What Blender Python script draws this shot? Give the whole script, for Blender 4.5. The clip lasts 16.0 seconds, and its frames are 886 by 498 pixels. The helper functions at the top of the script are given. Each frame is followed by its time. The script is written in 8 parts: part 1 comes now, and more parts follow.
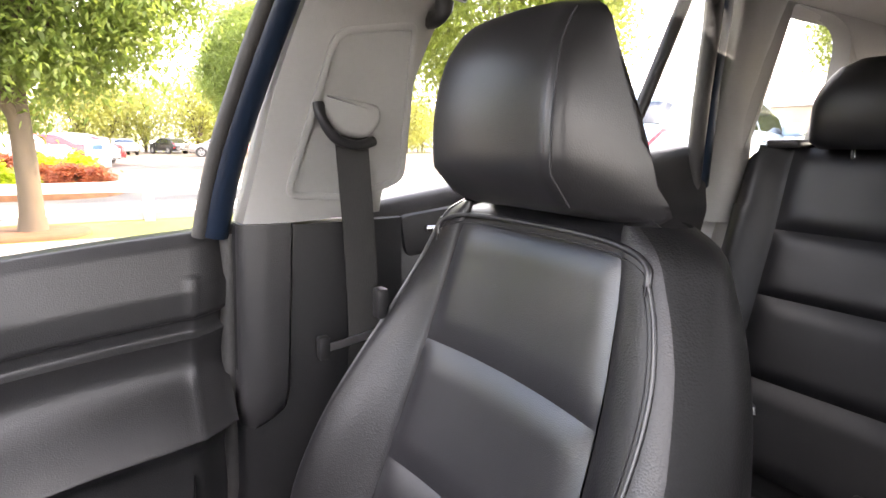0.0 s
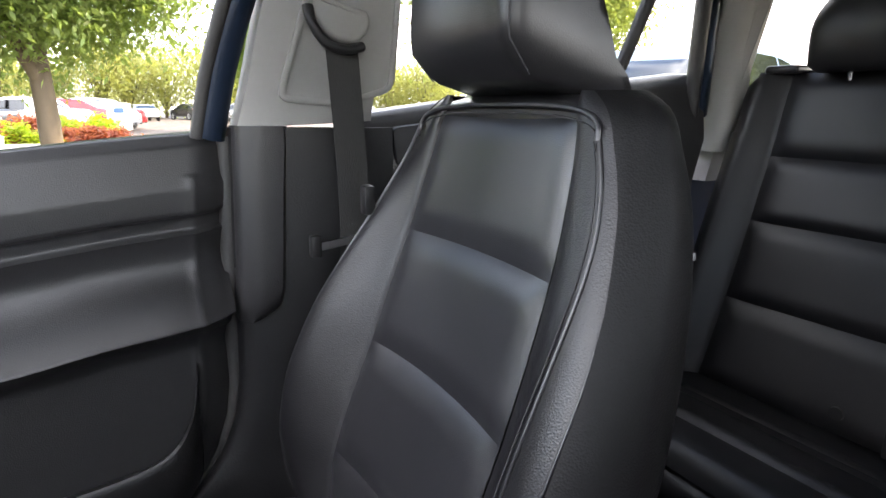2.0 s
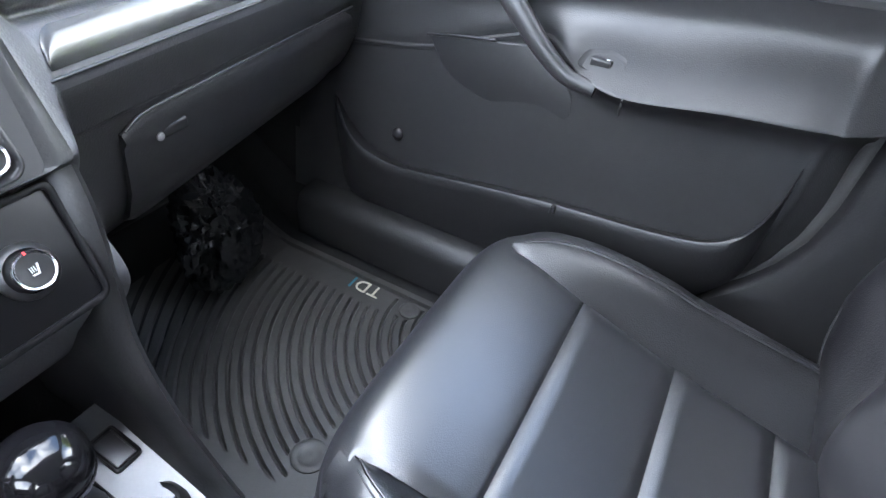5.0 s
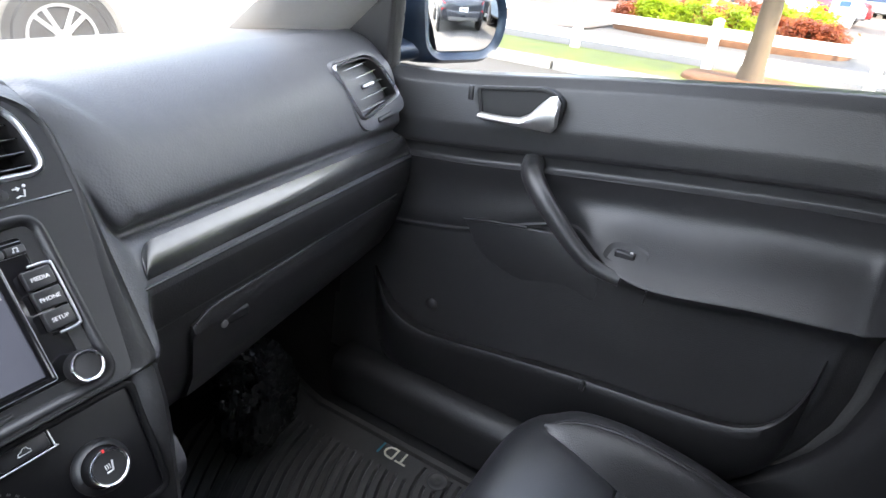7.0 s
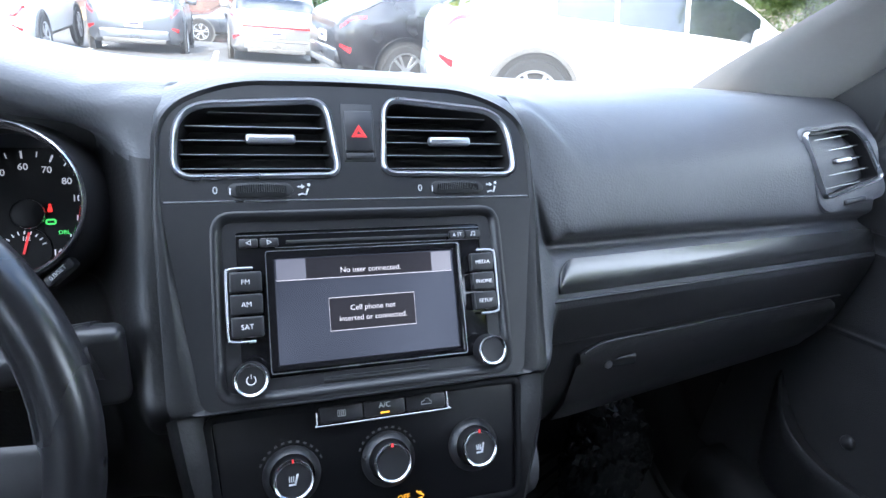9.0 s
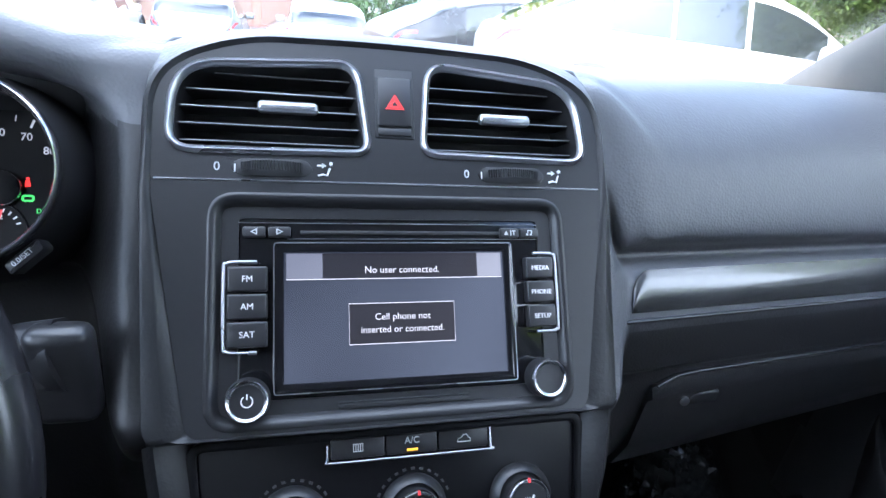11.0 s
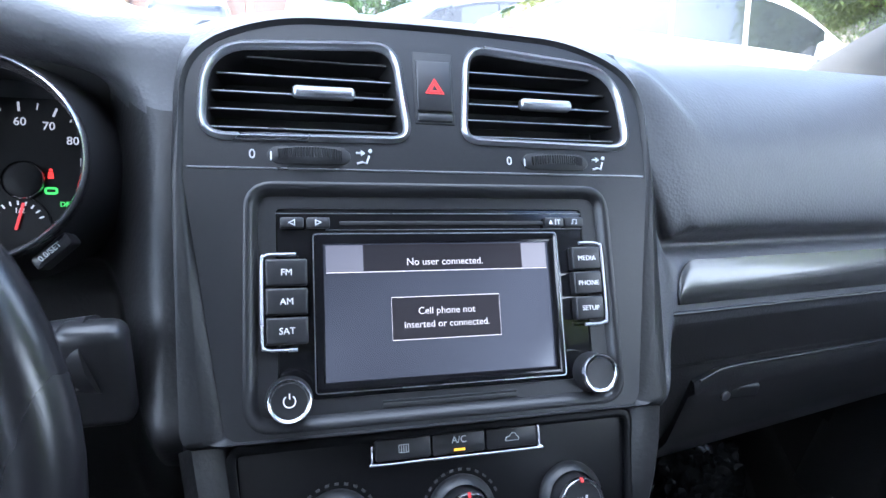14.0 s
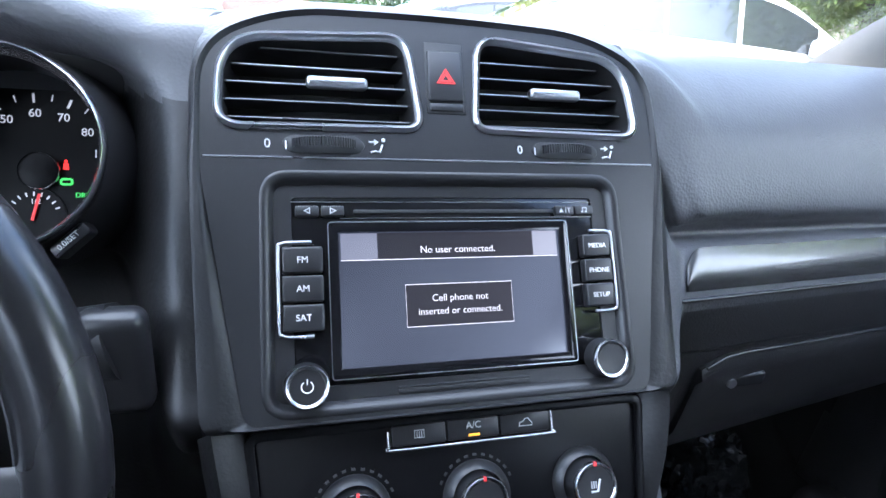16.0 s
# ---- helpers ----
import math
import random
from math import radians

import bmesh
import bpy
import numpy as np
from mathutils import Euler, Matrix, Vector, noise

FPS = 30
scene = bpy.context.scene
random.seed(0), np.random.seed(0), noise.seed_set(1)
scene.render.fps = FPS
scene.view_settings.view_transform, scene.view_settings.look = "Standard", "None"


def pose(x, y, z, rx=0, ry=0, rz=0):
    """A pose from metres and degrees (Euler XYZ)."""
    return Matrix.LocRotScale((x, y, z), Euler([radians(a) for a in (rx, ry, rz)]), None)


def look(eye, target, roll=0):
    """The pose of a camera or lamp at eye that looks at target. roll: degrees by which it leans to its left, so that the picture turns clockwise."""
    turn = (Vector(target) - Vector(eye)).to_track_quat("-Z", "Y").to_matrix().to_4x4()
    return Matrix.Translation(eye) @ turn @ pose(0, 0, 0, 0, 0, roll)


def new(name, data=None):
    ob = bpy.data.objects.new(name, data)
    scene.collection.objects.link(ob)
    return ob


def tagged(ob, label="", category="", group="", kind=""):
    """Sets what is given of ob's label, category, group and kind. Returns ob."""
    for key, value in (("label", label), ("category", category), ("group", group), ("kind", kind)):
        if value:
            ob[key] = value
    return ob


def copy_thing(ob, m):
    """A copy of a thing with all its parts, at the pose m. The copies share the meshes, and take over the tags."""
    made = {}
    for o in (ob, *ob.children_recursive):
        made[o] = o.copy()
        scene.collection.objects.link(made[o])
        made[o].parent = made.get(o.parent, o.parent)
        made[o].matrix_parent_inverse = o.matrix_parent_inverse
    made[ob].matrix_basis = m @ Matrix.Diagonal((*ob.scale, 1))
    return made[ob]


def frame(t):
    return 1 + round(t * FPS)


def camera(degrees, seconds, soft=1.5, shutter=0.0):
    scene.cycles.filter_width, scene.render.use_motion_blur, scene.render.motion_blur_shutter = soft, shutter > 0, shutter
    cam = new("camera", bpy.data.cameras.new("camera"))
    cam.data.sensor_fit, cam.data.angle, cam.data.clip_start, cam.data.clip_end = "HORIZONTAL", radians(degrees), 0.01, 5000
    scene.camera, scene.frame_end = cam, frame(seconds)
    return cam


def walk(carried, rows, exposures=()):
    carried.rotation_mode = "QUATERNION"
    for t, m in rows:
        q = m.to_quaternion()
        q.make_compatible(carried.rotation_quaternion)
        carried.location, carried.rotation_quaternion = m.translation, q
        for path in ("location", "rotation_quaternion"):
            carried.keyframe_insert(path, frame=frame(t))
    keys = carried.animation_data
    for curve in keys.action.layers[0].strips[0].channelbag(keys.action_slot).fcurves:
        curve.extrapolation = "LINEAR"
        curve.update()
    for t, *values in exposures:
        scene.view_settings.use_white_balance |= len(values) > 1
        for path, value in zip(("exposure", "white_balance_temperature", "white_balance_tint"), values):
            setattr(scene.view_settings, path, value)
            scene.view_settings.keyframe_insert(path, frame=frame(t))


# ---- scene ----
cam = camera(74.5, 16.0)
EXPOSURES = [(0.0, 3.58, 8000, 26), (1.5, 3.39, 7800, 25), (2.0, 3.08, 7400, 20), (2.5, 3.48, 7000, 20), (3.0, 4.17, 6420, 17), (3.5, 4.33, 6420, 16), (4.5, 4.54, 6590, 16), (5.0, 4.53, 6680, 16), (7.5, 3.26, 6960, 18), (8.5, 3.32, 6300, 15), (9.5, 3.33, 5920, 15), (13.0, 3.50, 5830, 16), (16.0, 3.55, 5900, 16)]
PATH = [
    (0, (-0.085, 0.261, 1.184), (1.589, -0.776, 0.832), 0.6),
    (0.5, (-0.082, 0.249, 1.192), (1.585, -0.816, 0.897), 0.6),
    (1, (-0.083, 0.248, 1.179), (1.579, -0.831, 0.907), 0.6),
    (1.5, (-0.114, 0.243, 1.135), (1.549, -0.823, 0.822), 0.4),
    (2, (-0.154, 0.247, 1.1), (1.533, -0.724, 0.642), 0.7),
    (2.5, (-0.161, 0.257, 1.059), (1.573, -0.462, 0.368), 1.8),
    (3, (-0.111, 0.266, 1.026), (1.622, -0.107, 0.101), 3.0),
    (3.5, (-0.089, 0.267, 1.03), (1.577, 0.209, -0.074), 4.7),
    (4, (-0.101, 0.273, 1.044), (1.484, 0.503, -0.154), 6.2),
    (4.5, (-0.085, 0.272, 1.061), (1.393, 0.747, -0.199), 6.7),
    (5, (-0.063, 0.292, 1.083), (1.341, 0.92, -0.195), 7.0),
    (7.5, (-0.099, 0.311, 1.158), (1.468, 1.286, 0.388), 6.8),
    (8, (-0.142, 0.296, 1.136), (1.183, 1.576, 0.357), 5.7),
    (8.5, (-0.135, 0.291, 1.133), (0.827, 1.85, 0.331), 6.0),
    (9, (-0.096, 0.337, 1.117), (0.563, 2.046, 0.314), 5.9),
    (9.5, (-0.062, 0.392, 1.09), (0.49, 2.144, 0.299), 6.2),
    (10, (-0.066, 0.407, 1.079), (0.455, 2.174, 0.3), 6.3),
    (12.5, (-0.078, 0.418, 1.064), (0.454, 2.188, 0.301), 6.5),
    (13, (-0.084, 0.429, 1.061), (0.442, 2.199, 0.292), 6.3),
    (13.5, (-0.09, 0.431, 1.057), (0.446, 2.201, 0.295), 6.1),
    (14, (-0.096, 0.431, 1.056), (0.441, 2.198, 0.289), 5.8),
    (14.5, (-0.099, 0.431, 1.055), (0.441, 2.198, 0.291), 5.6),
    (15, (-0.102, 0.431, 1.052), (0.445, 2.199, 0.293), 5.5),
    (15.5, (-0.107, 0.427, 1.054), (0.438, 2.192, 0.288), 5.5),
    (16, (-0.107, 0.427, 1.049), (0.442, 2.193, 0.286), 5.5),
]
walk(cam, [(t, look(eye, target, roll)) for t, eye, target, roll in PATH], EXPOSURES)

# ---- world, sun, exposure ----
world = bpy.data.worlds.new("world")
scene.world = world
world.use_nodes = True
SUN_ELEVATION, SUN_HEADING = radians(42), radians(196)
_sky = world.node_tree.nodes.new("ShaderNodeTexSky")
_sky.sky_type, _sky.sun_disc = "NISHITA", False
_sky.sun_elevation, _sky.sun_rotation = SUN_ELEVATION, SUN_HEADING
_sky.air_density, _sky.dust_density, _sky.ozone_density = 1.0, 1.0, 1.4
_bg = world.node_tree.nodes["Background"]
# broken white cloud over the blue
_tc = world.node_tree.nodes.new("ShaderNodeTexCoord")
_cl = world.node_tree.nodes.new("ShaderNodeTexNoise")
_cl.inputs["Scale"].default_value, _cl.inputs["Detail"].default_value = 2.2, 6.0
_cr = world.node_tree.nodes.new("ShaderNodeMapRange")
_cr.inputs[1].default_value, _cr.inputs[2].default_value = 0.42, 0.64
_mx = world.node_tree.nodes.new("ShaderNodeMix")
_mx.data_type = "RGBA"
_mx.inputs[7].default_value = (10.3, 10.9, 12.2, 1)
_ln = world.node_tree.links.new
_ln(_tc.outputs["Generated"], _cl.inputs["Vector"])
_ln(_cl.outputs["Fac"], _cr.inputs[0])
_ln(_cr.outputs[0], _mx.inputs[0])
_ln(_sky.outputs[0], _mx.inputs[6])
_ln(_mx.outputs[2], _bg.inputs[0])
_bg.inputs[1].default_value = 0.15

_sun = bpy.data.lights.new("sun", "SUN")
_sun.energy, _sun.angle, _sun.color = 2.05, radians(0.53), (1.0, 0.88, 0.72)
sun = new("sun", _sun)
_d = Vector((math.sin(SUN_HEADING) * math.cos(SUN_ELEVATION), math.cos(SUN_HEADING) * math.cos(SUN_ELEVATION), math.sin(SUN_ELEVATION)))
sun.matrix_basis = look(_d * 50, (0, 0, 0))


# ---- building helpers ----
def thing(name, label, category, at=(0, 0, 0), group="", kind=""):
    """A top-level thing: an empty at its base."""
    ob = new(name)
    ob.empty_display_size = 0.05
    ob.location = at
    return tagged(ob, label, category, group, kind)


def attach(ob, parent):
    ob.parent = parent
    top = parent
    while top.parent:
        top = top.parent
    ob.matrix_parent_inverse = top.matrix_basis.inverted() if parent is top else Matrix()
    return ob


def part(name, geo, material, parent=None, label="", smooth=30, at=None):
    """One mesh object from (verts, faces), in the world's places, under a thing or a part."""
    verts, faces = geo
    me = bpy.data.meshes.new(name)
    me.from_pydata([tuple(v) for v in verts], [], [tuple(f) for f in faces])
    for m in material if isinstance(material, (list, tuple)) else [material]:
        me.materials.append(m)
    bm = bmesh.new()
    bm.from_mesh(me)
    bmesh.ops.recalc_face_normals(bm, faces=bm.faces)
    bm.to_mesh(me)
    bm.free()
    if smooth:
        me.shade_smooth()
        if smooth < 170:
            me.set_sharp_from_angle(angle=radians(smooth))
    ob = new(name, me)
    if parent:
        attach(ob, parent)
    if label:
        ob["label"] = label
    return ob


def single(name, geo, material, label, category, group="", kind="", smooth=30):
    """A top-level thing that is one mesh."""
    return tagged(part(name, geo, material, smooth=smooth), label, category, group, kind)


def join(*geos):
    verts, faces = [], []
    for v, f in geos:
        n = len(verts)
        verts += list(v)
        faces += [tuple(i + n for i in q) for q in f]
    return verts, faces


def moved(geo, m):
    return [m @ Vector(v) for v in geo[0]], geo[1]


def mirror_x(geo, x=0.0):
    return [Vector((2 * x - v[0], v[1], v[2])) for v in geo[0]], geo[1]


def from_bm(bm):
    bm.verts.index_update()
    out = [v.co.copy() for v in bm.verts], [[v.index for v in f.verts] for f in bm.faces]
    bm.free()
    return out


def rbox(x0, x1, y0, y1, z0, z1, r=0.003, seg=2, m=None):
    """A box with rounded edges."""
    bm = bmesh.new()
    bmesh.ops.create_cube(bm, size=1)
    for v in bm.verts:
        v.co = Vector(((x0 + x1) / 2 + v.co.x * (x1 - x0), (y0 + y1) / 2 + v.co.y * (y1 - y0), (z0 + z1) / 2 + v.co.z * (z1 - z0)))
    if r:
        bmesh.ops.bevel(bm, geom=list(bm.edges), offset=r, segments=seg, profile=0.5, affect="EDGES")
    g = from_bm(bm)
    return moved(g, m) if m else g


def rounded(corners, radii, n=5):
    """A polygon with rounded corners, in order."""
    out = []
    k = len(corners)
    radii = radii if isinstance(radii, (list, tuple)) else [radii] * k
    for i in range(k):
        p, a, b = Vector(corners[i]), Vector(corners[i - 1]), Vector(corners[(i + 1) % k])
        r = radii[i]
        if r <= 0:
            out.append(p)
            continue
        u, w = (a - p), (b - p)
        r = min(r, u.length * 0.48, w.length * 0.48)
        s, e = p + u.normalized() * r, p + w.normalized() * r
        for j in range(n + 1):
            t = j / n
            out.append(s * (1 - t) ** 2 + p * 2 * t * (1 - t) + e * t * t)
    return out


def inset(poly, d):
    """A polygon moved inwards by d (outwards: minus)."""
    k = len(poly)
    area = sum(poly[i - 1].x * poly[i].y - poly[i].x * poly[i - 1].y for i in range(k))
    s = 1 if area > 0 else -1
    out = []
    for i in range(k):
        t = (poly[(i + 1) % k] - poly[i - 1])
        t = t.normalized() if t.length > 1e-9 else Vector((1, 0))
        out.append(poly[i] + Vector((-t.y, t.x)) * d * s)
    return out


def prism(poly, d0, d1, m=None, bevel=0.0):
    """A polygon drawn out from depth d0 to d1, its front edge rounded."""
    k = len(poly)
    rings = [(poly, d0), (poly, d1 - bevel)]
    if bevel:
        rings += [(inset(poly, bevel * 0.3), d1 - bevel * 0.3), (inset(poly, bevel), d1)]
    verts = [Vector((p.x, p.y, d)) for ring, d in rings for p in ring]
    faces = [(a * k + i, a * k + (i + 1) % k, (a + 1) * k + (i + 1) % k, (a + 1) * k + i) for a in range(len(rings) - 1) for i in range(k)]
    faces += [tuple(range(k))[::-1], tuple(range((len(rings) - 1) * k, len(rings) * k))]
    g = verts, faces
    return moved(g, m) if m else g


def frame_ring(outer, inner, d0, d1, m=None, crown=0.0):
    """A frame between two polygons of as many corners."""
    k = len(outer)
    mid = [(a + b) / 2 for a, b in zip(outer, inner)]
    rings = [(outer, d0), (outer, d1), (mid, d1 + crown), (inner, d1), (inner, d0)]
    verts = [Vector((p.x, p.y, d)) for ring, d in rings for p in ring]
    faces = [(a * k + i, a * k + (i + 1) % k, (a + 1) % 5 * k + (i + 1) % k, (a + 1) % 5 * k + i) for a in range(5) for i in range(k)]
    g = verts, faces
    return moved(g, m) if m else g


def grid(fn, nu, nv, wrap_u=False, wrap_v=False):
    """A net over fn(u, v), u and v from 0 to 1."""
    verts = [Vector(fn(i / (nu if wrap_u else nu - 1), j / (nv if wrap_v else nv - 1))) for i in range(nu) for j in range(nv)]
    faces = [(i * nv + j, (i + 1) % nu * nv + j, (i + 1) % nu * nv + (j + 1) % nv, i * nv + (j + 1) % nv)
             for i in range(nu if wrap_u else nu - 1) for j in range(nv if wrap_v else nv - 1)]
    return verts, faces


def loft(rings, cap=True, closed=True):
    """A skin over rings of as many points."""
    k = len(rings[0])
    verts = [Vector(p) for ring in rings for p in ring]
    faces = [(a * k + i, a * k + (i + 1) % k, (a + 1) * k + (i + 1) % k, (a + 1) * k + i) for a in range(len(rings) - 1) for i in range(k if closed else k - 1)]
    if cap and closed:
        faces += [tuple(range(k))[::-1], tuple(range((len(rings) - 1) * k, len(rings) * k))]
    return verts, faces


def smooth_path(points, n=8):
    """A smooth line through points (Catmull-Rom)."""
    pts = [Vector(p) for p in points]
    out = []
    for i in range(len(pts) - 1):
        a, b, c, d = pts[max(i - 1, 0)], pts[i], pts[i + 1], pts[min(i + 2, len(pts) - 1)]
        for j in range(n):
            t = j / n
            out.append(0.5 * (2 * b + (c - a) * t + (2 * a - 5 * b + 4 * c - d) * t * t + (3 * b - a - 3 * c + d) * t ** 3))
    return out + [pts[-1]]


def tube(path, r, n=8, closed=False, flat=1.0, up=(0, 0, 1)):
    """A round (or flattened) rod along a path. r: one radius or one a point."""
    pts = [Vector(p) for p in path]
    k = len(pts)
    rings = []
    for i, p in enumerate(pts):
        t = (pts[(i + 1) % k] - pts[i - 1]) if closed else pts[min(i + 1, k - 1)] - pts[max(i - 1, 0)]
        t = t.normalized() if t.length > 1e-9 else Vector((0, 1, 0))
        side = t.cross(Vector(up))
        side = side.normalized() if side.length > 1e-4 else t.cross(Vector((1, 0, 0))).normalized()
        over = side.cross(t)
        rr = r[i] if isinstance(r, (list, tuple)) else r
        rings.append([p + (side * math.cos(a) + over * math.sin(a) * flat) * rr for a in (2 * math.pi * j / n for j in range(n))])
    if closed:
        rings.append(rings[0])
    return loft(rings, cap=not closed)


def lathe(profile, n=32, m=None, hoop=False):
    """A turned body from (radius, height) pairs round z."""
    verts = [Vector((r * math.cos(2 * math.pi * i / n), r * math.sin(2 * math.pi * i / n), h)) for r, h in profile for i in range(n)]
    faces = [(a * n + i, a * n + (i + 1) % n, (a + 1) * n + (i + 1) % n, (a + 1) * n + i) for a in range(len(profile) - 1) for i in range(n)]
    if hoop:
        e = (len(profile) - 1) * n
        faces += [(e + i, e + (i + 1) % n, (i + 1) % n, i) for i in range(n)]
    else:
        faces += [tuple(range(n))[::-1], tuple(range((len(profile) - 1) * n, len(profile) * n))]
    g = verts, faces
    return moved(g, m) if m else g


def curve_at(table, x):
    """A value between the pairs of a table."""
    xs, ys = zip(*table)
    return float(np.interp(x, xs, ys))


def soft_at(table, x):
    """The same with a smooth line."""
    if x <= table[0][0]:
        return table[0][1]
    for i in range(len(table) - 1):
        (x0, y0), (x1, y1) = table[i], table[i + 1]
        if x <= x1:
            m0 = (y1 - table[max(i - 1, 0)][1]) / max(x1 - table[max(i - 1, 0)][0], 1e-6)
            m1 = (table[min(i + 2, len(table) - 1)][1] - y0) / max(table[min(i + 2, len(table) - 1)][0] - x0, 1e-6)
            h, t = x1 - x0, (x - x0) / (x1 - x0)
            return (2 * t ** 3 - 3 * t * t + 1) * y0 + (t ** 3 - 2 * t * t + t) * h * m0 + (3 * t * t - 2 * t ** 3) * y1 + (t ** 3 - t * t) * h * m1
    return table[-1][1]


def words(name, text, size, m, material, parent, depth=0.0002, align="CENTER", label=""):
    """Raised letters, lying in the x-y plane of m."""
    cu = bpy.data.curves.new(name, "FONT")
    cu.body, cu.size, cu.align_x, cu.align_y, cu.extrude, cu.resolution_u = text, size, align, "CENTER", depth, 3
    tmp = bpy.data.objects.new(name, cu)
    scene.collection.objects.link(tmp)
    dg = bpy.context.evaluated_depsgraph_get()
    me = bpy.data.meshes.new_from_object(tmp.evaluated_get(dg))
    bpy.data.objects.remove(tmp)
    geo = [m @ v.co for v in me.vertices], [tuple(p.vertices) for p in me.polygons]
    bpy.data.meshes.remove(me)
    return part(name, geo, material, parent, label, smooth=0)


# ---- materials ----
def paint(name, colour, rough=0.5, metal=0.0, var=0.15, scale=8.0, fine=120.0, bump=0.0, bump_scale=200.0, coat=0.0, spec=0.5,
          rough_var=0.1, voronoi=False, emit=None, emit_strength=0.0, random_hue=0.0, trans=0.0, stretch=None, coord="Object", second=None, second_amount=0.5):
    """A surface with colour that varies at two sizes, uneven gloss and fine relief."""
    mat = bpy.data.materials.new(name)
    mat.use_nodes = True
    nt = mat.node_tree
    b = nt.nodes["Principled BSDF"]
    ln = nt.links.new
    tc = nt.nodes.new("ShaderNodeTexCoord")
    src = tc.outputs[coord]
    if stretch:
        mp = nt.nodes.new("ShaderNodeMapping")
        mp.inputs["Scale"].default_value = stretch
        ln(src, mp.inputs["Vector"])
        src = mp.outputs[0]
    big = nt.nodes.new("ShaderNodeTexNoise")
    big.inputs["Scale"].default_value, big.inputs["Detail"].default_value = scale, 4
    small = nt.nodes.new("ShaderNodeTexNoise")
    small.inputs["Scale"].default_value, small.inputs["Detail"].default_value = fine, 3
    ln(src, big.inputs["Vector"]), ln(src, small.inputs["Vector"])
    add = nt.nodes.new("ShaderNodeMath")
    add.operation = "MULTIPLY_ADD"
    add.inputs[1].default_value = 0.4
    ln(small.outputs["Fac"], add.inputs[0]), ln(big.outputs["Fac"], add.inputs[2])
    ramp = nt.nodes.new("ShaderNodeMapRange")
    ramp.inputs[1].default_value, ramp.inputs[2].default_value = 0.4, 1.0
    ln(add.outputs[0], ramp.inputs[0])
    mix = nt.nodes.new("ShaderNodeMix")
    mix.data_type = "RGBA"
    c = Vector(colour)
    two = Vector(second) if second else c * (1 + var)
    mix.inputs[6].default_value = (*(c * (1 - var)), 1)
    mix.inputs[7].default_value = (*two, 1)
    ln(ramp.outputs[0], mix.inputs[0])
    last = mix.outputs[2]
    if random_hue:
        oi = nt.nodes.new("ShaderNodeNewGeometry")
        hs = nt.nodes.new("ShaderNodeHueSaturation")
        vr = nt.nodes.new("ShaderNodeMapRange")
        vr.inputs[3].default_value, vr.inputs[4].default_value = 1 - random_hue, 1 + random_hue
        hr = nt.nodes.new("ShaderNodeMapRange")
        hr.inputs[3].default_value, hr.inputs[4].default_value = 0.5 - random_hue * 0.06, 0.5 + random_hue * 0.06
        ln(oi.outputs["Random Per Island"], vr.inputs[0]), ln(oi.outputs["Random Per Island"], hr.inputs[0])
        ln(vr.outputs[0], hs.inputs["Value"]), ln(hr.outputs[0], hs.inputs["Hue"]), ln(last, hs.inputs["Color"])
        last = hs.outputs[0]
    ln(last, b.inputs["Base Color"])
    b.inputs["Metallic"].default_value, b.inputs["Specular IOR Level"].default_value = metal, spec
    rr = nt.nodes.new("ShaderNodeMapRange")
    rr.inputs[3].default_value, rr.inputs[4].default_value = max(rough - rough_var, 0.02), min(rough + rough_var, 1)
    ln(big.outputs["Fac"], rr.inputs[0]), ln(rr.outputs[0], b.inputs["Roughness"])
    b.inputs["Coat Weight"].default_value, b.inputs["Coat Roughness"].default_value = coat, 0.05
    if trans:
        b.inputs["Subsurface Weight"].default_value = 0.0
    if bump:
        tex = nt.nodes.new("ShaderNodeTexVoronoi" if voronoi else "ShaderNodeTexNoise")
        tex.inputs["Scale"].default_value = bump_scale
        ln(src, tex.inputs["Vector"])
        bp = nt.nodes.new("ShaderNodeBump")
        bp.inputs["Strength"].default_value, bp.inputs["Distance"].default_value = bump, 0.001
        ln(tex.outputs["Distance" if voronoi else "Fac"], bp.inputs["Height"])
        ln(bp.outputs[0], b.inputs["Normal"])
    if emit:
        b.inputs["Emission Color"].default_value = (*emit, 1)
        b.inputs["Emission Strength"].default_value = emit_strength
    return mat


def leaf_material(name, colour, var=0.35):
    """Thin leaves: matt with some light through them."""
    mat = paint(name, colour, rough=0.5, var=0.25, scale=1.5, fine=30, random_hue=var)
    nt = mat.node_tree
    b, out = nt.nodes["Principled BSDF"], nt.nodes["Material Output"]
    tr = nt.nodes.new("ShaderNodeBsdfTranslucent")
    tr.inputs[0].default_value = (colour[0] * 2.4, colour[1] * 2.4, colour[2] * 1.7, 1)
    ms = nt.nodes.new("ShaderNodeMixShader")
    ms.inputs[0].default_value = 0.5
    nt.links.new(b.outputs[0], ms.inputs[1])
    nt.links.new(tr.outputs[0], ms.inputs[2])
    nt.links.new(ms.outputs[0], out.inputs[0])
    return mat


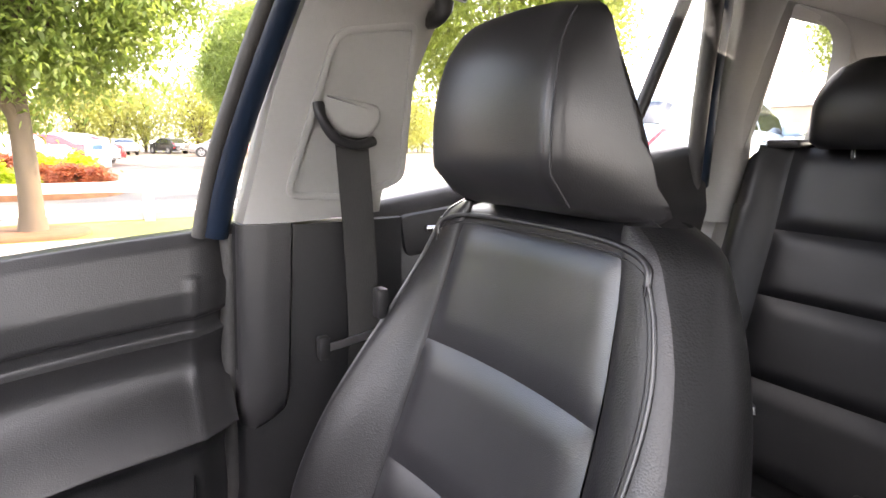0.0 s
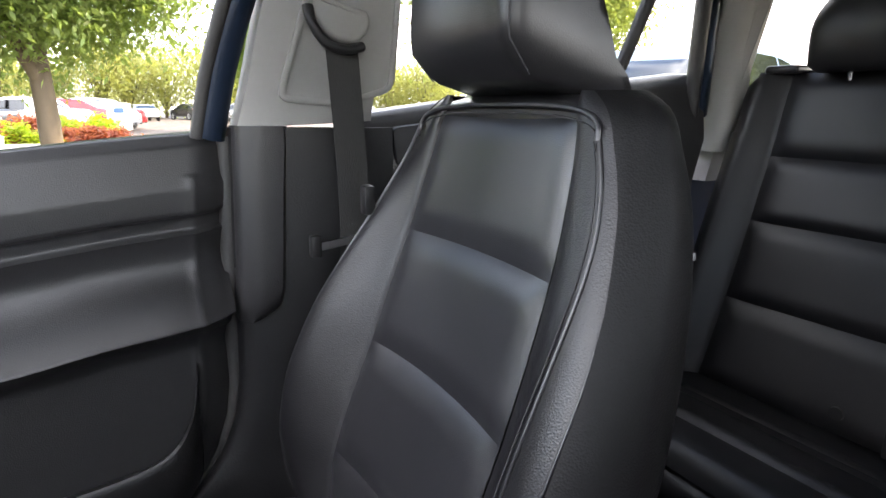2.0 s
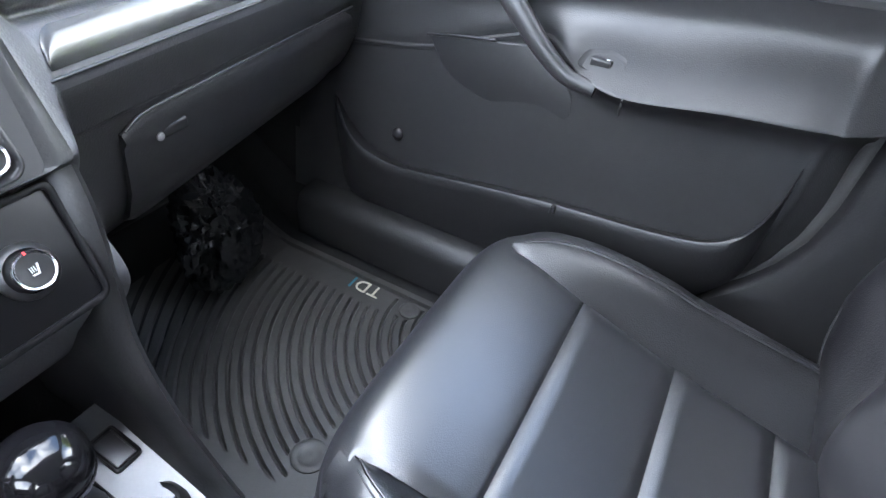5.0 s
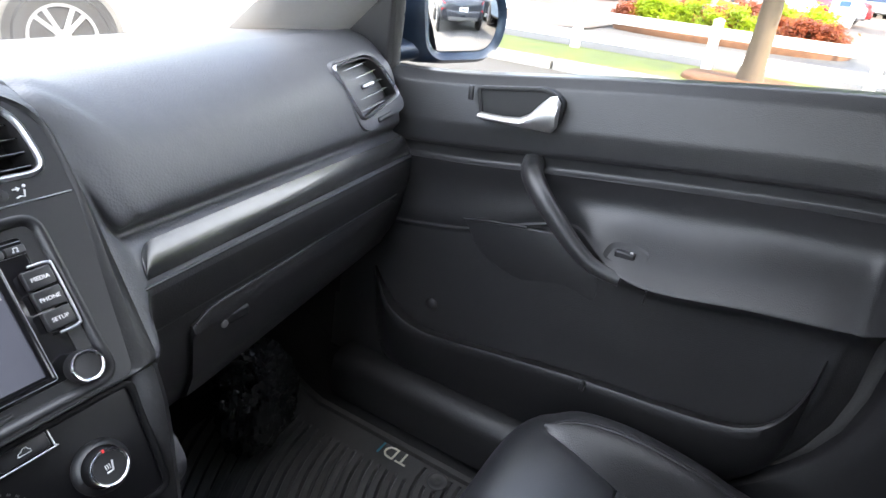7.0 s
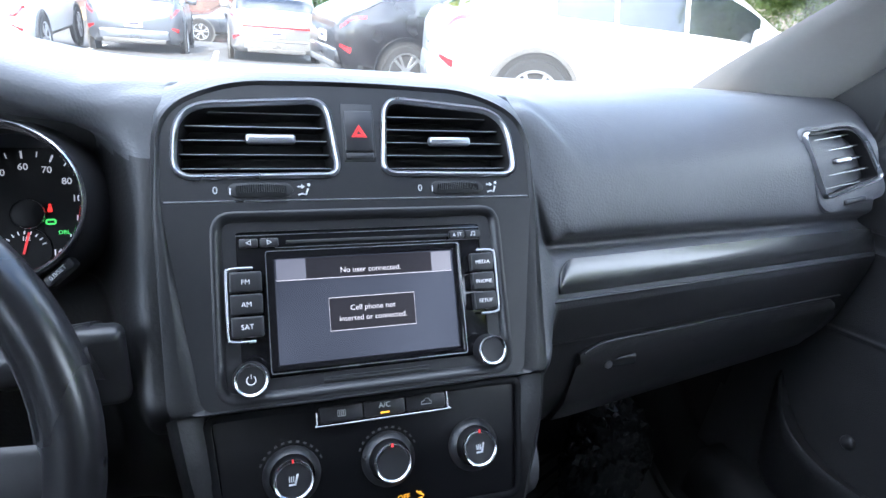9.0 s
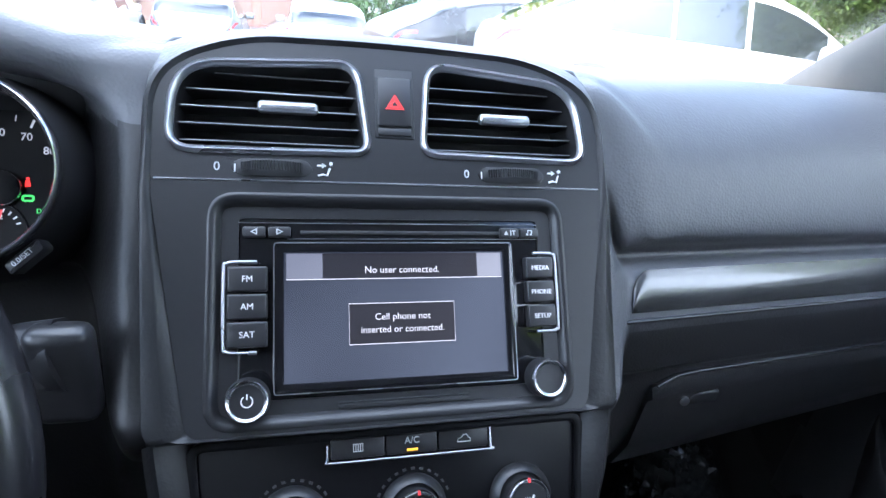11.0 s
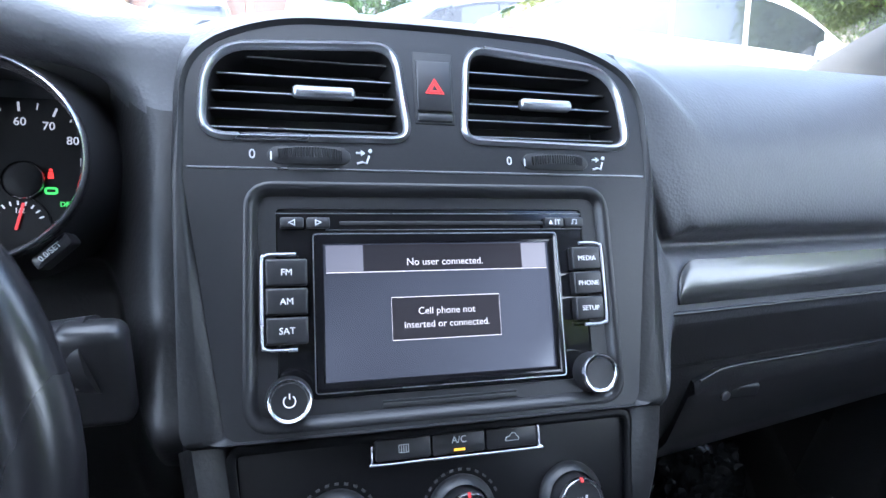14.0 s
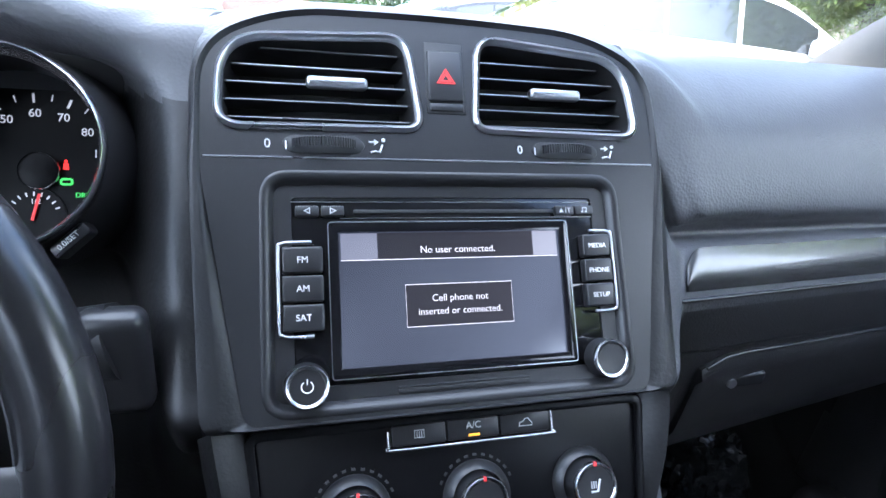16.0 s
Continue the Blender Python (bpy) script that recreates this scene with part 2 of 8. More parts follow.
def glass_material(name, tint, gloss=1.0):
    """Clear pane: lets light through, mirrors a little more at a slant."""
    mat = bpy.data.materials.new(name)
    mat.use_nodes = True
    nt = mat.node_tree
    nt.nodes.remove(nt.nodes["Principled BSDF"])
    tr, gl, ms, fr, mu = (nt.nodes.new("ShaderNode" + k) for k in ("BsdfTransparent", "BsdfGlossy", "MixShader", "LayerWeight", "Math"))
    tr.inputs[0].default_value = (*tint, 1)
    gl.inputs["Roughness"].default_value = 0.02
    fr.inputs[0].default_value = 0.06
    mu.operation = "MULTIPLY"
    mu.inputs[1].default_value = gloss
    nt.links.new(fr.outputs[1], mu.inputs[0])
    nt.links.new(mu.outputs[0], ms.inputs[0])
    nt.links.new(tr.outputs[0], ms.inputs[1])
    nt.links.new(gl.outputs[0], ms.inputs[2])
    nt.links.new(ms.outputs[0], nt.nodes["Material Output"].inputs[0])
    return mat


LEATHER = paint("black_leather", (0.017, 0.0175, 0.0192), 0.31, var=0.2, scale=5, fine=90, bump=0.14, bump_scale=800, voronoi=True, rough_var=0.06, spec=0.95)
# grained cut of the leather, base also darkened for side light the bolsters lose
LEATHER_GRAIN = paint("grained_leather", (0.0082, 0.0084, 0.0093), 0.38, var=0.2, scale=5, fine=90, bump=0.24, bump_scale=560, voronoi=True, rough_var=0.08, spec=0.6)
# same leather for the rear bench, its dimmer light put into a darker base
REAR_SHADED = paint("shaded_rear_leather", (0.006, 0.0062, 0.007), 0.46, var=0.2, scale=5, fine=90, bump=0.16, bump_scale=650, voronoi=True, rough_var=0.08, spec=0.45)
HEAD_LEATHER = paint("headrest_leather", (0.019, 0.019, 0.0195), 0.34, var=0.2, scale=7, fine=110, bump=0.10, bump_scale=700, voronoi=True, rough_var=0.08)
# inboard seat flank: shade from the driver's side put into a darker, duller base
FLANK_SHADED = paint("shade_dark_flank", (0.0065, 0.0065, 0.0067), 0.55, var=0.2, scale=5, fine=90, bump=0.25, bump_scale=520, voronoi=True, rough_var=0.08, spec=0.25)
RIM = paint("smooth_rim_leather", (0.011, 0.011, 0.012), 0.28, var=0.15, scale=6, fine=120, bump=0.05, bump_scale=600, rough_var=0.06, spec=0.7)
THREAD = paint("grey_thread", (0.028, 0.028, 0.03), 0.7, var=0.2, scale=60, fine=400)
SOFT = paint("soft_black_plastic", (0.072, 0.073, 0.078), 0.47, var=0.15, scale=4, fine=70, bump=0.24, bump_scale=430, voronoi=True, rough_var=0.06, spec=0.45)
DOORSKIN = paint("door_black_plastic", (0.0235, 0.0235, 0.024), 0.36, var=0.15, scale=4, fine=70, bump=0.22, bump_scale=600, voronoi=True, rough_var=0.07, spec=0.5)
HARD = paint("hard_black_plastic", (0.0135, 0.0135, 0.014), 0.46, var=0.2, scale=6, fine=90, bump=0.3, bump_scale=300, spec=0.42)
SATIN = paint("satin_black_plastic", (0.0175, 0.0175, 0.0185), 0.36, var=0.1, scale=6, fine=200, bump=0.05, bump_scale=900, spec=0.45)
GLOSS = paint("gloss_black_plastic", (0.006, 0.006, 0.007), 0.11, var=0.1, scale=6, fine=200, rough_var=0.03, coat=0.15, spec=0.4)
DEEP = paint("vent_black_plastic", (0.010, 0.010, 0.0105), 0.55, var=0.2, scale=10, fine=200)
CHROME = paint("satin_chrome", (0.62, 0.63, 0.65), 0.24, metal=1.0, var=0.05, scale=10, fine=200, rough_var=0.06)
LEVER = paint("brushed_lever_metal", (0.55, 0.54, 0.52), 0.42, metal=0.9, var=0.08, scale=10, fine=300)
SILVER = paint("silver_trim", (0.42, 0.43, 0.45), 0.3, metal=0.9, var=0.08, scale=10, fine=300)
SHIFT_SILVER = paint("matt_silver_plate", (0.20, 0.205, 0.215), 0.42, metal=0.8, var=0.08, scale=10, fine=300)
DECOR = paint("dark_weave_decor", (0.016, 0.0165, 0.017), 0.24, var=0.4, scale=20, fine=700, bump=0.12, bump_scale=900, voronoi=True, rough_var=0.04, spec=0.6, coat=0.4)
PILLAR = paint("grey_pillar_trim", (0.27, 0.264, 0.25), 0.6, var=0.06, scale=5, fine=150, bump=0.3, bump_scale=600)
HEADLINER = paint("grey_headliner_cloth", (0.46, 0.452, 0.43), 0.9, var=0.08, scale=8, fine=400, bump=0.4, bump_scale=900)
RUBBER = paint("black_rubber", (0.038, 0.037, 0.0355), 0.5, var=0.25, scale=9, fine=160, bump=0.4, bump_scale=500)
CARPET = paint("black_carpet", (0.012, 0.012, 0.012), 0.95, var=0.3, scale=20, fine=500, bump=1.0, bump_scale=900)
WEBBING = paint("black_webbing", (0.03, 0.029, 0.027), 0.75, var=0.2, scale=30, fine=700, bump=0.6, bump_scale=900, stretch=(1, 1, 0.2))
PRINT = paint("white_print", (0.55, 0.55, 0.55), 0.5, var=0.05)
DIM_PRINT = paint("dim_grey_print", (0.045, 0.045, 0.045), 0.5, var=0.1)
LIT_PRINT = paint("lit_white_print", (0.55, 0.55, 0.55), 0.5, var=0.05, emit=(0.9, 0.92, 1.0), emit_strength=0.05)
RED_PRINT = paint("red_print", (0.6, 0.03, 0.03), 0.4, var=0.05, emit=(1.0, 0.08, 0.08), emit_strength=0.0615)
LAMP_RED = paint("red_tell_tale", (0.6, 0.02, 0.02), 0.4, emit=(1.0, 0.03, 0.02), emit_strength=0.172)
LAMP_GREEN = paint("green_tell_tale", (0.05, 0.5, 0.1), 0.4, emit=(0.1, 0.9, 0.15), emit_strength=0.0984)
LAMP_AMBER = paint("amber_tell_tale", (0.7, 0.3, 0.02), 0.4, emit=(1.0, 0.45, 0.03), emit_strength=0.123)
BUCKLE_RED = paint("red_buckle_button", (0.70, 0.045, 0.085), 0.4, var=0.08, scale=30, bump=0.05)
STEEL = paint("worn_steel", (0.55, 0.55, 0.56), 0.35, metal=1.0, var=0.1, scale=20, fine=300)
CAR_BLUE = paint("dark_blue_car_paint", (0.008, 0.018, 0.036), 0.35, metal=0.3, var=0.05, scale=3, fine=900, coat=0.25, spec=0.3)
BAG = paint("black_bin_bag", (0.01, 0.01, 0.01), 0.22, var=0.2, scale=15, fine=80, bump=0.6, bump_scale=60, rough_var=0.1)
MIRROR = paint("mirror_silver", (0.88, 0.89, 0.9), 0.02, metal=1.0, var=0.01, rough_var=0.0)
GLASS = glass_material("car_glass", (0.91, 0.94, 0.925))


# ---- the car: shell ----
def plate(outer, holes, d0, d1, m=None):
    """A flat plate with holes through it."""
    from mathutils.geometry import tessellate_polygon
    loops = [[Vector((p.x, p.y, 0)) for p in lp] for lp in (outer, *holes)]
    tris = tessellate_polygon(loops)
    flat = [p for lp in loops for p in lp]
    n = len(flat)
    verts = [Vector((p.x, p.y, d1)) for p in flat] + [Vector((p.x, p.y, d0)) for p in flat]
    faces = [tuple(t) for t in tris] + [tuple(i + n for i in t[::-1]) for t in tris]
    a = 0
    for lp in loops:
        k = len(lp)
        faces += [(a + i, a + (i + 1) % k, n + a + (i + 1) % k, n + a + i) for i in range(k)]
        a += k
    g = verts, faces
    return moved(g, m) if m else g


def side_x(z):
    """Half the cabin's width at a height: the side leans in above the sill."""
    return curve_at([(0.3, 0.70), (0.6, 0.74), (1.05, 0.745), (1.45, 0.605)], z)


def strip_between(low, high, n=10, thick=0.03, bulge=0.012, across=6):
    """A pillar trim: a bowed skin between two edge lines with a returned rim."""
    a, b = smooth_path(low, n), smooth_path(high, n)
    rings = []
    for p, q in zip(a, b):
        ring = []
        for j in range(across + 1):
            t = j / across
            r = p.lerp(q, t)
            r.x -= bulge * (1 - (2 * t - 1) ** 4)
            ring.append(r)
        ring += [q + Vector((thick, 0, 0)), p + Vector((thick, 0, 0))]
        rings.append(ring)
    return loft(rings)


def build_shell():
    # headliner, bowed down to the sides
    def roof(u, v, dz=0.0):
        y = 0.5 - 2.5 * u
        x = (v * 2 - 1) * 0.66
        z = 1.520 - 0.022 * (x / 0.5) ** 2 - 0.018 * max(0, abs(x) - 0.5) / 0.16 - 0.05 * max(0, (y - 0.15) / 0.35) ** 2 - 0.03 * max(0, (-1.2 - y) / 0.8) ** 2
        return (x, y, z + dz)
    g = join(grid(roof, 26, 30), grid(lambda u, v: roof(u, v, 0.04), 26, 30))
    single("ceiling", g, HEADLINER, "light grey cloth headliner", "ceiling", kind="structure", smooth=60)
    skin = join(grid(lambda u, v: (lambda p: (p[0] * 1.12, p[1], p[2] + 0.06))(roof(u, v)), 20, 20))
    single("roof_panel", skin, CAR_BLUE, "dark blue painted steel roof panel", "car roof", kind="structure", smooth=60)
    for side, name in ((1, "right"), (-1, "left")):
        flip = (lambda g: g) if side == 1 else mirror_x
        # windscreen pillar
        low = [(0.612, 1.16, 0.99), (0.606, 1.06, 1.06), (0.60, 0.91, 1.153), (0.585, 0.70, 1.285), (0.575, 0.46, 1.42)]
        high = [(0.735, 1.00, 0.985), (0.735, 0.92, 1.06), (0.722, 0.83, 1.145), (0.685, 0.62, 1.29), (0.64, 0.38, 1.43)]
        single("pillar_front_" + name, flip(strip_between(low, high, 8, 0.05, 0.02)), PILLAR, "light grey plastic windscreen pillar trim", "pillar trim", kind="structure", smooth=60)
        # middle pillar, upper part
        low = [(0.705, 0.085, 1.075), (0.70, 0.07, 1.13), (0.668, 0.045, 1.25), (0.635, 0.01, 1.36), (0.60, -0.03, 1.45)]
        high = [(0.705, -0.115, 1.085), (0.70, -0.122, 1.13), (0.668, -0.145, 1.25), (0.635, -0.185, 1.37), (0.60, -0.24, 1.45)]
        pil = thing("pillar_middle_" + name, "light grey plastic middle pillar trim with belt slot panel", "pillar trim", (side * 0.69, 0, 1.07), kind="structure")
        part("upper_trim", flip(strip_between(low, high, 8, 0.06, 0.014)), PILLAR, pil, smooth=60)
        poly = rounded([(0.034, 1.112), (-0.062, 1.105), (-0.145, 1.13), (-0.138, 1.345), (-0.022, 1.325)], 0.02, 4)
        m = Matrix(((0, 0, -1, 0), (1, 0, 0, 0), (0, 1, 0, 0), (0, 0, 0, 1)))

        def on_pillar(g, lift):
            out = []
            for v in g[0]:
                y, z, d = v.x, v.y, v.z
                out.append(Vector((curve_at([(1.07, 0.705), (1.13, 0.70), (1.25, 0.668), (1.37, 0.633), (1.45, 0.60)], z) - 0.0135 - lift - d, y, z)))
            return flip((out, g[1]))
        part("belt_panel_rim", on_pillar(frame_ring(poly, inset(poly, 0.009), -0.006, 0.004, crown=0.002), 0.0), PILLAR, pil, smooth=50)
        part("belt_panel", on_pillar(plate(inset(poly, 0.009), [], -0.006, 0.001), 0.0), PILLAR, pil, smooth=50)
        # lower part, dark
        dark = []
        for z in (0.34, 0.40, 0.45, 0.50, 0.54, 0.58, 0.63, 0.69, 0.8, 1.0, 1.075):
            yf = curve_at([(0.34, 0.36), (0.40, 0.292), (0.45, 0.243), (0.513, 0.182), (0.545, 0.153), (0.58, 0.131), (0.63, 0.110), (0.684, 0.101), (1.075, 0.092)], z)
            dark.append([(0.765, yf, z), (0.722, yf, z), (0.712, yf - 0.008, z), (0.705, min(yf - 0.03, 0.085), z), (0.69, 0.02, z), (0.69, -0.08, z), (0.70, -0.15, z), (0.77, -0.16, z)])
        part("lower_trim", flip(loft(dark)), HARD, pil, "black hard plastic lower trim", smooth=50)
        rings = []
        for z, yr in ((0.792, 0.070), (0.800, 0.052), (0.815, 0.038), (0.84, 0.031), (0.90, 0.027), (0.98, 0.023), (1.06, 0.018), (1.078, 0.018)):
            yf = 0.099 - 0.008 * (z - 0.79) / 0.28
            h = 0.690 if z > 0.80 else 0.70
            rings.append([(0.74, yf, z), (h + 0.012, yf, z), (h, yf - 0.008, z), (h - 0.008, (yf + yr) / 2, z), (h - 0.006, yr + 0.008, z), (h + 0.006, yr, z), (0.74, yr - 0.004, z)])
        part("trim_step", flip(loft(rings)), DOORSKIN, pil, "black plastic step of the trim", smooth=50)
        hook = smooth_path([(0.640, -0.160, 1.352), (0.618, -0.160, 1.350), (0.606, -0.162, 1.356), (0.604, -0.166, 1.372)], 4)
        part("coat_hook", flip(tube(hook, 0.0085, 8, flat=1.5)), HARD, pil, "small black coat hook", smooth=80)
        # rear pillar between door and cargo window
        low = [(0.70, -0.935, 1.02), (0.695, -0.930, 1.18), (0.67, -0.885, 1.325), (0.625, -0.835, 1.475)]
        high = [(0.69, -1.03, 1.02), (0.68, -1.012, 1.22), (0.65, -0.990, 1.37), (0.61, -0.985, 1.480)]
        single("pillar_rear_" + name, flip(strip_between(low, high, 8, 0.06, 0.02)), PILLAR, "light grey plastic rear pillar trim", "pillar trim", kind="structure", smooth=60)
        # cargo window surround
        m2 = lambda g: flip(([Vector((curve_at([(0.9, 0.73), (1.15, 0.69), (1.45, 0.605)], v.y) - v.z, v.x, v.y)) for v in g[0]], g[1]))
        outer = [Vector(p) for p in ((-0.96, 0.95), (-1.95, 0.95), (-1.95, 1.52), (-0.96, 1.52))]
        hole = rounded([(-1.018, 1.13), (-1.31, 1.17), (-1.302, 1.33), (-1.272, 1.43), (-1.18, 1.470), (-0.990, 1.476)], [0.03, 0.04, 0.05, 0.05, 0.04, 0.03], 5)
        cw = thing("window_cargo_" + name, "light grey trim round the cargo area side window", "window", (side * 0.69, -1.3, 0.95), kind="structure")
        part("window_frame", m2(plate(outer, [hole], -0.04, 0.0)), PILLAR, cw, smooth=40)
        pane = part("pane", m2(plate(inset(hole, -0.02), [], -0.050, -0.046)), GLASS, cw, "clear car glass")
        pane.visible_shadow = False
        # outer skin below the windows
        def flank(u, v, dx=0.0):
            y, z = 1.05 - 3.05 * u, 0.32 + (0.60 + 0.12 * min(1.0, u * 2.5)) * v
            return (0.86 + 0.03 * math.sin(v * 2.6) + dx, y, z)
        single("body_side_" + name, flip(join(grid(flank, 30, 12), grid(lambda u, v: flank(u, v, -0.02), 30, 12))), CAR_BLUE, "dark blue painted car body side", "car body", kind="structure", smooth=60)
    # windscreen
    def screen(u, v, d=0.0):
        x = (v * 2 - 1) * (0.72 - 0.06 * u)
        bow = 0.09 * (1 - (v * 2 - 1) ** 2)
        return (x, 1.17 - 0.72 * u + bow, 0.985 + 0.45 * u + d)
    win = single("window_windscreen", join(grid(screen, 8, 16), grid(lambda u, v: screen(u, v, 0.005), 8, 16)), GLASS, "clear laminated windscreen", "window", kind="structure", smooth=80)
    win.visible_shadow = False
    # tailgate with its glass
    gate = thing("tailgate", "light grey trimmed tailgate with rear window", "tailgate", (0, -2.0, 0.6), kind="structure")
    m = Matrix(((1, 0, 0, 0), (0, 0, -1, -1.95), (0, 1, 0, 0), (0, 0, 0, 1)))
    outer = [Vector(p) for p in ((-0.74, 0.35), (0.74, 0.35), (0.66, 1.5), (-0.66, 1.5))]
    hole = rounded([(-0.56, 1.08), (0.56, 1.08), (0.48, 1.42), (-0.48, 1.42)], 0.06, 5)
    part("gate_trim", plate(outer, [hole], -0.05, 0.0, m), PILLAR, gate)
    pane = part("pane", plate(inset(hole, -0.02), [], -0.012, -0.008, m @ Matrix.Translation((0, 0, -0.05))), GLASS, gate, "clear car glass")
    pane.visible_shadow = False
    # floor
    def floor(u, v):
        y, x = 1.25 - 3.2 * u, -0.73 + 1.46 * v
        z = 0.305 + 0.22 * max(0, (y - 0.92) / 0.33) ** 1.3
        if abs(x) > 0.66:
            z += 0.07
        if y < -0.62:
            z = max(z, 0.42)
        return (x, y, z)
    single("floor", join(grid(floor, 60, 40), grid(lambda u, v: tuple(Vector(floor(u, v)) - Vector((0, 0, 0.04))), 12, 8)), CARPET, "black carpeted car floor", "floor", kind="structure", smooth=60)
    fire = [Vector(p) for p in ((-0.78, 0.3), (0.78, 0.3), (0.78, 0.985), (-0.78, 0.985))]
    single("wall_bulkhead", plate(fire, [], 0, 0.02, Matrix(((1, 0, 0, 0), (0, 0, -1, 1.27), (0, 1, 0, 0), (0, 0, 0, 1)))), CARPET, "black carpeted bulkhead under the dashboard", "bulkhead", kind="structure")
    cowl = grid(lambda u, v: (-0.8 + 1.6 * v, 1.22 + 0.9 * u, 0.985 - 0.10 * u - 0.06 * abs(2 * v - 1) ** 2), 8, 12)
    single("bonnet", join(cowl, moved(cowl, Matrix.Translation((0, 0, -0.02)))), CAR_BLUE, "dark blue painted bonnet", "bonnet", kind="structure", smooth=60)


# ---- doors ----
SILL = [(-0.8, 1.15), (-0.12, 1.10), (0.075, 1.075), (0.26, 1.059), (0.478, 1.033), (0.81, 0.990), (1.0, 0.985)]


def arm_height(y):
    """Height of the armrest's edge along the door."""
    return soft_at([(0.08, 0.816), (0.13, 0.812), (0.27, 0.802), (0.39, 0.787), (0.47, 0.797), (0.52, 0.808), (0.60, 0.785), (0.72, 0.74), (0.98, 0.70)], y)


def arm_edge(y):
    """How far in the armrest's edge stands."""
    return soft_at([(0.08, 0.668), (0.13, 0.664), (0.2, 0.652), (0.39, 0.644), (0.44, 0.655), (0.48, 0.69), (0.52, 0.722), (0.56, 0.729), (0.98, 0.729)], y)


def door_end(z):
    """The door's rear edge."""
    return curve_at([(0.40, 0.30), (0.45, 0.25), (0.513, 0.189), (0.545, 0.160), (0.58, 0.138), (0.63, 0.117), (0.684, 0.108), (0.80, 0.107), (1.075, 0.098)], z)


def build_front_door(flip, name):
    d = thing("door_front_" + name, "closed black front door with grey lines and armrest", "car door", (0.72 if name == "right" else -0.72, 0.5, 0.4), kind="structure")

    def skin(u, v):
        zs0 = soft_at(SILL, 0.98 - 0.88 * u)
        # down the panel: over the sill, padded top, groove, line, hollow, armrest, wall, foot
        y = 0.98 - 0.88 * u
        zl, e = arm_height(y), arm_edge(y)
        zg = zs0 - 0.146
        rows = [(0.0, 0.80, zs0 - 0.02), (0.05, 0.765, zs0), (0.09, 0.74, zs0 - 0.002), (0.125, 0.728, zs0 - 0.018), (0.22, 0.715, zs0 - 0.075),
                (0.255, 0.7165, zs0 - 0.112), (0.265, 0.727, zs0 - 0.116), (0.295, 0.729, zs0 - 0.135), (0.305, 0.718, zs0 - 0.139), (0.32, 0.722, zg)]
        if v <= 0.32:
            ts = [p[0] for p in rows]
            x, z = float(np.interp(v, ts, [p[1] for p in rows])), float(np.interp(v, ts, [p[2] for p in rows]))
        elif v <= 0.58:
            t = (v - 0.32) / 0.26
            z = zg + (zl + 0.004 - zg) * t
            wall = 0.722 + 0.011 * math.sin(math.pi * min(1.0, t * 1.1))
            x = wall + (e - wall) * t ** 2.6
        elif v <= 0.72:
            t = (v - 0.58) / 0.14
            a = min(1.0, t * 3.2) * math.pi / 2
            z = zl + 0.004 - 0.016 * min(1.0, t * 3.2) * (0.35 + 0.65 * t) - 0.046 * max(0.0, (t - 0.3125) / 0.6875)
            k = max(0.0, (t - 0.2) / 0.8)
            x = e - 0.0035 * math.sin(a * 2) + (0.727 - e) * (1 - (1 - k) ** 2.2) * (0.92 + 0.08 * k)
        else:
            t = (v - 0.72) / 0.28
            z0 = zl - 0.058
            z = z0 + (0.40 - z0) * t
            x = 0.727 - 0.024 * t
        # rear edge leans forward towards the foot and turns outwards
        end = door_end(z)
        y = 0.98 - (0.98 - end) * u
        back = max(0.0, min(1.0, (end + 0.052 - y) / 0.048))
        rib = math.exp(-((y - end - 0.047) / 0.006) ** 2)
        return (x + 0.022 * back * back - 0.0035 * rib * (1 if z < zs0 - 0.06 else 0), y, z)
    back = grid(lambda u, v: (0.80, 0.98 - 0.87 * u, 0.40 + v * (soft_at(SILL, 0.98 - 0.87 * u) - 0.42)), 8, 4)
    part("door_panel", flip(join(grid(skin, 150, 170), back)), DOORSKIN, d, "black grained plastic door panel with moulded armrest", smooth=70)
    # joint of the switch panel across the armrest, and the pull grip rising from it
    joint = []
    for dz in np.linspace(-0.024, 0.008, 7):
        z = arm_height(0.39) + dz
        t = max(0.0, min(1.0, (0.905 - z) / (0.905 - arm_height(0.39))))
        joint.append((arm_edge(0.39) + (0.079 * (1 - t ** 2.6) if dz > 0 else 14 * max(0.0, -dz - 0.012) ** 2 * 2.2) - 0.0030, 0.392, z))
    part("switch_panel_joint", flip(tube(joint, 0.0014, 6)), DEEP, d, "dark joint across the armrest", smooth=80)
    grip = smooth_path([(0.652, 0.430, 0.783), (0.653, 0.470, 0.790), (0.654, 0.505, 0.812), (0.657, 0.535, 0.838), (0.664, 0.562, 0.860), (0.682, 0.586, 0.876), (0.706, 0.602, 0.884), (0.735, 0.610, 0.887)], 6)
    nn = len(grip)
    part("pull_handle", flip(tube(grip, [0.0085 + 0.0065 * min(1.0, k / nn * 1.5) + 0.007 * max(0.0, k / nn - 0.62) for k in range(nn)], 16, flat=1.15)), DOORSKIN, d, "black plastic pull handle", smooth=80)
    well = rounded([(0.667, 0.466), (0.688, 0.460), (0.694, 0.430), (0.686, 0.404), (0.668, 0.408), (0.662, 0.436)], 0.009, 5)
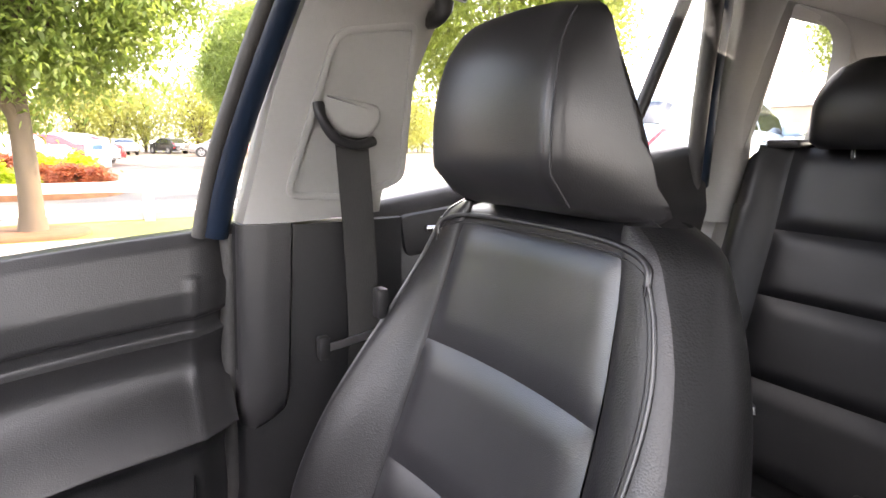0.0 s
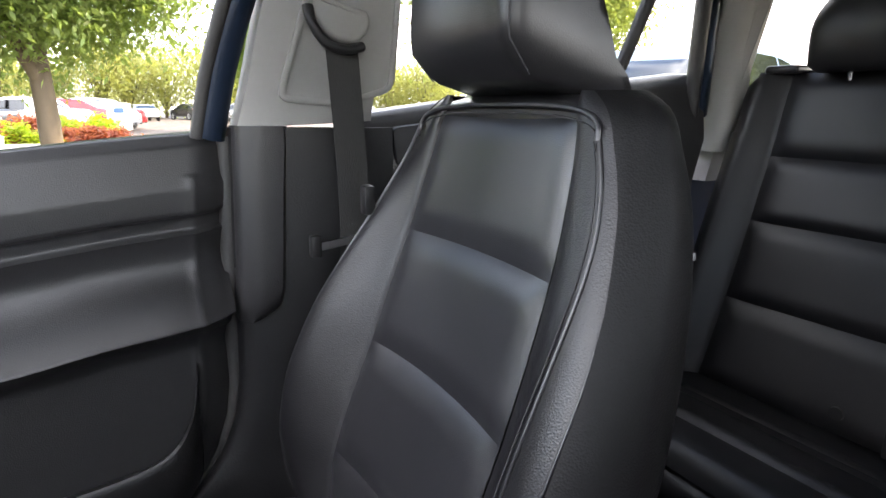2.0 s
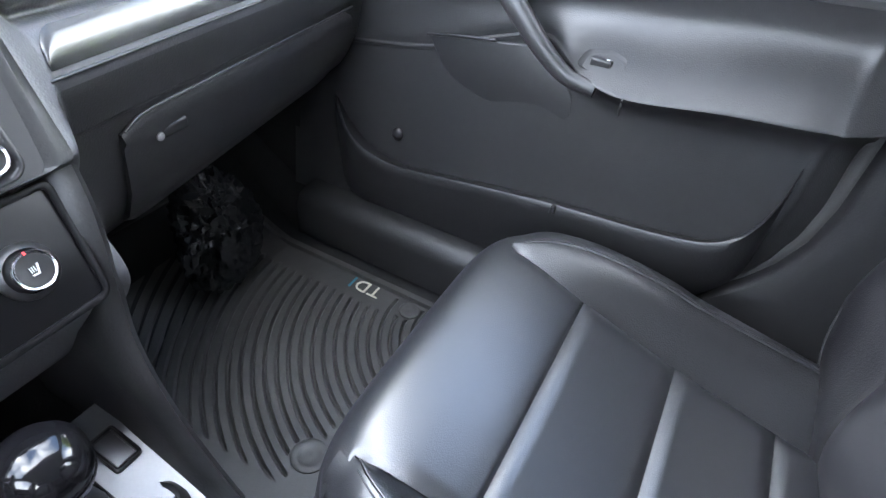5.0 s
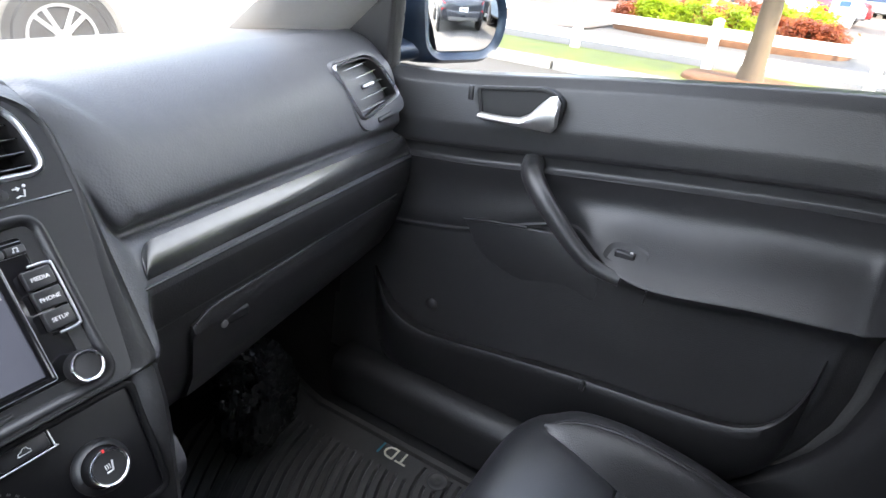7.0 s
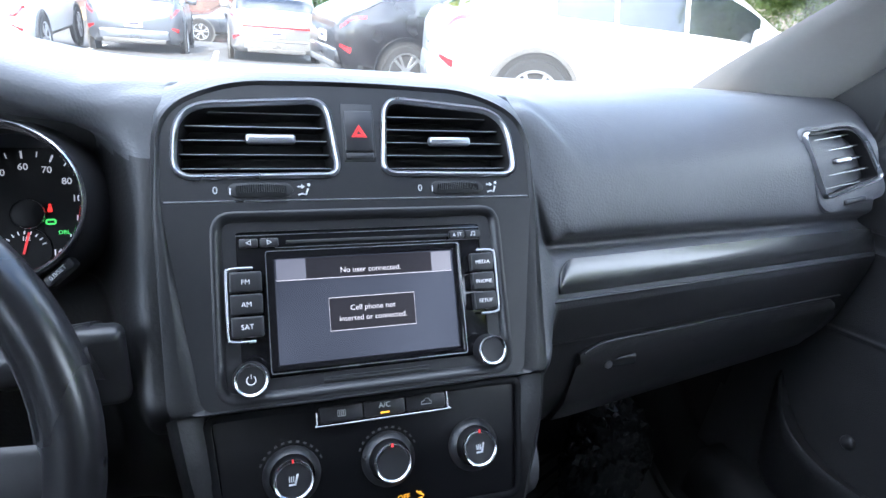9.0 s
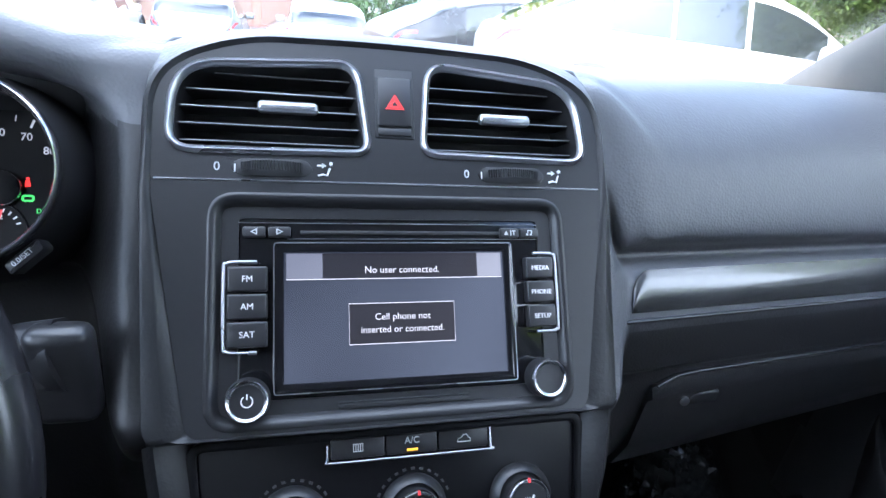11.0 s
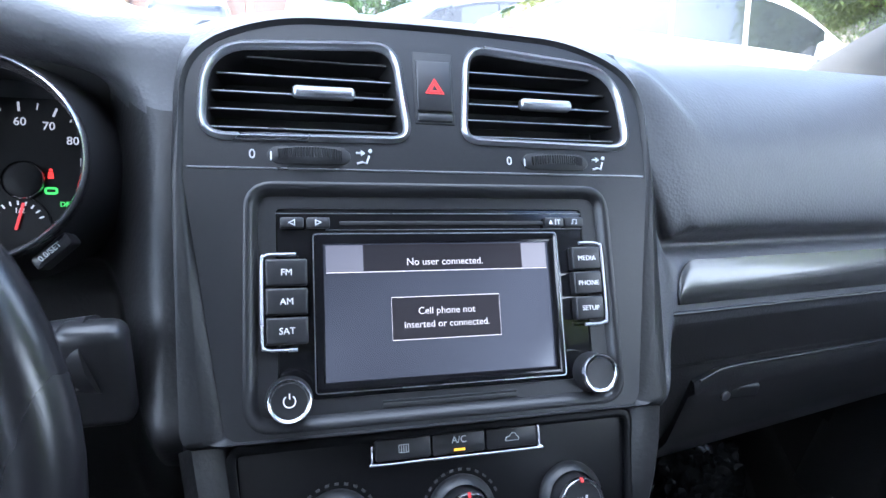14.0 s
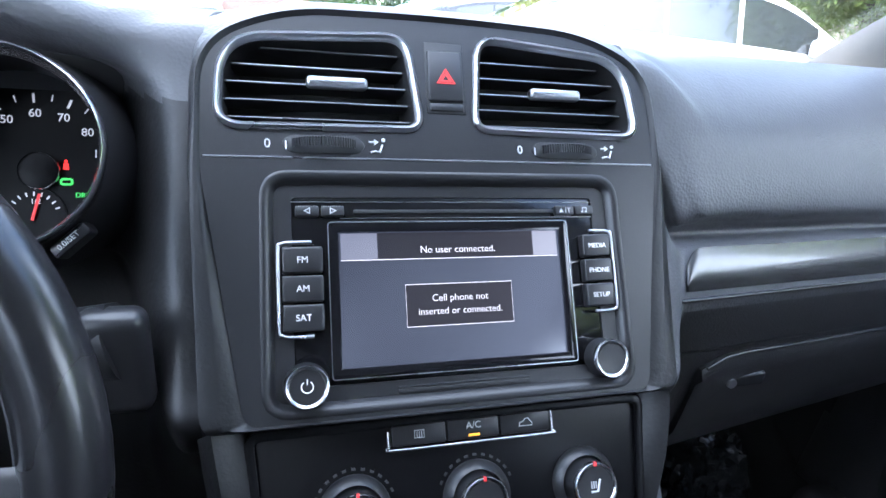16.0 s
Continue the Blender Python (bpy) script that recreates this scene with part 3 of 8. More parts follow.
    sw = part("switch_recess", flip(([Vector((p.x, p.y, 0.8325 - (0.706 - p.x) * 0.76 - (0.004 if k else 0.0))) for k in (0, 1) for p in (well if k == 0 else inset(well, 0.005))] + [Vector((sum(p.x for p in well) / len(well), 0.434, 0.8085))],
              [(i, (i + 1) % len(well), len(well) + (i + 1) % len(well), len(well) + i) for i in range(len(well))] + [(len(well) + i, len(well) + (i + 1) % len(well), 2 * len(well)) for i in range(len(well))])), DEEP, d, "dark window switch recess", smooth=50)
    part("window_switch", flip(rbox(0.672, 0.684, 0.422, 0.450, 0.802, 0.8150, 0.003, 3)), SATIN, sw)
    part("switch_mark", flip(rbox(0.675, 0.680, 0.426, 0.430, 0.8148, 0.8154, 0)), PRINT, sw, "white window symbol")
    part("door_seal", flip(tube([(0.748, door_end(z) - 0.004, z) for z in np.linspace(0.40, 1.062, 30)], 0.014, 8)), RUBBER, d, "black rubber door seal", smooth=80)
    # handle in its bowl
    M = Matrix(((0, 0, -1, 0.714), (1, 0, 0, 0), (0, 1, 0, 0), (0, 0, 0, 1)))
    bowl = rounded([(0.575, 0.948), (0.70, 0.936), (0.712, 0.985), (0.60, 1.003), (0.572, 0.99)], [0.02, 0.008, 0.008, 0.015, 0.02], 5)
    rim = part("handle_bowl", flip(join(plate(inset(bowl, 0.004), [], -0.002, 0.0005, M), frame_ring(bowl, inset(bowl, 0.006), -0.01, 0.003, M, 0.001))), DEEP, d, "black handle bowl", smooth=40)
    lever = [[(0.703 - 0.012 * s, y, z + h) for s, h in ((0, t), (1, t * 0.8), (1.4, 0), (1, -t * 0.8), (0, -t))]
             for y, z, t in ((0.695, 0.947, 0.0045), (0.66, 0.948, 0.0045), (0.632, 0.950, 0.006), (0.617, 0.954, 0.011), (0.604, 0.962, 0.019), (0.592, 0.968, 0.025), (0.582, 0.970, 0.026), (0.575, 0.970, 0.017))]
    part("door_lever", flip(loft(lever)), LEVER, rim, "satin chrome door lever", smooth=60)
    part("lock_button", flip(rbox(0.708, 0.714, 0.716, 0.724, 0.963, 0.985, 0.002, 2)), SATIN, d)
    # pocket along the bottom
    lip = [(0.895, 0.620), (0.862, 0.588), (0.83, 0.566), (0.79, 0.548), (0.742, 0.541), (0.67, 0.549), (0.585, 0.562), (0.449, 0.580), (0.343, 0.589), (0.275, 0.597), (0.225, 0.609), (0.196, 0.630), (0.178, 0.660), (0.168, 0.695), (0.163, 0.735)]
    edge = smooth_path([(0.684, y, z) for y, z in lip], 5)
    rings = []
    for i, p in enumerate(edge):
        k = max(0.0, 1 - i / 14)
        q = max(0.0, 1 - (len(edge) - 1 - i) / 26)
        p = p + Vector((0.052 * k * k + 0.034 * q * q, 0, 0))
        foot = float(np.interp(p.y, [0.16, 0.189, 0.25, 0.30], [0.555, 0.52, 0.455, 0.42]))
        top = 0.024 * (1 - q)
        rings.append([(p.x + 0.004 + top, p.y, p.z - 0.012), (p.x + 0.002, p.y, p.z - 0.001), (p.x - 0.002, p.y, p.z), (p.x - 0.0055, p.y, p.z - 0.004), (p.x - 0.006, p.y, p.z - 0.02), (p.x + 0.004, p.y, min(foot + 0.03, p.z - 0.03)), (p.x + 0.018, p.y, min(foot, p.z - 0.04)), (p.x + 0.03, p.y, min(foot + 0.02, p.z - 0.035))])
    part("door_pocket", flip(loft(rings)), HARD, d, "black hard plastic door pocket", smooth=50)
    sp = Matrix(((0, 0, -1, 0.7265), (1, 0, 0, 0), (0, 1, 0, 0), (0, 0, 0, 1)))
    grill = rounded([(0.712, 0.764), (0.54, 0.790), (0.47, 0.735), (0.47, 0.690), (0.60, 0.684), (0.675, 0.708)], [0.008, 0.02, 0.03, 0.02, 0.05, 0.04], 7)
    part("trim_insert", flip(prism(grill, -0.012, 0.0025, sp, 0.0022)), DOORSKIN, d, "black moulded insert ahead of the armrest", smooth=50)
    part("insert_edge", flip(tube([(0.7225, p.x, p.y) for p in smooth_path([Vector((0.712, 0.763, 0)), Vector((0.667, 0.773, 0)), Vector((0.60, 0.783, 0))], 6)], 0.0022, 6)), SATIN, d, smooth=80)
    part("round_stud", flip(lathe([(0.011, -0.004), (0.011, 0.002), (0.007, 0.005), (0.0003, 0.006)], 20, Matrix.Translation((0.718, 0.754, 0.58)) @ pose(0, 0, 0, 0, -90, 0))), SATIN, d, "small round satin stud", smooth=60)
    part("pocket_clip", flip(rbox(0.672, 0.684, 0.444, 0.452, 0.566, 0.580, 0.002)), HARD, d)
    # sail panel, frame and pane
    sail = rounded([(0.885, 0.985), (0.880, 1.085), (0.855, 1.125), (1.03, 0.99), (1.03, 0.98)], 0.004, 2)
    part("sail_panel", flip(prism(sail, -0.02, 0.004, Matrix(((0, 0, -1, 0.724), (1, 0, 0, 0), (0, 1, 0, 0), (0, 0, 0, 1))), 0.004)), HARD, d, "black mirror triangle panel", smooth=50)
    fr = smooth_path([(0.745, 0.893, 0.975), (0.745, 0.888, 1.06), (0.737, 0.872, 1.108), (0.715, 0.775, 1.188), (0.675, 0.56, 1.33), (0.635, 0.36, 1.42), (0.622, 0.16, 1.445), (0.625, 0.02, 1.44)], 6)
    part("window_frame", flip(tube(fr, 0.014, 8)), RUBBER, d, "black window frame seal", smooth=80)
    post = smooth_path([(0.745, 0.115, 1.06), (0.725, 0.095, 1.16), (0.685, 0.06, 1.28), (0.64, 0.02, 1.40), (0.625, 0.01, 1.445)], 6)
    part("frame_post", flip(tube(post, 0.019, 10, flat=1.1)), CAR_BLUE, d, "dark blue painted window frame post", smooth=80)
    part("post_seal", flip(tube([p + Vector((-0.006, 0.019, 0)) for p in post], 0.010, 8)), RUBBER, d, "black rubber seal", smooth=80)

    def pane(u, v, dx=0.0):
        z = 0.97 + 0.47 * u
        y = 0.90 - max(0, (z - 1.09)) * 1.5
        return (side_x(z) + 0.014 + dx, y + (0.06 - y) * v, z)
    gl = part("pane", flip(join(grid(pane, 10, 10), grid(lambda u, v: pane(u, v, 0.004), 10, 10))), GLASS, d, "clear side glass", smooth=80)
    gl.visible_shadow = False


def build_rear_door(flip, name):
    d = thing("door_rear_" + name, "closed black rear door with dark window post", "car door", (0.72 if name == "right" else -0.72, -0.5, 0.4), kind="structure")

    def skin(u, v):
        y = -0.11 - 0.80 * u
        zs = curve_at([(-0.85, 1.19), (-0.6, 1.16), (-0.30, 1.125), (-0.12, 1.10)], y)
        prof = [(0, 0.80, zs - 0.02), (0.07, 0.765, zs), (0.14, 0.735, zs - 0.004), (0.2, 0.718, zs - 0.025), (0.36, 0.70, zs - 0.14), (0.6, 0.72, zs - 0.24), (0.8, 0.70, 0.6), (1, 0.68, 0.40)]
        ts = [p[0] for p in prof]
        return (float(np.interp(v, ts, [p[1] for p in prof])), y, float(np.interp(v, ts, [p[2] for p in prof])))
    back = grid(lambda u, v: (0.80, -0.11 - 0.72 * u, 0.40 + v * 0.68), 6, 4)
    part("door_panel", flip(join(grid(skin, 40, 50), back)), DOORSKIN, d, "black grained plastic door panel", smooth=60)
    bowl = rounded([(-0.30, 1.025), (-0.16, 1.01), (-0.15, 1.075), (-0.28, 1.09)], 0.015, 5)
    M = Matrix(((0, 0, -1, 0.708), (1, 0, 0, 0), (0, 1, 0, 0), (0, 0, 0, 1)))
    part("handle_bowl", flip(prism(bowl, -0.01, 0.006, M, 0.004)), DEEP, d, smooth=40)
    part("door_lever", flip(rbox(0.690, 0.703, -0.28, -0.19, 1.05, 1.06, 0.004, 3)), CHROME, d, "satin chrome door lever")
    bar = smooth_path([(0.705, -0.622, 1.15), (0.685, -0.667, 1.28), (0.645, -0.712, 1.46)], 6)
    part("window_bar", flip(tube(bar, 0.013, 8)), HARD, d, "black window dividing bar", smooth=80)
    end = smooth_path([(0.735, -0.915, 1.10), (0.72, -0.897, 1.19), (0.69, -0.862, 1.33), (0.65, -0.815, 1.445), (0.630, -0.770, 1.476), (0.615, -0.62, 1.482), (0.612, -0.35, 1.46), (0.62, -0.21, 1.43), (0.63, -0.19, 1.39)], 6)
    part("window_frame", flip(tube(end, 0.026, 10)), CAR_BLUE, d, "dark blue painted window frame", smooth=80)
    part("frame_seal", flip(tube([p + Vector((-0.012, 0.030 if p.y < -0.78 else 0, -0.012)) for p in end], 0.016, 8)), RUBBER, d, "black rubber seal", smooth=80)

    def pane(u, v, dx=0.0):
        z = 1.06 + 0.41 * u
        return (side_x(z) + 0.014 + dx, -0.10 - 0.79 * v, z)
    gl = part("pane", flip(join(grid(pane, 8, 8), grid(lambda u, v: pane(u, v, 0.004), 8, 8))), GLASS, d, "clear side glass", smooth=80)
    gl.visible_shadow = False


def build_sill(flip, name):
    ring = []
    for y in np.linspace(0.93, 0.12, 14):
        z = 0.415 + 0.02 * (0.9 - y)
        ring.append([(0.72, y, z + 0.012), (0.68, y, z + 0.012), (0.655, y, z + 0.004), (0.645, y, z - 0.02), (0.645, y, 0.33), (0.72, y, 0.33)])
    kick = [Vector(q) for q in ((0.97, 0.30), (1.28, 0.30), (1.28, 0.97), (0.97, 0.97))]
    single("kick_panel_" + name, flip(plate(kick, [], -0.03, 0.0, Matrix(((0, 0, -1, 0.715), (1, 0, 0, 0), (0, 1, 0, 0), (0, 0, 0, 1))))), CARPET, "black carpeted footwell side panel", "footwell panel", kind="structure")
    single("sill_trim_" + name, flip(loft(ring)), HARD, "black plastic door sill trim", "sill trim", kind="structure", smooth=50)


def build_mirror():
    t = thing("door_mirror", "dark blue door mirror with silver glass outside the window", "mirror", (0.80, 0.9, 0.96))
    n = Vector((-0.40, -0.915, 0.0)).normalized()
    right = Vector((0, 0, 1)).cross(n).normalized() * -1
    face = Matrix(((right.x, 0, n.x, 0.905), (right.y, 0, n.y, 0.845), (right.z, 1, n.z, 1.058), (0, 0, 0, 1)))
    if face.determinant() < 0:
        face = Matrix(((-right.x, 0, n.x, 0.905), (-right.y, 0, n.y, 0.845), (-right.z, 1, n.z, 1.058), (0, 0, 0, 1)))
    s = 1 if (face.to_3x3() @ Vector((1, 0, 0))).x > 0 else -1
    pane = rounded([(-0.090 * s, 0.050), (0.020 * s, 0.072), (0.077 * s, 0.020), (0.064 * s, -0.056), (-0.076 * s, -0.058)], [0.03, 0.06, 0.05, 0.045, 0.03], 8)
    rings = []
    for grow, shift, k, d in ((0.002, 0.0, 1.0, -0.012), (-0.004, 0.0, 1.0, 0.004), (-0.014, -0.001, 1.0, 0.010), (-0.021, -0.006, 1.0, 0.002), (-0.024, -0.034, 1.0, -0.025), (-0.024, -0.068, 0.98, -0.055), (-0.018, -0.088, 0.86, -0.08), (-0.010, -0.09, 0.6, -0.10)):
        rings.append([face @ Vector((p.x * k + shift * 0.9 * s, p.y * k, d)) for p in inset(pane, grow)])
    part("housing", loft(rings), CAR_BLUE, t, "dark blue painted housing", smooth=60)
    rings = [[face @ Vector((p.x * k, p.y * k, 0.002 - (p.x ** 2 + p.y ** 2) * k * k / 2.6)) for p in pane] for k in (1.0, 0.85, 0.7, 0.55, 0.4, 0.25, 0.1, 0.01)]
    part("glass", loft([[q - n * 0.006 for q in rings[0]]] + rings), MIRROR, t, "silvered convex mirror glass", smooth=60)
    foot = smooth_path([(0.75, 0.93, 1.0), (0.80, 0.92, 1.0), (0.86, 0.90, 1.005)], 5)
    part("foot", tube(foot, 0.03, 10, flat=0.7), CAR_BLUE, t, smooth=80)


build_shell()
keep = lambda g: g
for f, n in ((keep, "right"), (mirror_x, "left")):
    build_front_door(f, n)
    build_rear_door(f, n)
    build_sill(f, n)
build_mirror()


# ---- dashboard ----
P0, UP = Vector((0, 0.75, 0.921)), Vector((0, 0.522, 0.853))
OUT = Vector((0, -0.853, 0.522))
S = Matrix(((1, UP.x, OUT.x, P0.x), (0, UP.y, OUT.y, P0.y), (0, UP.z, OUT.z, P0.z), (0, 0, 0, 1)))


def on_stack(x, s, d=0.0):
    return S @ Vector((x, s, d))


def face_y(x):
    """How far ahead the passenger's dashboard face lies."""
    return 0.735 + 0.155 * (x - 0.17)


def passenger_profile(x):
    f = face_y(x)
    k = -0.0428 * max(0, x - 0.17)
    return [(1.30, 0.985), (1.15, 1.010), (1.04, 1.023), (0.96, 1.029), (f + 0.15, 1.030), (f + 0.115, 1.024), (f + 0.085, 1.008), (f + 0.056, 0.981), (f + 0.040, 0.955 + k * 0.6), (f + 0.030, 0.932 + k),
            (f + 0.031, 0.922 + k), (f + 0.040, 0.912 + k), (f + 0.041, 0.905 + k), (f + 0.024, 0.899 + k), (f + 0.010, 0.882 + k), (f + 0.004, 0.870 + k), (f + 0.004, 0.863 + k), (f + 0.006, 0.842 + k),
            (f + 0.010, 0.818 + k), (f + 0.013, 0.806 + k), (f + 0.029, 0.72), (f + 0.076, 0.655), (f + 0.18, 0.612), (1.05, 0.60)]


def centre_profile(x):
    bow = 0.005 * (1 - (x / 0.15) ** 2)
    out = [(1.30, 0.985), (1.15, 1.010), (1.04, 1.023), (0.97, 1.030), (0.92, 1.032 + bow * 0.5), (0.875, 1.033 + bow), (0.85, 1.034 + bow), (0.835, 1.030 + bow)]
    for s, d in ((0.122 + bow * 0.5, -0.004), (0.095, -0.006), (0.075, -0.006), (0.055, -0.006), (0.03, -0.006), (0.0, -0.006), (-0.03, -0.006), (-0.06, -0.006), (-0.085, -0.006), (-0.105, -0.006), (-0.12, -0.02), (-0.16, -0.024), (-0.20, -0.024)):
        p = on_stack(0, s, d)
        out.append((p.y, p.z))
    low = [(0.68, 0.70), (0.74, 0.62), (0.85, 0.54)]
    if abs(x) > 0.1435:
        out[-3:] = [(0.715, 0.800), (0.745, 0.775), (0.762, 0.745)]
        low = [(0.79, 0.70), (0.83, 0.62), (0.90, 0.54)]
    return out + low


def driver_profile(x):
    k = max(0.0, min(1.0, (-0.20 - x) / 0.10)) * max(0.0, min(1.0, (x + 0.60) / 0.12))
    up = 0.03 * k
    return [(1.30, 0.985), (1.15, 1.012), (1.04, 1.026 + up * 0.5), (0.96, 1.034 + up * 0.8), (0.90, 1.037 + up), (0.86, 1.037 + up), (0.825, 1.034 + up), (0.81, 1.026 + up), (0.808, 1.014 + up), (0.82, 1.004 + up),
            (0.852, 0.995), (0.853, 0.975), (0.845, 0.95), (0.835, 0.925), (0.825, 0.90), (0.822, 0.886), (0.832, 0.875), (0.845, 0.85), (0.845, 0.82), (0.84, 0.79), (0.835, 0.74), (0.835, 0.67), (0.86, 0.60), (0.95, 0.53)]


def hollow_profile(x):
    """The middle, set back behind the fascia."""
    out = centre_profile(x)
    for i, s in zip(range(8, 18), (0.118, 0.095, 0.075, 0.055, 0.03, 0.0, -0.03, -0.06, -0.085, -0.100)):
        p = on_stack(0, s, -0.055)
        out[i] = (p.y, p.z)
    return out


def dash_profile(x):
    def mix(a, b, t):
        out = []
        for p, q, k in zip(a, b, t if isinstance(t, list) else [t] * len(a)):
            k = max(0.0, min(1.0, k))
            k = k * k * (3 - 2 * k)
            out.append((p[0] * (1 - k) + q[0] * k, p[1] * (1 - k) + q[1] * k))
        return out
    if x >= 0.145:
        return mix(centre_profile(0.15), passenger_profile(max(x, 0.17)), [(x - 0.152) / (0.085 if i < 9 else 0.05 if i == 9 else 0.028) for i in range(24)])
    if x <= -0.145:
        return mix(centre_profile(-0.15), driver_profile(x), (-0.158 - x) / 0.055)
    return hollow_profile(x) if abs(x) < 0.1435 else centre_profile(x)


def fine_profile(x, n):
    pts = [Vector((0, *p)) for p in dash_profile(x)]
    return [Vector((x, p.y, p.z)) for p in smooth_path(pts, n)]


dash = thing("dashboard", "black soft-touch dashboard with silver-framed vents", "dashboard", (0, 0.95, 0.55))
xs = sorted(set([round(v, 4) for v in (*np.linspace(-0.722, -0.24, 22), *np.linspace(-0.235, -0.14, 24), *np.linspace(-0.13, 0.13, 14), *np.linspace(0.14, 0.24, 36), *np.linspace(0.25, 0.722, 34))]))
part("body", loft([fine_profile(x, 4) for x in xs], closed=False), [SOFT, HARD, DOORSKIN], dash, "black grained dashboard, soft above, hard below, driver side darkened as shade", smooth=70)
# driver side: shade painted in with darker plastic; passenger's lower part: door plastic
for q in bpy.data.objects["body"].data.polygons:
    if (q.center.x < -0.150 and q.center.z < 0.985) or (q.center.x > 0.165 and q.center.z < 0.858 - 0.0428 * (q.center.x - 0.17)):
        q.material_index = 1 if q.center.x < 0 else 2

# decor strip and its bright lower line, glovebox lid line
def along(dy0, z0, dy1, z1, thick, x0=0.178, x1=0.715, n=60, taper=True, bulge=1.0):
    rings = []
    for x in (*np.linspace(x0, x0 + 0.022, 12), *np.linspace(x0 + 0.03, x1, n)):
        f, k = face_y(x), -0.0428 * max(0, x - 0.17)
        a = max(0.22, math.sqrt(max(0.0, 1 - (1 - min(1.0, (x - x0) / 0.020)) ** 2))) if taper else 1.0
        hi = Vector((x, f + dy0 + (dy1 - dy0) * (1 - a), z0 + k + (z1 - z0) * (1 - a)))
        lo = Vector((x, f + dy1, z1 + k))
        o = Vector((0, -0.86, 0.5)) * thick
        rings.append([lo] + [lo.lerp(hi, j / 6) + o * (0.45 + 0.8 * bulge * math.sin(math.pi * j / 6)) for j in range(7)] + [hi])
    return loft(rings)


part("decor_strip", along(0.0225, 0.902, 0.0060, 0.8745, 0.003), DECOR, dash, "brushed dark metal-look decor strip", smooth=40)
part("decor_edge", along(0.0040, 0.8705, 0.0015, 0.8680, 0.0018, 0.172, 0.715, taper=False), SATIN, dash, "thin silver line under the decor strip", smooth=40)
lid = thing("glovebox", "closed black glovebox lid with a recessed latch", "glovebox", (0.45, 0.85, 0.62))
rings = []
for x in np.linspace(0.225, 0.68, 20):
    f, k = face_y(x) - 0.008, 0.021 - 0.0428 * max(0, x - 0.17)
    e = 0.012 * (max(0, (0.26 - x) / 0.035) ** 2 + max(0, (x - 0.65) / 0.03) ** 2)
    rings.append([(x, f + 0.05, 0.786 + k - e), (x, f + 0.018, 0.788 + k - e), (x, f + 0.014, 0.780 + k - e), (x, f + 0.02, 0.76 + k), (x, f + 0.028, 0.725), (x, f + 0.044, 0.690), (x, f + 0.072, 0.658 + e), (x, f + 0.115, 0.634 + e), (x, f + 0.17, 0.620 + e), (x, f + 0.20, 0.64)])
part("lid", loft(rings), DOORSKIN, lid, smooth=60)
part("lid_line", tube([(x, face_y(x) + 0.0075, 0.810 - 0.0428 * (x - 0.17) - 0.012 * max(0, (0.26 - x) / 0.035) ** 2) for x in np.linspace(0.228, 0.68, 24)], 0.0016, 6), SATIN, lid, smooth=80)
latch = part("latch", rbox(0.260, 0.308, 0.7640, 0.785, 0.764, 0.778, 0.003, 3), DEEP, lid, "satin black latch")
part("keyhole", lathe([(0.0045, 0), (0.0045, 0.003), (0.003, 0.0035)], 16, Matrix.Translation((0.270, 0.7640, 0.771)) @ pose(0, 0, 0, 90)), STEEL, latch, "steel lock cylinder")
words("airbag_lettering", "AIRBAG", 0.0092, Matrix.Translation((0.269, 0.7985, 0.942)) @ pose(0, 0, 0, 72, 0, 8.8), SOFT, dash, 0.0012, label="embossed lettering in the dashboard skin")

# ---- centre stack ----
def polar(corners, radii, n=6):
    return rounded(corners, radii, n)


V1 = polar([(-0.1385, 0.1205), (-0.0235, 0.1285), (-0.0155, 0.0625), (-0.1415, 0.0610)], [0.036, 0.018, 0.014, 0.018], 8)
V2 = polar([(0.0205, 0.1318), (0.1330, 0.1228), (0.1388, 0.0618), (0.0148, 0.0636)], [0.018, 0.038, 0.018, 0.014], 8)
RADIO = polar([(-0.114, 0.0355), (0.114, 0.0355), (0.115, -0.102), (-0.115, -0.102)], 0.015, 5)
face = polar([(-0.148, 0.040), (-0.147, 0.113), (-0.098, 0.1355), (0, 0.1385), (0.098, 0.1355), (0.147, 0.113), (0.148, 0.040), (0.1255, -0.107), (-0.1255, -0.107)], [0.0, 0.035, 0.05, 0.05, 0.05, 0.035, 0, 0.01, 0.01], 7)
stack = thing("centre_stack", "black plastic centre stack panel between the seats", "console", (0, 0.72, 0.6))
part("fascia", plate(face, [inset(V1, 0.0035), inset(V2, 0.0035), RADIO], -0.006, 0.002, S), SATIN, stack, "satin black fascia with three openings", smooth=30)
rim_line = []
for p in inset(face, -0.006):
    k = min(1, max(0, (0.04 - p.y) / 0.14))
    rim_line.append(Vector((p.x + math.copysign(0.016 * k, p.x), max(p.y, -0.1085))))
part("fascia_rim", frame_ring(rim_line, inset(face, 0.001), -0.014, 0.001, S, 0.004), HARD, stack, "grained black rim of the fascia", smooth=60)
up_line = [p for p in inset(face, -0.0055) if p.y > 0.040]
up_line.sort(key=lambda p: p.x)
hood = []
for p in up_line:
    q = S @ Vector((p.x, p.y, 0.0015))
    if p.y > 0.1:
        end = Vector((p.x, 0.862, 1.0335 + 0.005 * (1 - (p.x / 0.15) ** 2)))
    else:
        end = q + Vector((0, 0.05, 0))
    mid = (q + end) / 2 + Vector((0, 0, 0.004))
    hood.append([q, q.lerp(mid, 0.5) + Vector((0, 0, 0.0022)), mid, end, end + Vector((0, 0.03, -0.02)), q + Vector((0, 0.012, -0.02))])
part("hood", loft(hood), SOFT, stack, "soft black hood over the vents", smooth=60)
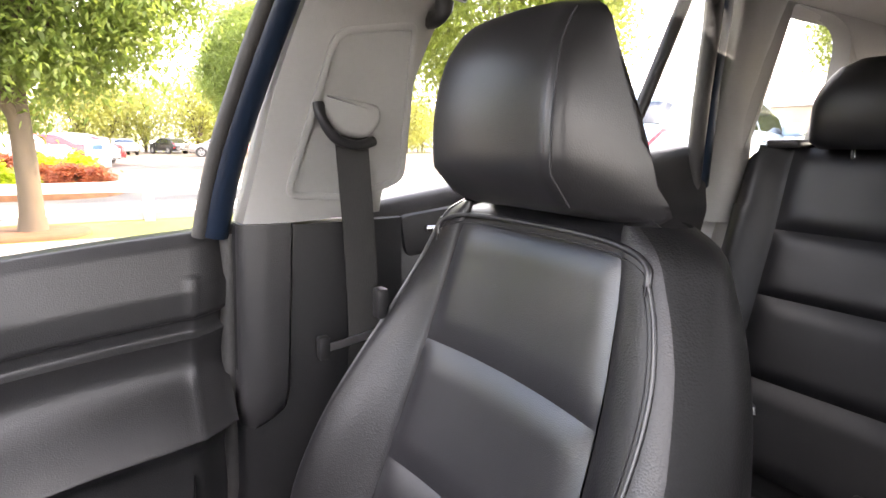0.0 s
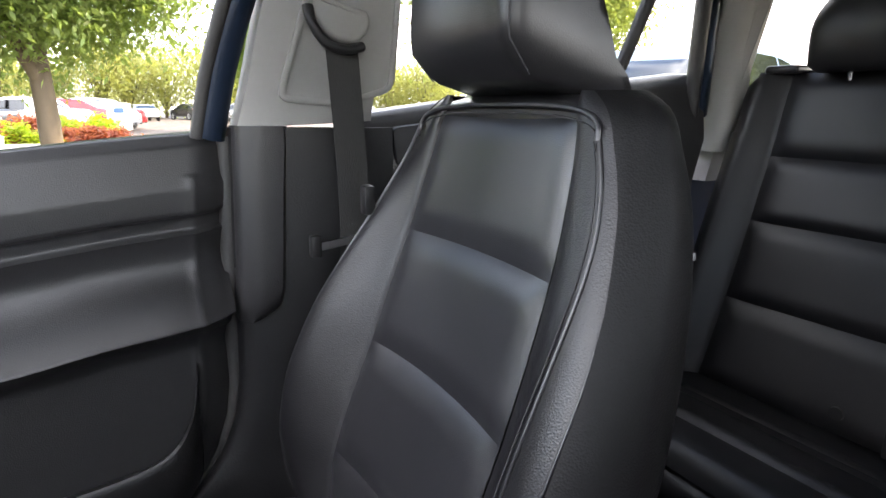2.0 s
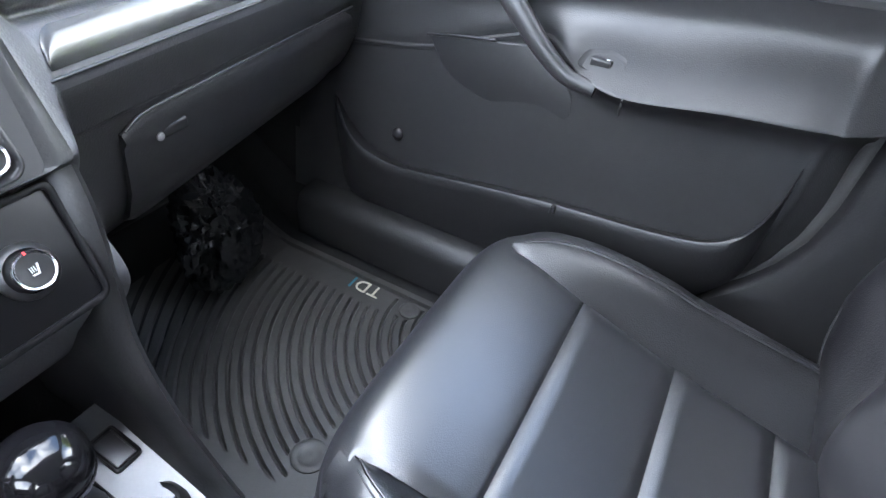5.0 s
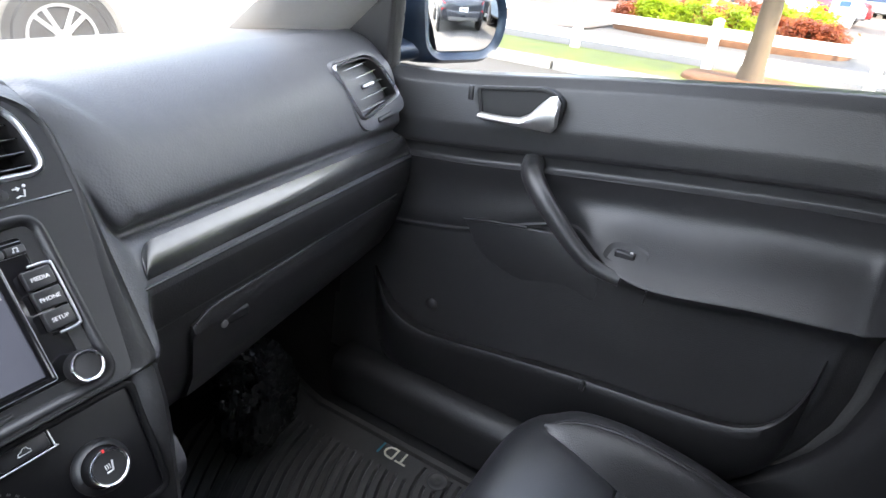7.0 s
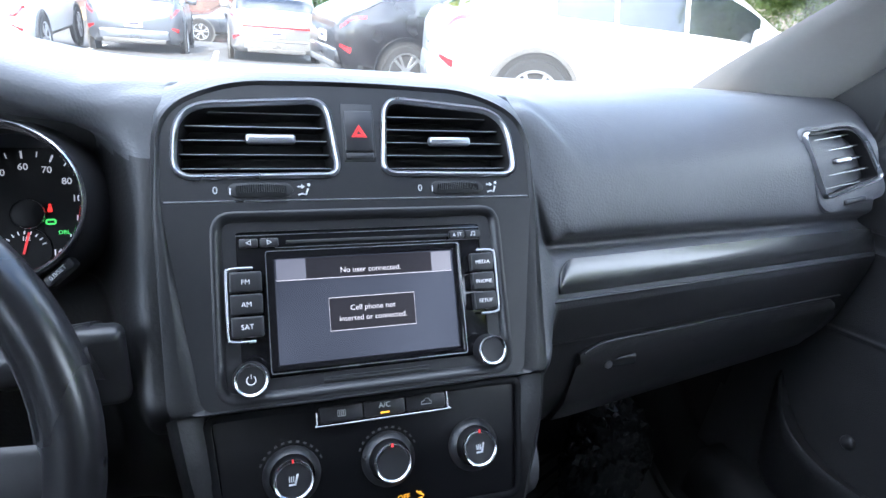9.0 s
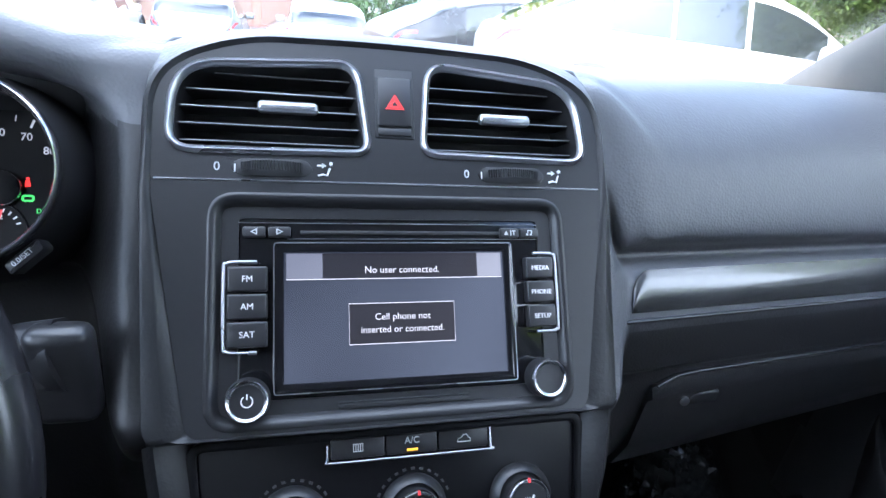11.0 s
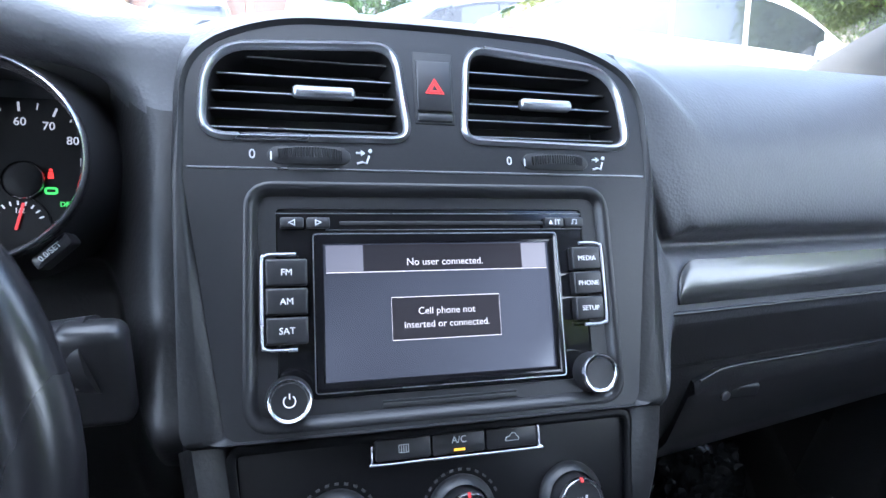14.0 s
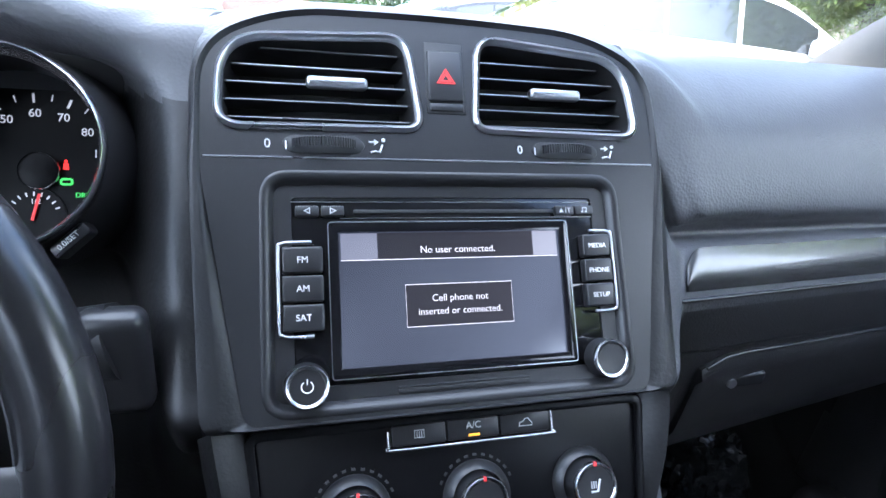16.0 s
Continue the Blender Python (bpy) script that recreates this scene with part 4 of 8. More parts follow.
part("fascia_joint", rbox(-0.146, 0.146, 0.0445, 0.0456, 0.0015, 0.0026, 0.0003, 1, S), SILVER, stack, "fine light joint across the fascia")
part("radio_well", moved(loft([[(p.x, p.y, d) for p in inset(RADIO, k)] for k, d in ((-0.0025, 0.0016), (-0.0015, 0.0026), (0.0005, 0.0027), (0.0032, 0.0012), (0.0066, -0.0045), (0.0066, -0.012))], cap=False), S), SATIN, stack, "satin black bevel round the radio", smooth=60)


def vent(poly, name, tab_x, m, s0, s1, slats=5, tab=0.038, rim=0.0046):
    v = thing(name, "black air vent with thin slats and a silver frame", "air vent", m @ Vector((tab_x, s0, 0)))
    part("frame", frame_ring(poly, inset(poly, rim), -0.004, 0.0034, m, 0.0016), SILVER, v, "satin silver frame", smooth=60)
    inner = inset(poly, 0.005)
    part("duct", join(plate(inner, [], -0.040, -0.037, m), frame_ring(inset(inner, -0.002), inner, -0.038, 0.0, m)), DEEP, v, "black duct", smooth=40)
    for i in range(slats):
        s = s0 + (s1 - s0) * (i + 0.75) / (slats + 0.4)
        cut = [p.x for a, b in zip(inner, inner[1:] + inner[:1]) if (a.y - s) * (b.y - s) <= 0 for p in [a.lerp(b, (s - a.y) / (b.y - a.y) if abs(b.y - a.y) > 1e-9 else 0)]]
        x0, x1 = min(cut), max(cut)
        g = [[(x, s + 0.004, -0.030), (x, s + 0.0007, -0.0075), (x, s - 0.0007, -0.0075), (x, s + 0.0025, -0.030)] for x in (x0, x1)]
        part("slat", moved(loft(g), m), DEEP, v)
        part("slat_edge", moved(rbox(x0 + 0.001, x1 - 0.001, s - 0.0003, s + 0.0003, -0.0078, -0.0070, 0), m), SILVER, v, "light edge of the slat")
    sm = (s0 + s1) / 2 + 0.001
    part("tab", rbox(tab_x - tab / 2, tab_x + tab / 2, sm - 0.0038, sm + 0.0038, -0.008, 0.0, 0.003, 4, m), SILVER, v, "satin silver direction tab")
    return v


vent(V1, "air_vent", -0.069, S, 0.064, 0.124)
vent(V2, "air_vent", 0.079, S, 0.064, 0.124)
VR = Matrix.Translation((0.628, 0.853, 0.966)) @ Matrix(((0.955, 0.10, -0.27, 0), (0.27, 0.42, -0.86, 0), (-0.10, 0.90, 0.41, 0), (0, 0, 0, 1)))
_q = VR.to_quaternion()
VR = Matrix.LocRotScale((0.628, 0.846, 0.970), _q, None)
V3 = polar([(-0.064, 0.046), (0.032, 0.046), (0.058, -0.030), (-0.044, -0.042)], [0.012, 0.035, 0.012, 0.012], 6)
part("vent_mount", frame_ring(inset(polar([(-0.068, 0.050), (0.038, 0.050), (0.068, -0.050), (-0.044, -0.058)], [0.02, 0.035, 0.02, 0.02], 6), -0.002), inset(V3, 0.001), -0.05, -0.003, VR, 0.002), SOFT, dash, smooth=60)
vent(V3, "air_vent", 0.0, VR, -0.040, 0.044, 5, tab=0.026, rim=0.0024)
part("vent_wheel", rbox(-0.012, 0.026, -0.054, -0.046, -0.01, 0.0015, 0.003, 3, VR), SATIN, dash, "small black vent wheel", smooth=40)

# hazard button
hz = thing("hazard_switch", "black hazard warning switch with a red triangle", "switch", on_stack(0, 0.08))
part("button", rbox(-0.0124, 0.0108, 0.0835, 0.1175, -0.004, 0.0043, 0.0014, 3, S), SATIN, hz, smooth=50)
part("recess", rbox(-0.0140, 0.0124, 0.0755, 0.1235, -0.004, 0.0027, 0.0008, 2, S), DEEP, hz, smooth=50)
part("button_foot", rbox(-0.0122, 0.0106, 0.0770, 0.0825, 0.0, 0.0036, 0.001, 2, S), SATIN, hz, smooth=50)
tri = [Vector((-0.0008 + 0.0072 * math.sin(a) , 0.0985 + 0.0068 * math.cos(a))) for a in (0, math.radians(120), math.radians(240))]
ctr = sum(tri, Vector((0, 0))) / 3
for k0, k1 in ((1.0, 0.80), (0.62, 0.36)):
    part("triangle", frame_ring([ctr + (p - ctr) * k0 for p in tri], [ctr + (p - ctr) * k1 for p in tri], 0.0042, 0.0049, S), RED_PRINT, hz, "red warning triangle", smooth=0)

# vent thumb wheels with their marks
for cx in (-0.0785, 0.080):
    tw = thing("vent_thumbwheel", "ribbed black thumb wheel in a slot", "thumb wheel", on_stack(cx, 0.053), group="vent thumb wheels")
    slot = polar([(cx - 0.0255, 0.053), (cx - 0.020, 0.059), (cx + 0.020, 0.059), (cx + 0.0255, 0.053), (cx + 0.020, 0.0478), (cx - 0.020, 0.0478)], 0.004, 4)
    part("slot", prism(slot, 0.0, 0.0026, S, 0.0005), DEEP, tw, smooth=40)
    rr, rings = 0.034, []
    for j in range(49):
        a = math.radians(-33 + 66 * j / 48)
        b = 0.0006 if j % 2 else 0.0
        rings.append([(cx + math.sin(a) * (rr - b), s, 0.0105 - rr + math.cos(a) * (rr - b)) for s in (0.0502, 0.051, 0.0550, 0.0558)])
    part("wheel", moved(loft(rings), S), HARD, tw, smooth=20)
    words("zero", "0", 0.0078, S @ Matrix.Translation((cx - 0.0325, 0.0532, 0.0022)), PRINT, tw, label="white printed figure")
    ix = cx + 0.032
    icon = [tube([(ix - 0.0045, 0.0490, 0.0025), (ix - 0.0012, 0.0500, 0.0025), (ix + 0.0012, 0.0492, 0.0025), (ix + 0.0030, 0.0540, 0.0025)], 0.0007, 6), lathe([(0.0012, 0.0021), (0.0012, 0.0029), (0.0003, 0.0031)], 12, Matrix.Translation((ix + 0.0036, 0.0570, 0))),
            tube([(ix - 0.0050, 0.0556, 0.0025), (ix - 0.0018, 0.0556, 0.0025)], 0.0006, 6), prism([Vector((ix - 0.0020, 0.0574)), Vector((ix + 0.0006, 0.0556)), Vector((ix - 0.0020, 0.0538))], 0.002, 0.0029)]
    part("airflow_mark", moved(join(*icon), S), PRINT, tw, "white printed airflow symbol")
    part("wheel_mark", rbox(cx - 0.0225, cx - 0.0217, 0.0500, 0.0550, 0.0024, 0.0029, 0, 1, S), PRINT, tw)

# ---- radio ----
radio = thing("car_radio", "gloss black touchscreen radio with silver knobs", "car radio", on_stack(0, -0.1))
part("surround", plate(inset(RADIO, 0.004), [polar([(-0.0985, 0.0225), (0.0985, 0.0225), (0.0985, -0.088), (-0.0985, -0.088)], 0.003, 3)], -0.014, -0.003, S), SATIN, radio, "satin black surround", smooth=30)
part("gloss_panel", prism(polar([(-0.0985, 0.0225), (0.0985, 0.0225), (0.0985, -0.088), (-0.0985, -0.088)], 0.003, 3), -0.016, -0.004, S, 0.0004), GLOSS, radio, "gloss black front panel", smooth=30)
bez = polar([(-0.0785, 0.0075), (0.0785, 0.0075), (0.0785, -0.0855), (-0.0785, -0.0855)], 0.003, 3)
part("screen_bezel", frame_ring(bez, inset(bez, 0.0065), -0.005, -0.0012, S, 0.0008), GLOSS, radio, "gloss black screen bezel", smooth=50)
# highlight along the bezel edge, built as a thin silver line
part("bezel_glint", frame_ring(inset(bez, 0.0004), inset(bez, 0.001), -0.0012, -0.0008, S), SILVER, radio, "thin silver line set in as the bezel's glint", smooth=0)


def display_material(name, low, high, strength):
    """A backlit panel, a little uneven."""
    mat = paint(name, (0.01, 0.01, 0.012), 0.12, var=0.05, rough_var=0.02)
    nt = mat.node_tree
    b = nt.nodes["Principled BSDF"]
    tc, no, mr, mx = (nt.nodes.new("ShaderNode" + k) for k in ("TexCoord", "TexNoise", "MapRange", "Mix"))
    mx.data_type = "RGBA"
    no.inputs["Scale"].default_value, no.inputs["Detail"].default_value = 9.0, 0.0
    mr.inputs[1].default_value, mr.inputs[2].default_value = 0.35, 0.68
    mx.inputs[6].default_value, mx.inputs[7].default_value = (*low, 1), (*high, 1)
    ln = nt.links.new
    ln(tc.outputs["Object"], no.inputs["Vector"]), ln(no.outputs["Fac"], mr.inputs[0]), ln(mr.outputs[0], mx.inputs[0]), ln(mx.outputs[2], b.inputs["Emission Color"])
    b.inputs["Emission Strength"].default_value = strength
    return mat


DISPLAY = display_material("lcd_grey", (0.048, 0.058, 0.082), (0.13, 0.155, 0.21), 0.10)
DISPLAY_DARK = display_material("lcd_dark", (0.018, 0.018, 0.022), (0.035, 0.034, 0.04), 0.145)
DISPLAY_TAB = display_material("lcd_tab", (0.25, 0.27, 0.34), (0.50, 0.52, 0.60), 0.10)
LCD_TEXT = paint("lcd_white", (0.1, 0.1, 0.1), 0.3, emit=(0.9, 0.88, 0.95), emit_strength=0.123)
scr = part("screen", rbox(-0.0720, 0.0720, -0.0795, 0.0015, -0.0042, -0.0034, 0, 1, S), DISPLAY, radio, "lit grey touchscreen")
part("title_bar", rbox(-0.0485, 0.0535, -0.0155, 0.0003, -0.0034, -0.00325, 0, 1, S), DISPLAY_DARK, scr, "dark title bar")
for x0, x1 in ((-0.0705, -0.0485), (0.0535, 0.0705)):
    part("screen_tab", rbox(x0, x1, -0.0155, 0.0003, -0.0034, -0.00322, 0, 1, S), DISPLAY_TAB, scr, "light blank screen key")
box = [Vector(p) for p in ((-0.0325, -0.0315), (0.0365, -0.0315), (0.0365, -0.0575), (-0.0325, -0.0575))]
part("message_box", plate(box, [], -0.0034, -0.0032, S), DISPLAY_DARK, scr, "dark message box", smooth=0)
part("message_border", frame_ring(box, inset(box, 0.0005), -0.0034, -0.0031, S), LCD_TEXT, scr, smooth=0)
part("title_line", rbox(-0.0705, 0.0705, -0.0162, -0.0157, -0.0034, -0.0031, 0, 1, S), LCD_TEXT, scr)
words("title_text", "No user connected.", 0.0061, S @ Matrix.Translation((0.0025, -0.0105, -0.0031)), LCD_TEXT, scr, 0.00003)
words("message_text", "Cell phone not", 0.0060, S @ Matrix.Translation((0.002, -0.0405, -0.0031)), LCD_TEXT, scr, 0.00003)
words("message_text", "inserted or connected.", 0.0059, S @ Matrix.Translation((0.002, -0.0485, -0.0031)), LCD_TEXT, scr, 0.00003)
for keys, x0, x1, top, gap, br in ((("FM", "AM", "SAT"), -0.1045, -0.0815, -0.0075, 0.0165, -1), (("MEDIA", "PHONE", "SETUP"), 0.0865, 0.1065, -0.0030, 0.0162, 1)):
    n = len(keys)
    bot = top - n * gap
    edge_x = x0 - 0.002 if br < 0 else x1 + 0.002
    back_x = x1 - 0.006 if br < 0 else x0 + 0.006
    line = smooth_path([(back_x, top + 0.0022, 0.0015), (edge_x - br * 0.005, top + 0.0021, 0.0015), (edge_x - br * 0.0013, top + 0.0007, 0.0015), (edge_x, top - 0.003, 0.0015), (edge_x, bot + 0.003, 0.0015), (edge_x - br * 0.0013, bot - 0.0007, 0.0015), (edge_x - br * 0.005, bot - 0.0021, 0.0015), (back_x, bot - 0.0022, 0.0015)], 4)
    part("key_bracket", moved(tube(line, 0.0011, 6), S), SILVER, radio, "satin chrome bracket round the keys", smooth=80)
    for i, word in enumerate(keys):
        y1 = top - i * gap
        key = part("key", rbox(x0, x1, y1 - gap + 0.0008, y1 - 0.0004, -0.004, 0.0035, 0.0014, 3, S), SATIN, radio, "satin black key")
        words("key_lettering", word, 0.0052 if n and len(word) < 4 else 0.0044, S @ Matrix.Translation(((x0 + x1) / 2, y1 - gap / 2, 0.0036)), LIT_PRINT, key)
part("disc_slot", rbox(-0.062, 0.071, 0.0125, 0.0150, -0.0045, -0.0032, 0.0006, 2, S), DEEP, radio, "narrow disc slot")
# highlights above and below the disc slot, built as silver strips
part("slot_glint", rbox(-0.10, 0.10, 0.0195, 0.0200, -0.0042, -0.0036, 0, 1, S), SILVER, radio)
part("slot_glint", rbox(-0.07, 0.10, 0.0095, 0.0099, -0.0042, -0.0036, 0, 1, S), SILVER, radio)
for x, kind in ((-0.0895, "prev"), (-0.0745, "next"), (0.0775, "eject"), (0.092, "sound")):
    key = part("small_key", rbox(x - 0.0068, x + 0.0068, 0.0105, 0.0170, -0.005, -0.0005, 0.0012, 2, S), SATIN, radio)
    if kind in ("prev", "next"):
        q = 1 if kind == "next" else -1
        t3 = [Vector((x - 0.0018 * q, 0.0158)), Vector((x + 0.0022 * q, 0.01375)), Vector((x - 0.0018 * q, 0.0117))]
        part("arrow", frame_ring(t3, [sum(t3, Vector((0, 0))) / 3 + (p - sum(t3, Vector((0, 0))) / 3) * 0.55 for p in t3], -0.0006, -0.0003, S), PRINT, key, "white arrow symbol", smooth=0)
    elif kind == "eject":
        t3 = [Vector((x - 0.0042, 0.0122)), Vector((x - 0.0012, 0.0122)), Vector((x - 0.0027, 0.0152))]
        part("eject_mark", join(prism(t3, -0.0006, -0.0003, S), rbox(x + 0.0004, x + 0.001, 0.012, 0.0155, -0.0006, -0.0003, 0, 1, S), rbox(x + 0.0016, x + 0.0042, 0.0147, 0.0153, -0.0006, -0.0003, 0, 1, S), rbox(x + 0.0026, x + 0.0032, 0.0120, 0.0150, -0.0006, -0.0003, 0, 1, S)), PRINT, key, "white eject symbol", smooth=0)
    else:
        part("note_mark", join(rbox(x - 0.0016, x - 0.0011, 0.0125, 0.0155, -0.0006, -0.0003, 0, 1, S), rbox(x + 0.0012, x + 0.0017, 0.0125, 0.0155, -0.0006, -0.0003, 0, 1, S), rbox(x - 0.0016, x + 0.0017, 0.0150, 0.0156, -0.0006, -0.0003, 0, 1, S), rbox(x - 0.0026, x - 0.0011, 0.0120, 0.0131, -0.0006, -0.0003, 0, 1, S), rbox(x + 0.0002, x + 0.0017, 0.0120, 0.0131, -0.0006, -0.0003, 0, 1, S)), PRINT, key, "white note symbol", smooth=0)
part("card_slot", rbox(-0.040, 0.044, -0.0960, -0.0925, -0.006, -0.0022, 0.0008, 2, S), DEEP, radio, "card slot in the surround")
part("card_slot_lip", rbox(-0.040, 0.044, -0.0922, -0.0914, -0.004, -0.0020, 0.0003, 1, S), SATIN, radio)


def knob(name, x, s, d, r, parent, ring=0.0018, height=0.014):
    m = S @ Matrix.Translation((x, s, d))
    k = part(name, lathe([(r * 1.10, -0.006), (r * 1.10, 0.002), (r * 1.02, 0.004), (r * 1.0, height - 0.002)], 48, m), SATIN, parent, "black knob", smooth=30)
    part("knob_ring", lathe([(r * 1.02, height - 0.004), (r * 1.03, height - 0.001), (r * 0.98, height), (r - ring, height - 0.0004), (r - ring - 0.0006, height - 0.002)], 48, m, hoop=True), CHROME, k, "satin chrome ring", smooth=60)
    part("knob_cap", lathe([(r - ring - 0.0004, height - 0.003), (r - ring - 0.0006, height - 0.0014), (r * 0.5, height - 0.0018), (0.0003, height - 0.002)], 48, m), SATIN, k, "satin black cap", smooth=60)
    return k, m, height


for x, s, mark in ((-0.0925, -0.0865, True), (0.0965, -0.0845, False)):
    k, m, h = knob("radio_knob", x, s, -0.004, 0.0118, radio)
    if mark:
        arc = [(0.0032 * math.sin(a), 0.0032 * math.cos(a), h - 0.0012) for a in np.linspace(0.6, 2 * math.pi - 0.6, 20)]
        part("power_mark", moved(join(tube(arc, 0.00035, 5), tube([(0, 0.0012, h - 0.0012), (0, 0.0042, h - 0.0012)], 0.00035, 5)), m), LIT_PRINT, k, "white power symbol", smooth=80)

# ---- climate controls ----
clim = thing("climate_panel", "dark satin climate control panel with three ringed knobs", "climate control", on_stack(0, -0.2))
CP = [(-0.128, -0.110), (0.128, -0.110), (0.118, -0.208), (-0.118, -0.208)]
CLIMATE = paint("dark_panel_plastic", (0.004, 0.004, 0.0046), 0.36, var=0.1, scale=8, fine=220, bump=0.05, bump_scale=900, spec=0.2)
part("panel", prism(polar(CP, 0.012, 5), -0.03, -0.012, S, 0.002), CLIMATE, clim, "dark satin panel", smooth=40)
part("panel_rim", frame_ring(polar(CP, 0.012, 5), inset(polar(CP, 0.012, 5), 0.0055), -0.014, -0.0095, S, 0.0012), CLIMATE, clim, "raised rim of the panel", smooth=50)
for i, x in enumerate((-0.028, 0.006, 0.040)):
    key = part("climate_key", rbox(x - 0.0165, x + 0.0165, -0.1265, -0.1145, -0.014, -0.0065, 0.0012, 2, S), SATIN, clim, "satin black key")
    if i == 1:
        words("ac_lettering", "A/C", 0.0058, S @ Matrix.Translation((x, -0.1185, -0.0063)), PRINT, key)
        part("ac_lamp", rbox(x - 0.0035, x + 0.0035, -0.1248, -0.1234, -0.0070, -0.0060, 0, 1, S), LAMP_AMBER, key, "lit amber lamp")
    elif i == 0:
        f = [Vector(p) for p in ((x - 0.003, -0.1178), (x + 0.003, -0.1178), (x + 0.003, -0.1225), (x - 0.003, -0.1225))]
        part("demist_mark", join(frame_ring(f, inset(f, 0.0005), -0.0066, -0.0062, S), *(rbox(x + o - 0.0002, x + o + 0.0002, -0.1220, -0.1185, -0.0066, -0.0062, 0, 1, S) for o in (-0.0014, 0, 0.0014))), PRINT, key, "white rear heater symbol", smooth=0)
    else:
        part("recirculate_mark", moved(tube([(x - 0.0042, -0.1222, -0.0063), (x - 0.0036, -0.1200, -0.0063), (x - 0.0015, -0.1195, -0.0063), (x, -0.1178, -0.0063), (x + 0.0022, -0.1178, -0.0063), (x + 0.0032, -0.1196, -0.0063), (x + 0.0044, -0.1204, -0.0063), (x + 0.0044, -0.1222, -0.0063), (x - 0.0042, -0.1222, -0.0063)], 0.0003, 5), S), PRINT, key, "white car outline symbol", smooth=80)
line = smooth_path([(-0.0465, -0.1175, -0.008), (-0.0465, -0.1265, -0.008), (-0.044, -0.1285, -0.008), (0.0, -0.1285, -0.008), (0.056, -0.1285, -0.008), (0.0585, -0.1265, -0.008), (0.0585, -0.1145, -0.008)], 5)
part("key_bracket", moved(tube(line, 0.0011, 6), S), CHROME, clim, "satin chrome bracket under the keys", smooth=80)
for x in (-0.067, 0.007, 0.079):
    k, m, h = knob("climate_knob", x, -0.161, -0.012, 0.0142, clim, 0.0016, 0.018)
    part("knob_skirt", lathe([(0.0215, 0.0), (0.021, 0.003), (0.0165, 0.006), (0.0165, 0.004)], 48, m, hoop=True), SATIN, k, smooth=50)
    part("knob_tick", moved(rbox(-0.0007, 0.0007, 0.0122, 0.0146, h - 0.002, h + 0.0006, 0), m), RED_PRINT, k, "red pointer mark")
    if abs(x) > 0.05:
        part("seat_mark", moved(join(tube([(-0.0035, -0.003, h - 0.001), (0.001, -0.003, h - 0.001), (0.003, 0.004, h - 0.001)], 0.0008, 6), *(tube([(-0.003 + o, -0.001, h - 0.001), (-0.003 + o, 0.003, h - 0.001)], 0.0004, 5) for o in (0, 0.0015, 0.003))), m), PRINT, k, "white heated seat symbol", smooth=80)
for dx in (-0.067, 0.007):
    for a in range(-5, 6):
        ang = radians(a * 13)
        mm = S @ Matrix.Translation((dx, -0.161, -0.0115)) @ pose(0, 0, 0, 0, 0, -math.degrees(ang))
        part("dial_dot", moved(rbox(-0.0012, 0.0012, 0.0235, 0.0250, 0, 0.0005, 0), mm), DIM_PRINT, clim)
words("off_lettering", "OFF", 0.0058, S @ Matrix.Translation((0.017, -0.1925, -0.0115)), LAMP_AMBER, clim, label="amber airbag-off lettering")
part("off_mark", moved(join(tube([(0.0285, -0.1955, -0.0115), (0.0325, -0.1950, -0.0115)], 0.0008, 6), tube([(0.0275, -0.1895, -0.0115), (0.0335, -0.1935, -0.0115)], 0.0006, 6), tube([(0.0295, -0.191, -0.0115), (0.0315, -0.191, -0.0115)], 0.0011, 6)), S), LAMP_AMBER, clim, "amber airbag symbol", smooth=80)

# ---- instrument cluster ----
clus = thing("instrument_cluster", "black instrument dial with silver ring and white figures", "instrument", (-0.25, 0.82, 0.9))
DIAL = paint("dial_black", (0.0022, 0.0022, 0.0024), 0.4, var=0.1, spec=0.15)
DM = Matrix.LocRotScale((-0.2437, 0.818, 0.9372), Matrix(((1, 0, 0), (0, 0.42, -0.908), (0, 0.908, 0.42))).to_quaternion(), None)
